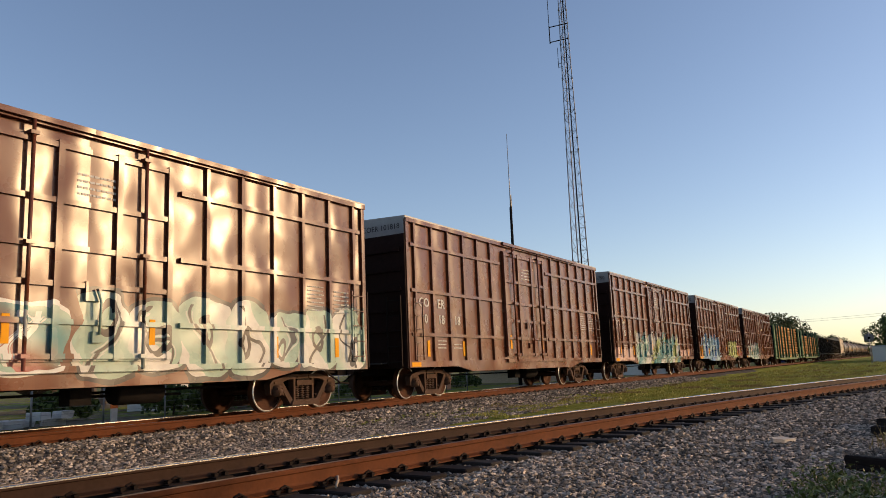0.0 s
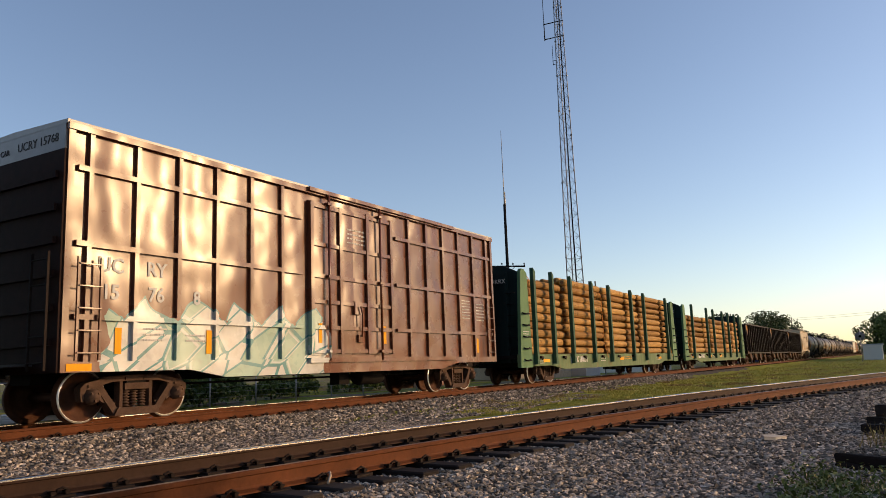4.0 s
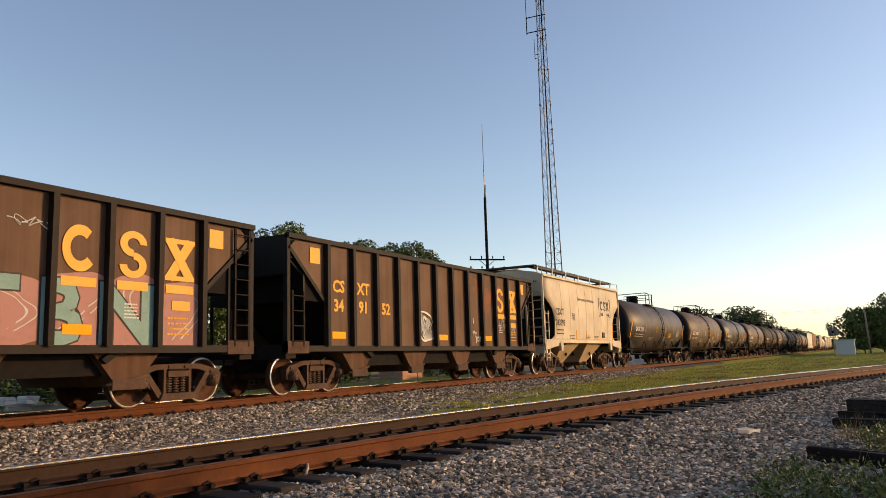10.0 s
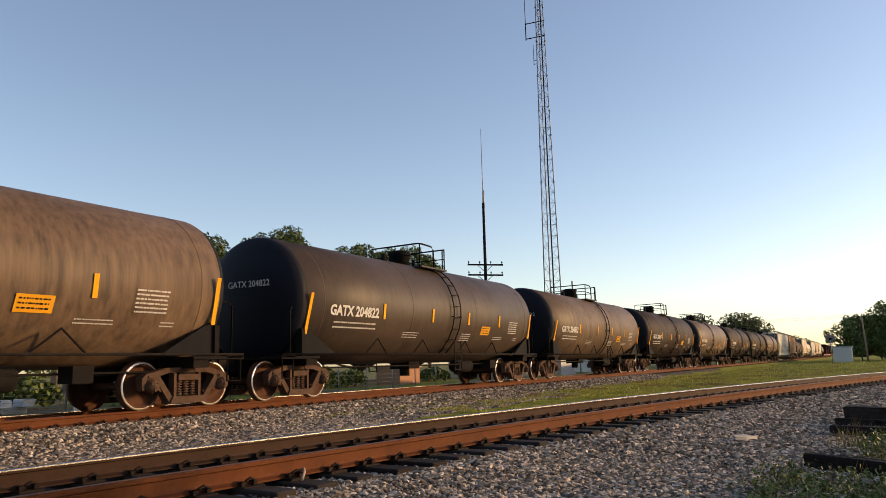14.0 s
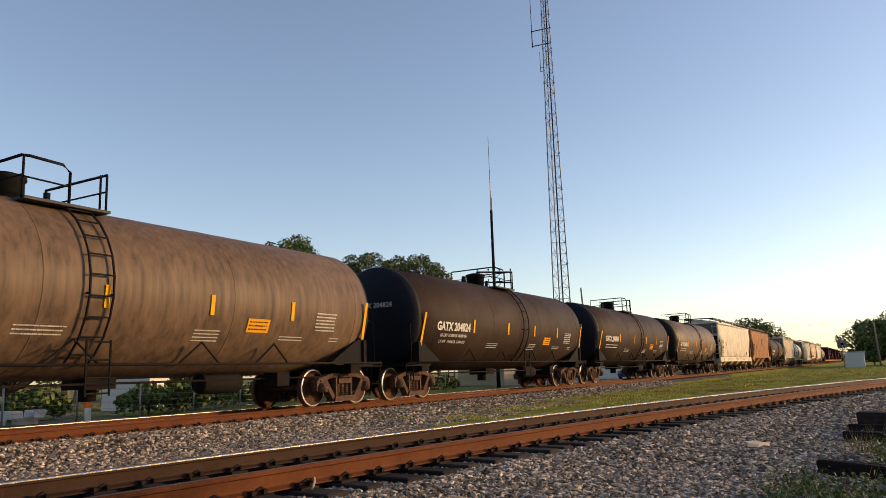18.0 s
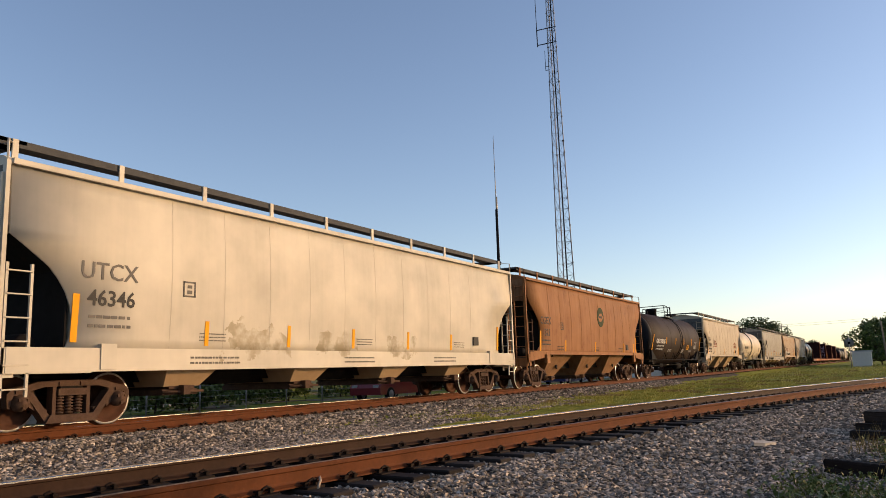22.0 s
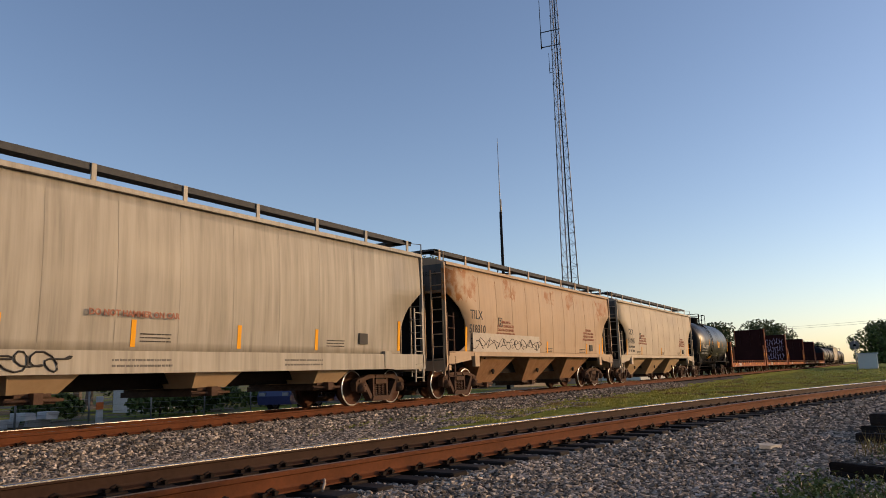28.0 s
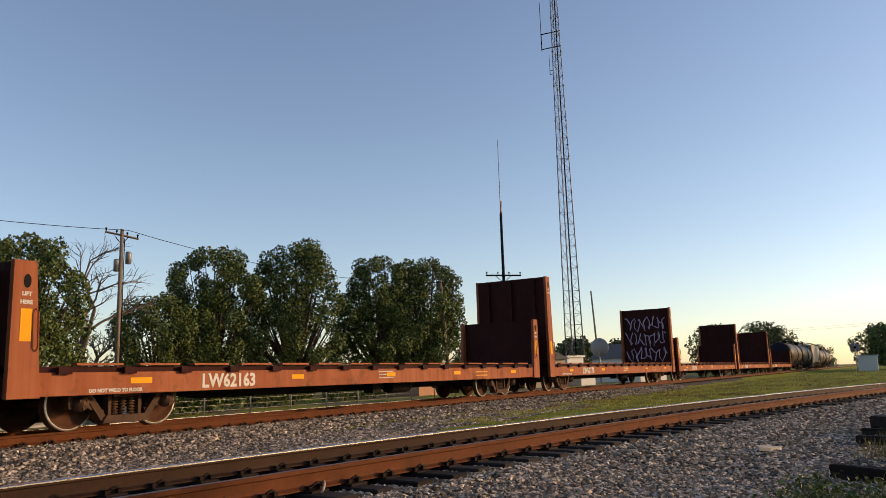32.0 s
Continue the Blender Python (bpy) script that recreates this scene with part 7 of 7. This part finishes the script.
    if squat:
        bm = tube([(gap[0], -0.92, T - 0.15), (gap[0], -0.92, T + 0.45), (gap[0] + 0.12, -0.92, T + 0.57), (last, -0.92, T + 0.58), (last, 0.92, T + 0.56), (last, 0.92, T - 0.15)], 0.027, 6)
    else:
        bm = tube([(last, -0.92, T - 0.15), (last, -0.92, T + 0.57), (last, 0.92, T + 0.55), (last, 0.92, T - 0.15)], 0.027, 6)
        bm_tube(bm, [(last - 0.13, -0.92, T - 0.15), (last - 0.13, -0.92, T + 0.54)], 0.022, 6)
        bm_tube(bm, [(gap[1], -0.92, T + 0.2), (rail_x, -0.92, T + 0.22)], 0.018, 5)
    bm_tube(bm, [(last, -0.92, T - 0.15), (last, -0.92, T + 0.57)], 0.022, 6)
    bm_tube(bm, [(last, -0.92, T + 0.25), (last, 0.92, T + 0.24)], 0.018, 5)
    part("hand_rail", bm, M_BLACK, plat)
    for s in (-1, 1):
        arc = [(s * (R + 0.09) * math.cos(math.radians(56 - k * 12.5)), zc + (R + 0.09) * math.sin(math.radians(56 - k * 12.5))) for k in range(9)]
        low = arc[-1][1]
        arc += [(s * (R + 0.09) * math.cos(math.radians(-52)), zc + (R + 0.09) * math.sin(math.radians(-52)))]
        bm = bmesh.new()
        for x in (lx, lx + 0.46):
            bm_tube(bm, [(x, yy, zz) for yy, zz in arc], 0.022, 5)
            bm_tube(bm, [(x, s * (R + 0.05), 1.45), (x, s * (R + 0.05), 0.52)], 0.02, 5)
            bm_tube(bm, [(x, s * R * 0.99, zc - 0.15), (x, s * (R + 0.09), zc - 0.15)], 0.02, 5)
        lad = part("ladder", bm, M_BLACK, car)
        rung = kept("tank_rung", lambda: tube([(0, 0, 0), (0.46, 0, 0)], 0.017, 5), M_BLACK)
        for yy, zz in arc[:9] + [(s * (R + 0.05), z) for z in (1.42, 1.12, 0.82, 0.56)]:
            part("rung", rung, M_BLACK, lad, at=(lx, yy, zz))
    bm = box(-0.3, 0.35, -0.35, 0.35, 0.62, 0.95)
    bm_lathe(bm, [(0, 0.4), (0.16, 0.4), (0.16, 0.7), (0, 0.7)], 12)
    part("outlet_valve", bm, M_UNDER, car)
    bm = lathe([(0, -0.55), (0.2, -0.55), (0.22, -0.5), (0.22, 0.5), (0.2, 0.55), (0, 0.55)], 12, "x", (2.6, -0.7, 0.66))
    bm_tube(bm, [(-C, -0.9, 0.72), (C, -0.9, 0.72)], 0.022, 5)
    bm_box(bm, 3.9, 4.3, -1.2, -0.8, 0.55, 0.85)
    part("brake_gear", bm, M_UNDER, car)

    def on(z):
        """Where the near side of the shell lies at a height, and its lean."""
        a = math.asin(max(-1, min(1, (z - zc) / R)))
        return -R * math.cos(a) - 0.012, math.degrees(a)

    if marks:
        y, lean = on(2.12)
        lettering(f"{marks} {number}", 0.36, text, car, -C + 2.0, y, 2.12, tilt=90 - lean, bold=0.012)
        y, lean = on(1.78)
        if loads:
            for k, line in enumerate(loads):
                yy, lean = on(1.86 - 0.19 * k)
                lettering(line, 0.135, text, car, -C + 2.05, yy, 1.86 - 0.19 * k, tilt=90 - lean, bold=0.002)
        else:
            bars(text, car, -C + 2.1, y, 1.78, 1.9, 2, 0.06, 0.07, tilt=-lean, seed=2)
        lettering(f"{marks} {number}", 0.22, text, car, -C - 0.54, -0.25, zc + 0.35, turn=-90)
    y, lean = on(1.6)
    for k, (x, w, r) in enumerate(((-1.9, 0.9, 3), (1.6, 0.7, 4), (C * 0.6, 0.8, 2), (C * 0.83, 0.35, 2))):
        bars(text, car, x, y, 1.6, w, r, 0.035, 0.04, tilt=-lean, seed=k + 3)
    y, lean = on(2.0)
    bars(text, car, C * 0.76, y, 2.0, 0.75, 6, 0.05, 0.03, tilt=-lean, seed=8)
    if placard and squat:
        y, lean = on(2.32)
        part("placard", box(-0.34, 0.34, -0.004, 0.004, -0.22, 0.22), M_YELLOW, car, "yellow warning placard", at=pose(1.65, y, 2.32, -lean, 0, 0))
        bars(M_BLACK, car, 1.65, y - 0.006, 2.32, 0.56, 5, 0.045, 0.03, tilt=-lean, seed=3)
        y, lean = on(1.4)
        part("placard", box(-0.42, 0.42, -0.004, 0.004, -0.2, 0.2), M_YELLOW, car, "yellow warning placard", at=pose(-0.6, y, 1.4, -lean, 0, 0))
        bars(M_BLACK, car, -0.6, y - 0.006, 1.42, 0.3, 2, 0.045, 0.03, tilt=-lean, seed=4)
    elif placard:
        y, lean = on(1.84)
        part("placard", box(-0.33, 0.33, -0.004, 0.004, -0.15, 0.15), M_YELLOW, car, "yellow warning placard", at=pose(C * 0.43, y, 1.84, -lean, 0, 0))
        bars(M_BLACK, car, C * 0.43, y - 0.006, 1.84, 0.56, 3, 0.045, 0.035, tilt=-lean, seed=3)
    if strips:
        for x, z, h in ((-C + 0.1, 2.0, 1.0), (C - 0.12, 2.1, 0.95), (-C + 3.35, 2.2, 0.42), (-C * 0.12, 2.2, 0.4), (C * 0.23, 2.2, 0.4), (C * 0.58, 2.2, 0.42)):
            z += 0.24 if squat else 0.0
            y, lean = on(z)
            part("reflector", kept(f"strip_{h}", lambda: box(-0.05, 0.05, -0.005, 0.005, -h / 2, h / 2), M_REFLECT), M_REFLECT, car, "amber reflective strip", at=pose(x, y - (0.02 if h > 0.5 else 0), z, -lean, 0, 0))
    if shine:
        y, lean = on(1.65)
        part("placard_holder", box(-0.16, 0.16, -0.01, 0.01, -0.16, 0.16), M_WHITE, car, "white diamond placard", at=pose(C - 0.55, -1.5, 1.5, 0, 45, 0))
    for ob in car.children:
        if man and ob.name.split(".")[0] in ("manway", "valve", "platform", "platform_far", "ladder"):
            ob.location.x += man
    gear(car, L, C - 0.35, C + 0.78)
    return car


LOADS = {"204824": ("LD LMT 191600 LB  86900 KG", "LT WT   71400 LB  32400 KG")}


def build_tanks():
    edges = [193.8, 210.4] + [210.4 + 16.51 * k for k in range(1, 9)]
    rows = (("3111", M_TANKBROWN, "glossy brown-black"), ("204820", M_TANKDUST, "dusty grey-brown"), ("204822", M_TANKBROWN, "glossy dark"), ("204832", M_TANKDUST, "dusty tan-streaked"), ("204817", M_TANKMAROON, "matt dark brown"),
            ("204835", M_TANKDUST, "dusty tan-streaked"), ("204824", M_TANKMAROON, "matt dark brown"), ("204843", M_TANKMAROON, "matt dark brown"), ("204836", M_TANKDUST, "dusty grey-brown"))
    for k, (number, mat, words) in enumerate(rows):
        tank_car(edges[k], edges[k + 1], f"{words} tank car with white lettering and amber strips", mat, "GATX", number, loads=LOADS.get(number, ()), man=-1.6 if number == "204835" else 0.0)


build_tanks()
covered_hopper(342.5, 362.2, "long pale grey four-bay covered hopper", M_UTCX, M_BAY, 4, "UTCX", "46346", 4.2, tall_bays=False, text=M_GREYTEXT)
hop = covered_hopper(362.2, 379.2, "rust-brown three-bay covered hopper", M_CGEX, M_BAYBROWN, 3, "CGEX", "1321", 4.15, text=M_DARKTEXT, high_notch=True, end_mat=M_BAYBROWN)
oval = [(0.85 + 0.47 * math.cos(q * math.pi / 12), 3.05 + 0.46 * math.sin(q * math.pi / 12)) for q in range(24)]
part("emblem", prism(oval, -1.545, -1.530), plain("worn_dark_green_emblem", (0.035, 0.045, 0.02), 0.7, 0.0, 0.4, 4.0), hop, "worn dark green oval emblem")
part("emblem_leaf", prism([(0.5, 3.0), (0.68, 2.82), (0.95, 2.86), (1.26, 3.06), (0.98, 3.24), (0.7, 3.2)], -1.551, -1.546), M_CGEX, hop, "bare brown leaf shape in the emblem")
bars(M_DARKTEXT, hop, 0.85, -1.553, 3.05, 0.5, 1, 0.1, 0.05, seed=4)
tank_car(379.2, 395.0, "matt dark brown tank car with white lettering", M_TANKMAROON, "GBRX", "700165", loads=("LD LMT 201600 LB  91450 KG", "LT WT   61400 LB  27850 KG"))
covered_hopper(395.0, 412.9, "tan three-bay covered hopper with red print", M_TILX, M_BAY, 3, "TILX", "519180", 4.12, red_print=True, mark_x=2.1, loads=("LD LMT 220800", "LT  WT  65200"))
tank_car(412.9, 427.5, "short cream-white tank car on a light frame", M_TANKWHITE, "UTLX", "901295", R=1.5, zc=2.38, text=M_DARKTEXT, strips=False, placard=False, sill=M_TANKWHITE)
hop = covered_hopper(427.5, 447.6, "long grey streaked covered hopper with sprayed tags", M_ACFX, M_BAY, 4, "ACFX", "68607", 4.15, tall_bays=False)
for i, (x, w) in enumerate(((-7.2, 1.2), (-5.0, 1.0), (-3.6, 1.3), (-2.2, 1.2), (-6.8, 1.0))):
    scrawl(hop, M_DARKTEXT, x, -1.575, 2.9 if i == 4 else 1.12, w, 0.6 if i == 4 else 0.32, i + 2)
M_PALEPATCH = plain("worn_white_patch", (0.42, 0.36, 0.29), 0.6, 0.0, 0.15)
lettering("DO NOT HAMMER ON CAR", 0.15, M_REDTEXT, hop, -0.3, -1.578, 1.95, bold=0.004)
hop = covered_hopper(447.6, 464.75, "rust-bled tan three-bay covered hopper", M_RUSTYTAN, M_BAYBROWN, 3, "TILX", "518310", 4.12, red_print=True, mark_x=2.05)
part("white_panel", box(-6.3, -0.9, -1.572, -1.560, 1.42, 2.03), M_PALEPATCH, hop, "patch of fresh white paint")
for i in range(4):
    scrawl(hop, M_DARKTEXT, -5.5 + i * 1.35, -1.578, 1.70, 1.3, 0.36, i + 20, 0.009)
covered_hopper(464.75, 482.4, "tan three-bay covered hopper with dusty roof", M_TILX, M_BAY, 3, "TILX", "518945", 4.12, red_print=True, mark_x=2.1, loads=("LD LMT 220700", "LT  WT  65300"))
tank_car(482.4, 495.7, "short glossy black tank car with white lettering", M_TANKBLACK, "FPAX", "151020", R=1.6, zc=2.43, shine=True, loads=("LD LMT 201400 LB  91350 KG", "LT WT   61600 LB  27950 KG"))


# ---- bulkhead flats ----
def bulkhead_flat(s0, s1, hl, hr, number, art=False):
    car, L = start_car("bulkhead_flatcar", "empty faded red flatcar with steel end bulkheads", s0, s1, "flatcars of the train")
    H, D = L / 2 - 0.55, 1.07
    deck = part("deck", box(-H, H, -1.46, 1.46, D - 0.1, D), M_BULK, car, "worn plank deck")
    for s in (-1, 1):
        part("side_sill", box(-H, H, *sorted((s * 1.4, s * 1.5)), 0.60, D - 0.1), M_FLATRED, car, "faded red side sill")
        n = 16
        for k in range(n):
            x = -H + 0.9 + (2 * H - 1.8) * k / (n - 1)
            part("stake_pocket", kept(f"pocket{s}", lambda: box(-0.12, 0.12, *sorted((s * 1.5, s * 1.58)), D - 0.13, D - 0.015), M_BULK), M_BULK, car, at=(x, 0, 0))
            if k < n - 1:
                part("rub_rail", kept(f"rub{s}", lambda: box(0.2, 1.08, *sorted((s * 1.40, s * 1.56)), D + 0.012, D + 0.05), M_FLATRED), M_FLATRED, car, at=(x, 0, 0))
        for x, w in ((-H + 2.4, 0.45), (-3.5, 0.4), (0.2, 0.4), (3.8, 0.4), (H - 2.2, 0.4)):
            part("reflector", kept(f"flat_strip{w}", lambda: box(-w / 2, w / 2, -0.004, 0.004, -0.05, 0.05), M_REFLECT), M_REFLECT, car, "amber reflective strip", at=(x, s * 1.503, 0.82))
    for e, h in ((-1, hl), (1, hr)):
        xe = e * H
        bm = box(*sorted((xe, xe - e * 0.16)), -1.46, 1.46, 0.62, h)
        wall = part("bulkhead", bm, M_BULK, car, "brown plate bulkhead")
        for s in (-1, 1):
            bm = prism([(xe + e * 0.02, 0.58), (xe - e * 0.5, 0.58), (xe - e * 0.34, h + 0.02), (xe + e * 0.02, h + 0.02)], *sorted((s * 1.46, s * 1.56)))
            part("bulkhead_edge", bm, M_FLATRED, car, "faded red bulkhead edge plate")
            if s < 0:
                hole = [(xe - e * 0.2 + 0.06 * math.cos(q * 0.5236), h - 0.30 + 0.11 * math.sin(q * 0.5236)) for q in range(12)]
                part("lifting_hole", prism(hole, -1.566, -1.558), M_BLACK, car, "dark oval lifting hole")
                lettering("LIFT", 0.085, M_WHITE, car, xe - e * 0.2, -1.563, h - 0.50, bold=0.004)
                lettering("HERE", 0.085, M_WHITE, car, xe - e * 0.2, -1.563, h - 0.63, bold=0.004)
            part("grab_rail", tube([(xe - e * 0.38, s * 1.57, 1.3), (xe - e * 0.38, s * 1.63, 1.36), (xe - e * 0.36, s * 1.63, 1.9), (xe - e * 0.36, s * 1.57, 1.96)], 0.016, 5), M_FLATRED, car)
            part("strip", box(*sorted((xe - e * 0.12, xe - e * 0.3)), *sorted((s * 1.56, s * 1.565)), 1.45, 1.95), M_REFLECT, car)
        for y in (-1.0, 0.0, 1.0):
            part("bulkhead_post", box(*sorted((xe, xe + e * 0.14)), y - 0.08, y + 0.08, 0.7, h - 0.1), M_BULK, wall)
        if art and e > 0:
            for k in range(3):
                bm = bmesh.new()
                rnd = random.Random(k + 60)
                pts = [(xe - e * 0.175, -1.2 + 2.4 * i / 40 + 0.12 * math.sin(i * 1.3), 1.7 + k * 0.95 + 0.36 * math.sin(i * 0.95 + k) + 0.14 * math.sin(i * 2.1)) for i in range(41)]
                part("sprayed_scrawl", bm_tube(bm, pts, 0.03, 4), M_LILAC, wall)
    lettering(number, 0.36, M_WHITE, car, -H + 4.5, -1.505, 0.77, bold=0.012)
    lettering("DO NOT WELD TO FLOOR", 0.085, M_WHITE, car, -H + 1.9, -1.505, 0.66, bold=0.004)
    bars(M_YELLOW, car, H - 4.6, -1.503, 0.78, 0.8, 2, 0.06, 0.05, seed=4)
    bars(M_WHITE, car, 0.0, -1.503, 0.82, 0.7, 3, 0.04, 0.04, seed=5)
    underframe(car, 2 * H, True, 0.95)
    bm = prism([(-H + 4.2, 0.58), (H - 4.2, 0.58), (H - 5.2, 0.42), (-H + 5.2, 0.42)], -0.4, 0.4)
    part("fish_belly", bm, M_UNDER, car)
    gear(car, L, L / 2 - 2.95, H)
    return car


M_LILAC = plain("lilac_spray_paint", (0.45, 0.36, 0.5), 0.6)
bulkhead_flat(495.7, 516.9, 2.68, 2.72, "LW62163")
bulkhead_flat(516.9, 538.0, 4.5, 4.5, "LW62170", True)
bulkhead_flat(538.0, 560.0, 2.68, 2.7, "LW62158")
bulkhead_flat(560.0, 581.5, 4.5, 4.5, "LW62166")
bulkhead_flat(581.5, 603.0, 2.68, 2.7, "LW62181")
for i, (s0, s1) in enumerate(((603.0, 619.5), (619.5, 636.0))):
    tank_car(s0, s1, "dark tank car far down the train", M_TANKBROWN, "", "", strips=False, placard=False)
covered_hopper(636.0, 653.4, "tan three-bay covered hopper far down the train", M_TILX, M_BAY, 3, "TILX", "518777", 4.12)
for i, (s0, s1) in enumerate(((653.4, 669.9), (669.9, 686.4))):
    tank_car(s0, s1, "dark tank car far down the train", M_TANKBROWN, "", "", strips=False, placard=False)


# ---- two cars that drive along the road behind ----
ROAD_CARS = []


def road_car(x, label, paint):
    c = thing("car", label, "car", (x, 21.0, -0.485), "cars on the road")
    body = [(-2.2, 0.3), (-2.25, 0.62), (-2.1, 0.86), (-1.2, 0.95), (1.55, 0.98), (2.15, 0.9), (2.25, 0.6), (2.2, 0.3)]
    part("body", prism(body, -0.86, 0.86), paint, c)
    cab = [(-1.15, 0.94), (-0.45, 1.40), (0.75, 1.44), (1.7, 0.98)]
    cabin = part("cabin", prism(cab, -0.72, 0.72), M_PANE, c, "dark glazed cabin")
    part("roof", prism([(-0.5, 1.38), (-0.42, 1.45), (0.78, 1.48), (0.95, 1.38)], -0.7, 0.7), paint, cabin)
    for wx in (-1.38, 1.36):
        for s in (-1, 1):
            wheel = part("wheel", kept("car_tyre", lambda: lathe([(0.0, -0.1), (0.2, -0.1), (0.31, -0.09), (0.32, 0.0), (0.31, 0.09), (0.2, 0.1), (0.0, 0.1)], 16, "y"), M_BLACK), M_BLACK, c, at=(wx, s * 0.8, 0.32))
            part("rim", kept("car_rim", lambda: lathe([(0.0, -0.11), (0.19, -0.105), (0.19, 0.105), (0.0, 0.11)], 12, "y"), M_GALV), M_GALV, wheel)
    for s in (-1, 1):
        part("headlight", box(-2.24, -2.1, s * 0.6 - 0.15, s * 0.6 + 0.15, 0.62, 0.76), M_GALV, c)
        part("tail_light", box(2.12, 2.24, s * 0.6 - 0.15, s * 0.6 + 0.15, 0.66, 0.82), plain("red_lens", (0.4, 0.02, 0.015), 0.3) if s < 0 else bpy.data.materials["red_lens"], c)
    ROAD_CARS.append(c)


road_car(18.9 + 5.0 * 24.5, "dark red saloon car on the road behind the railway", plain("dark_red_car_paint", (0.17, 0.012, 0.012), 0.3, 0.0, 0.1))
road_car(27.5 + 5.0 * 27.5, "dark blue saloon car on the road behind the railway", plain("dark_blue_car_paint", (0.03, 0.035, 0.10), 0.3, 0.0, 0.1))


# ---- what moves ----
def motions():
    for ob in TRAIN:
        x, y, z = ob.matrix_basis.translation
        walk(ob, [(0.0, pose(x, y, z)), (32.0, pose(x - SPEED * 32.0, y, z))])
    for ob in ROAD_CARS:
        x, y, z = ob.matrix_basis.translation
        walk(ob, [(0.0, pose(x, y, z)), (32.0, pose(x - 5.0 * 32.0, y, z))])
    # wheels roll: one set of keys for the leading and one for the trailing axles
    turn = -SPEED / 0.457 / FPS
    for k in (-1, 1):
        sets = [w for w, e in WHEELSETS if e == k]
        rows = [(i / FPS, Matrix.Translation((k * 0.889, 0, 0.457)) @ Matrix.Rotation(turn * i, 4, "Y")) for i in range(int(32.0 * FPS) + 1)]
        walk(sets[0], rows)
        keys = sets[0].animation_data
        for w in sets[1:]:
            w.rotation_mode = "QUATERNION"
            w.animation_data_create()
            w.animation_data.action = keys.action
            w.animation_data.action_slot = keys.action_slot


motions()
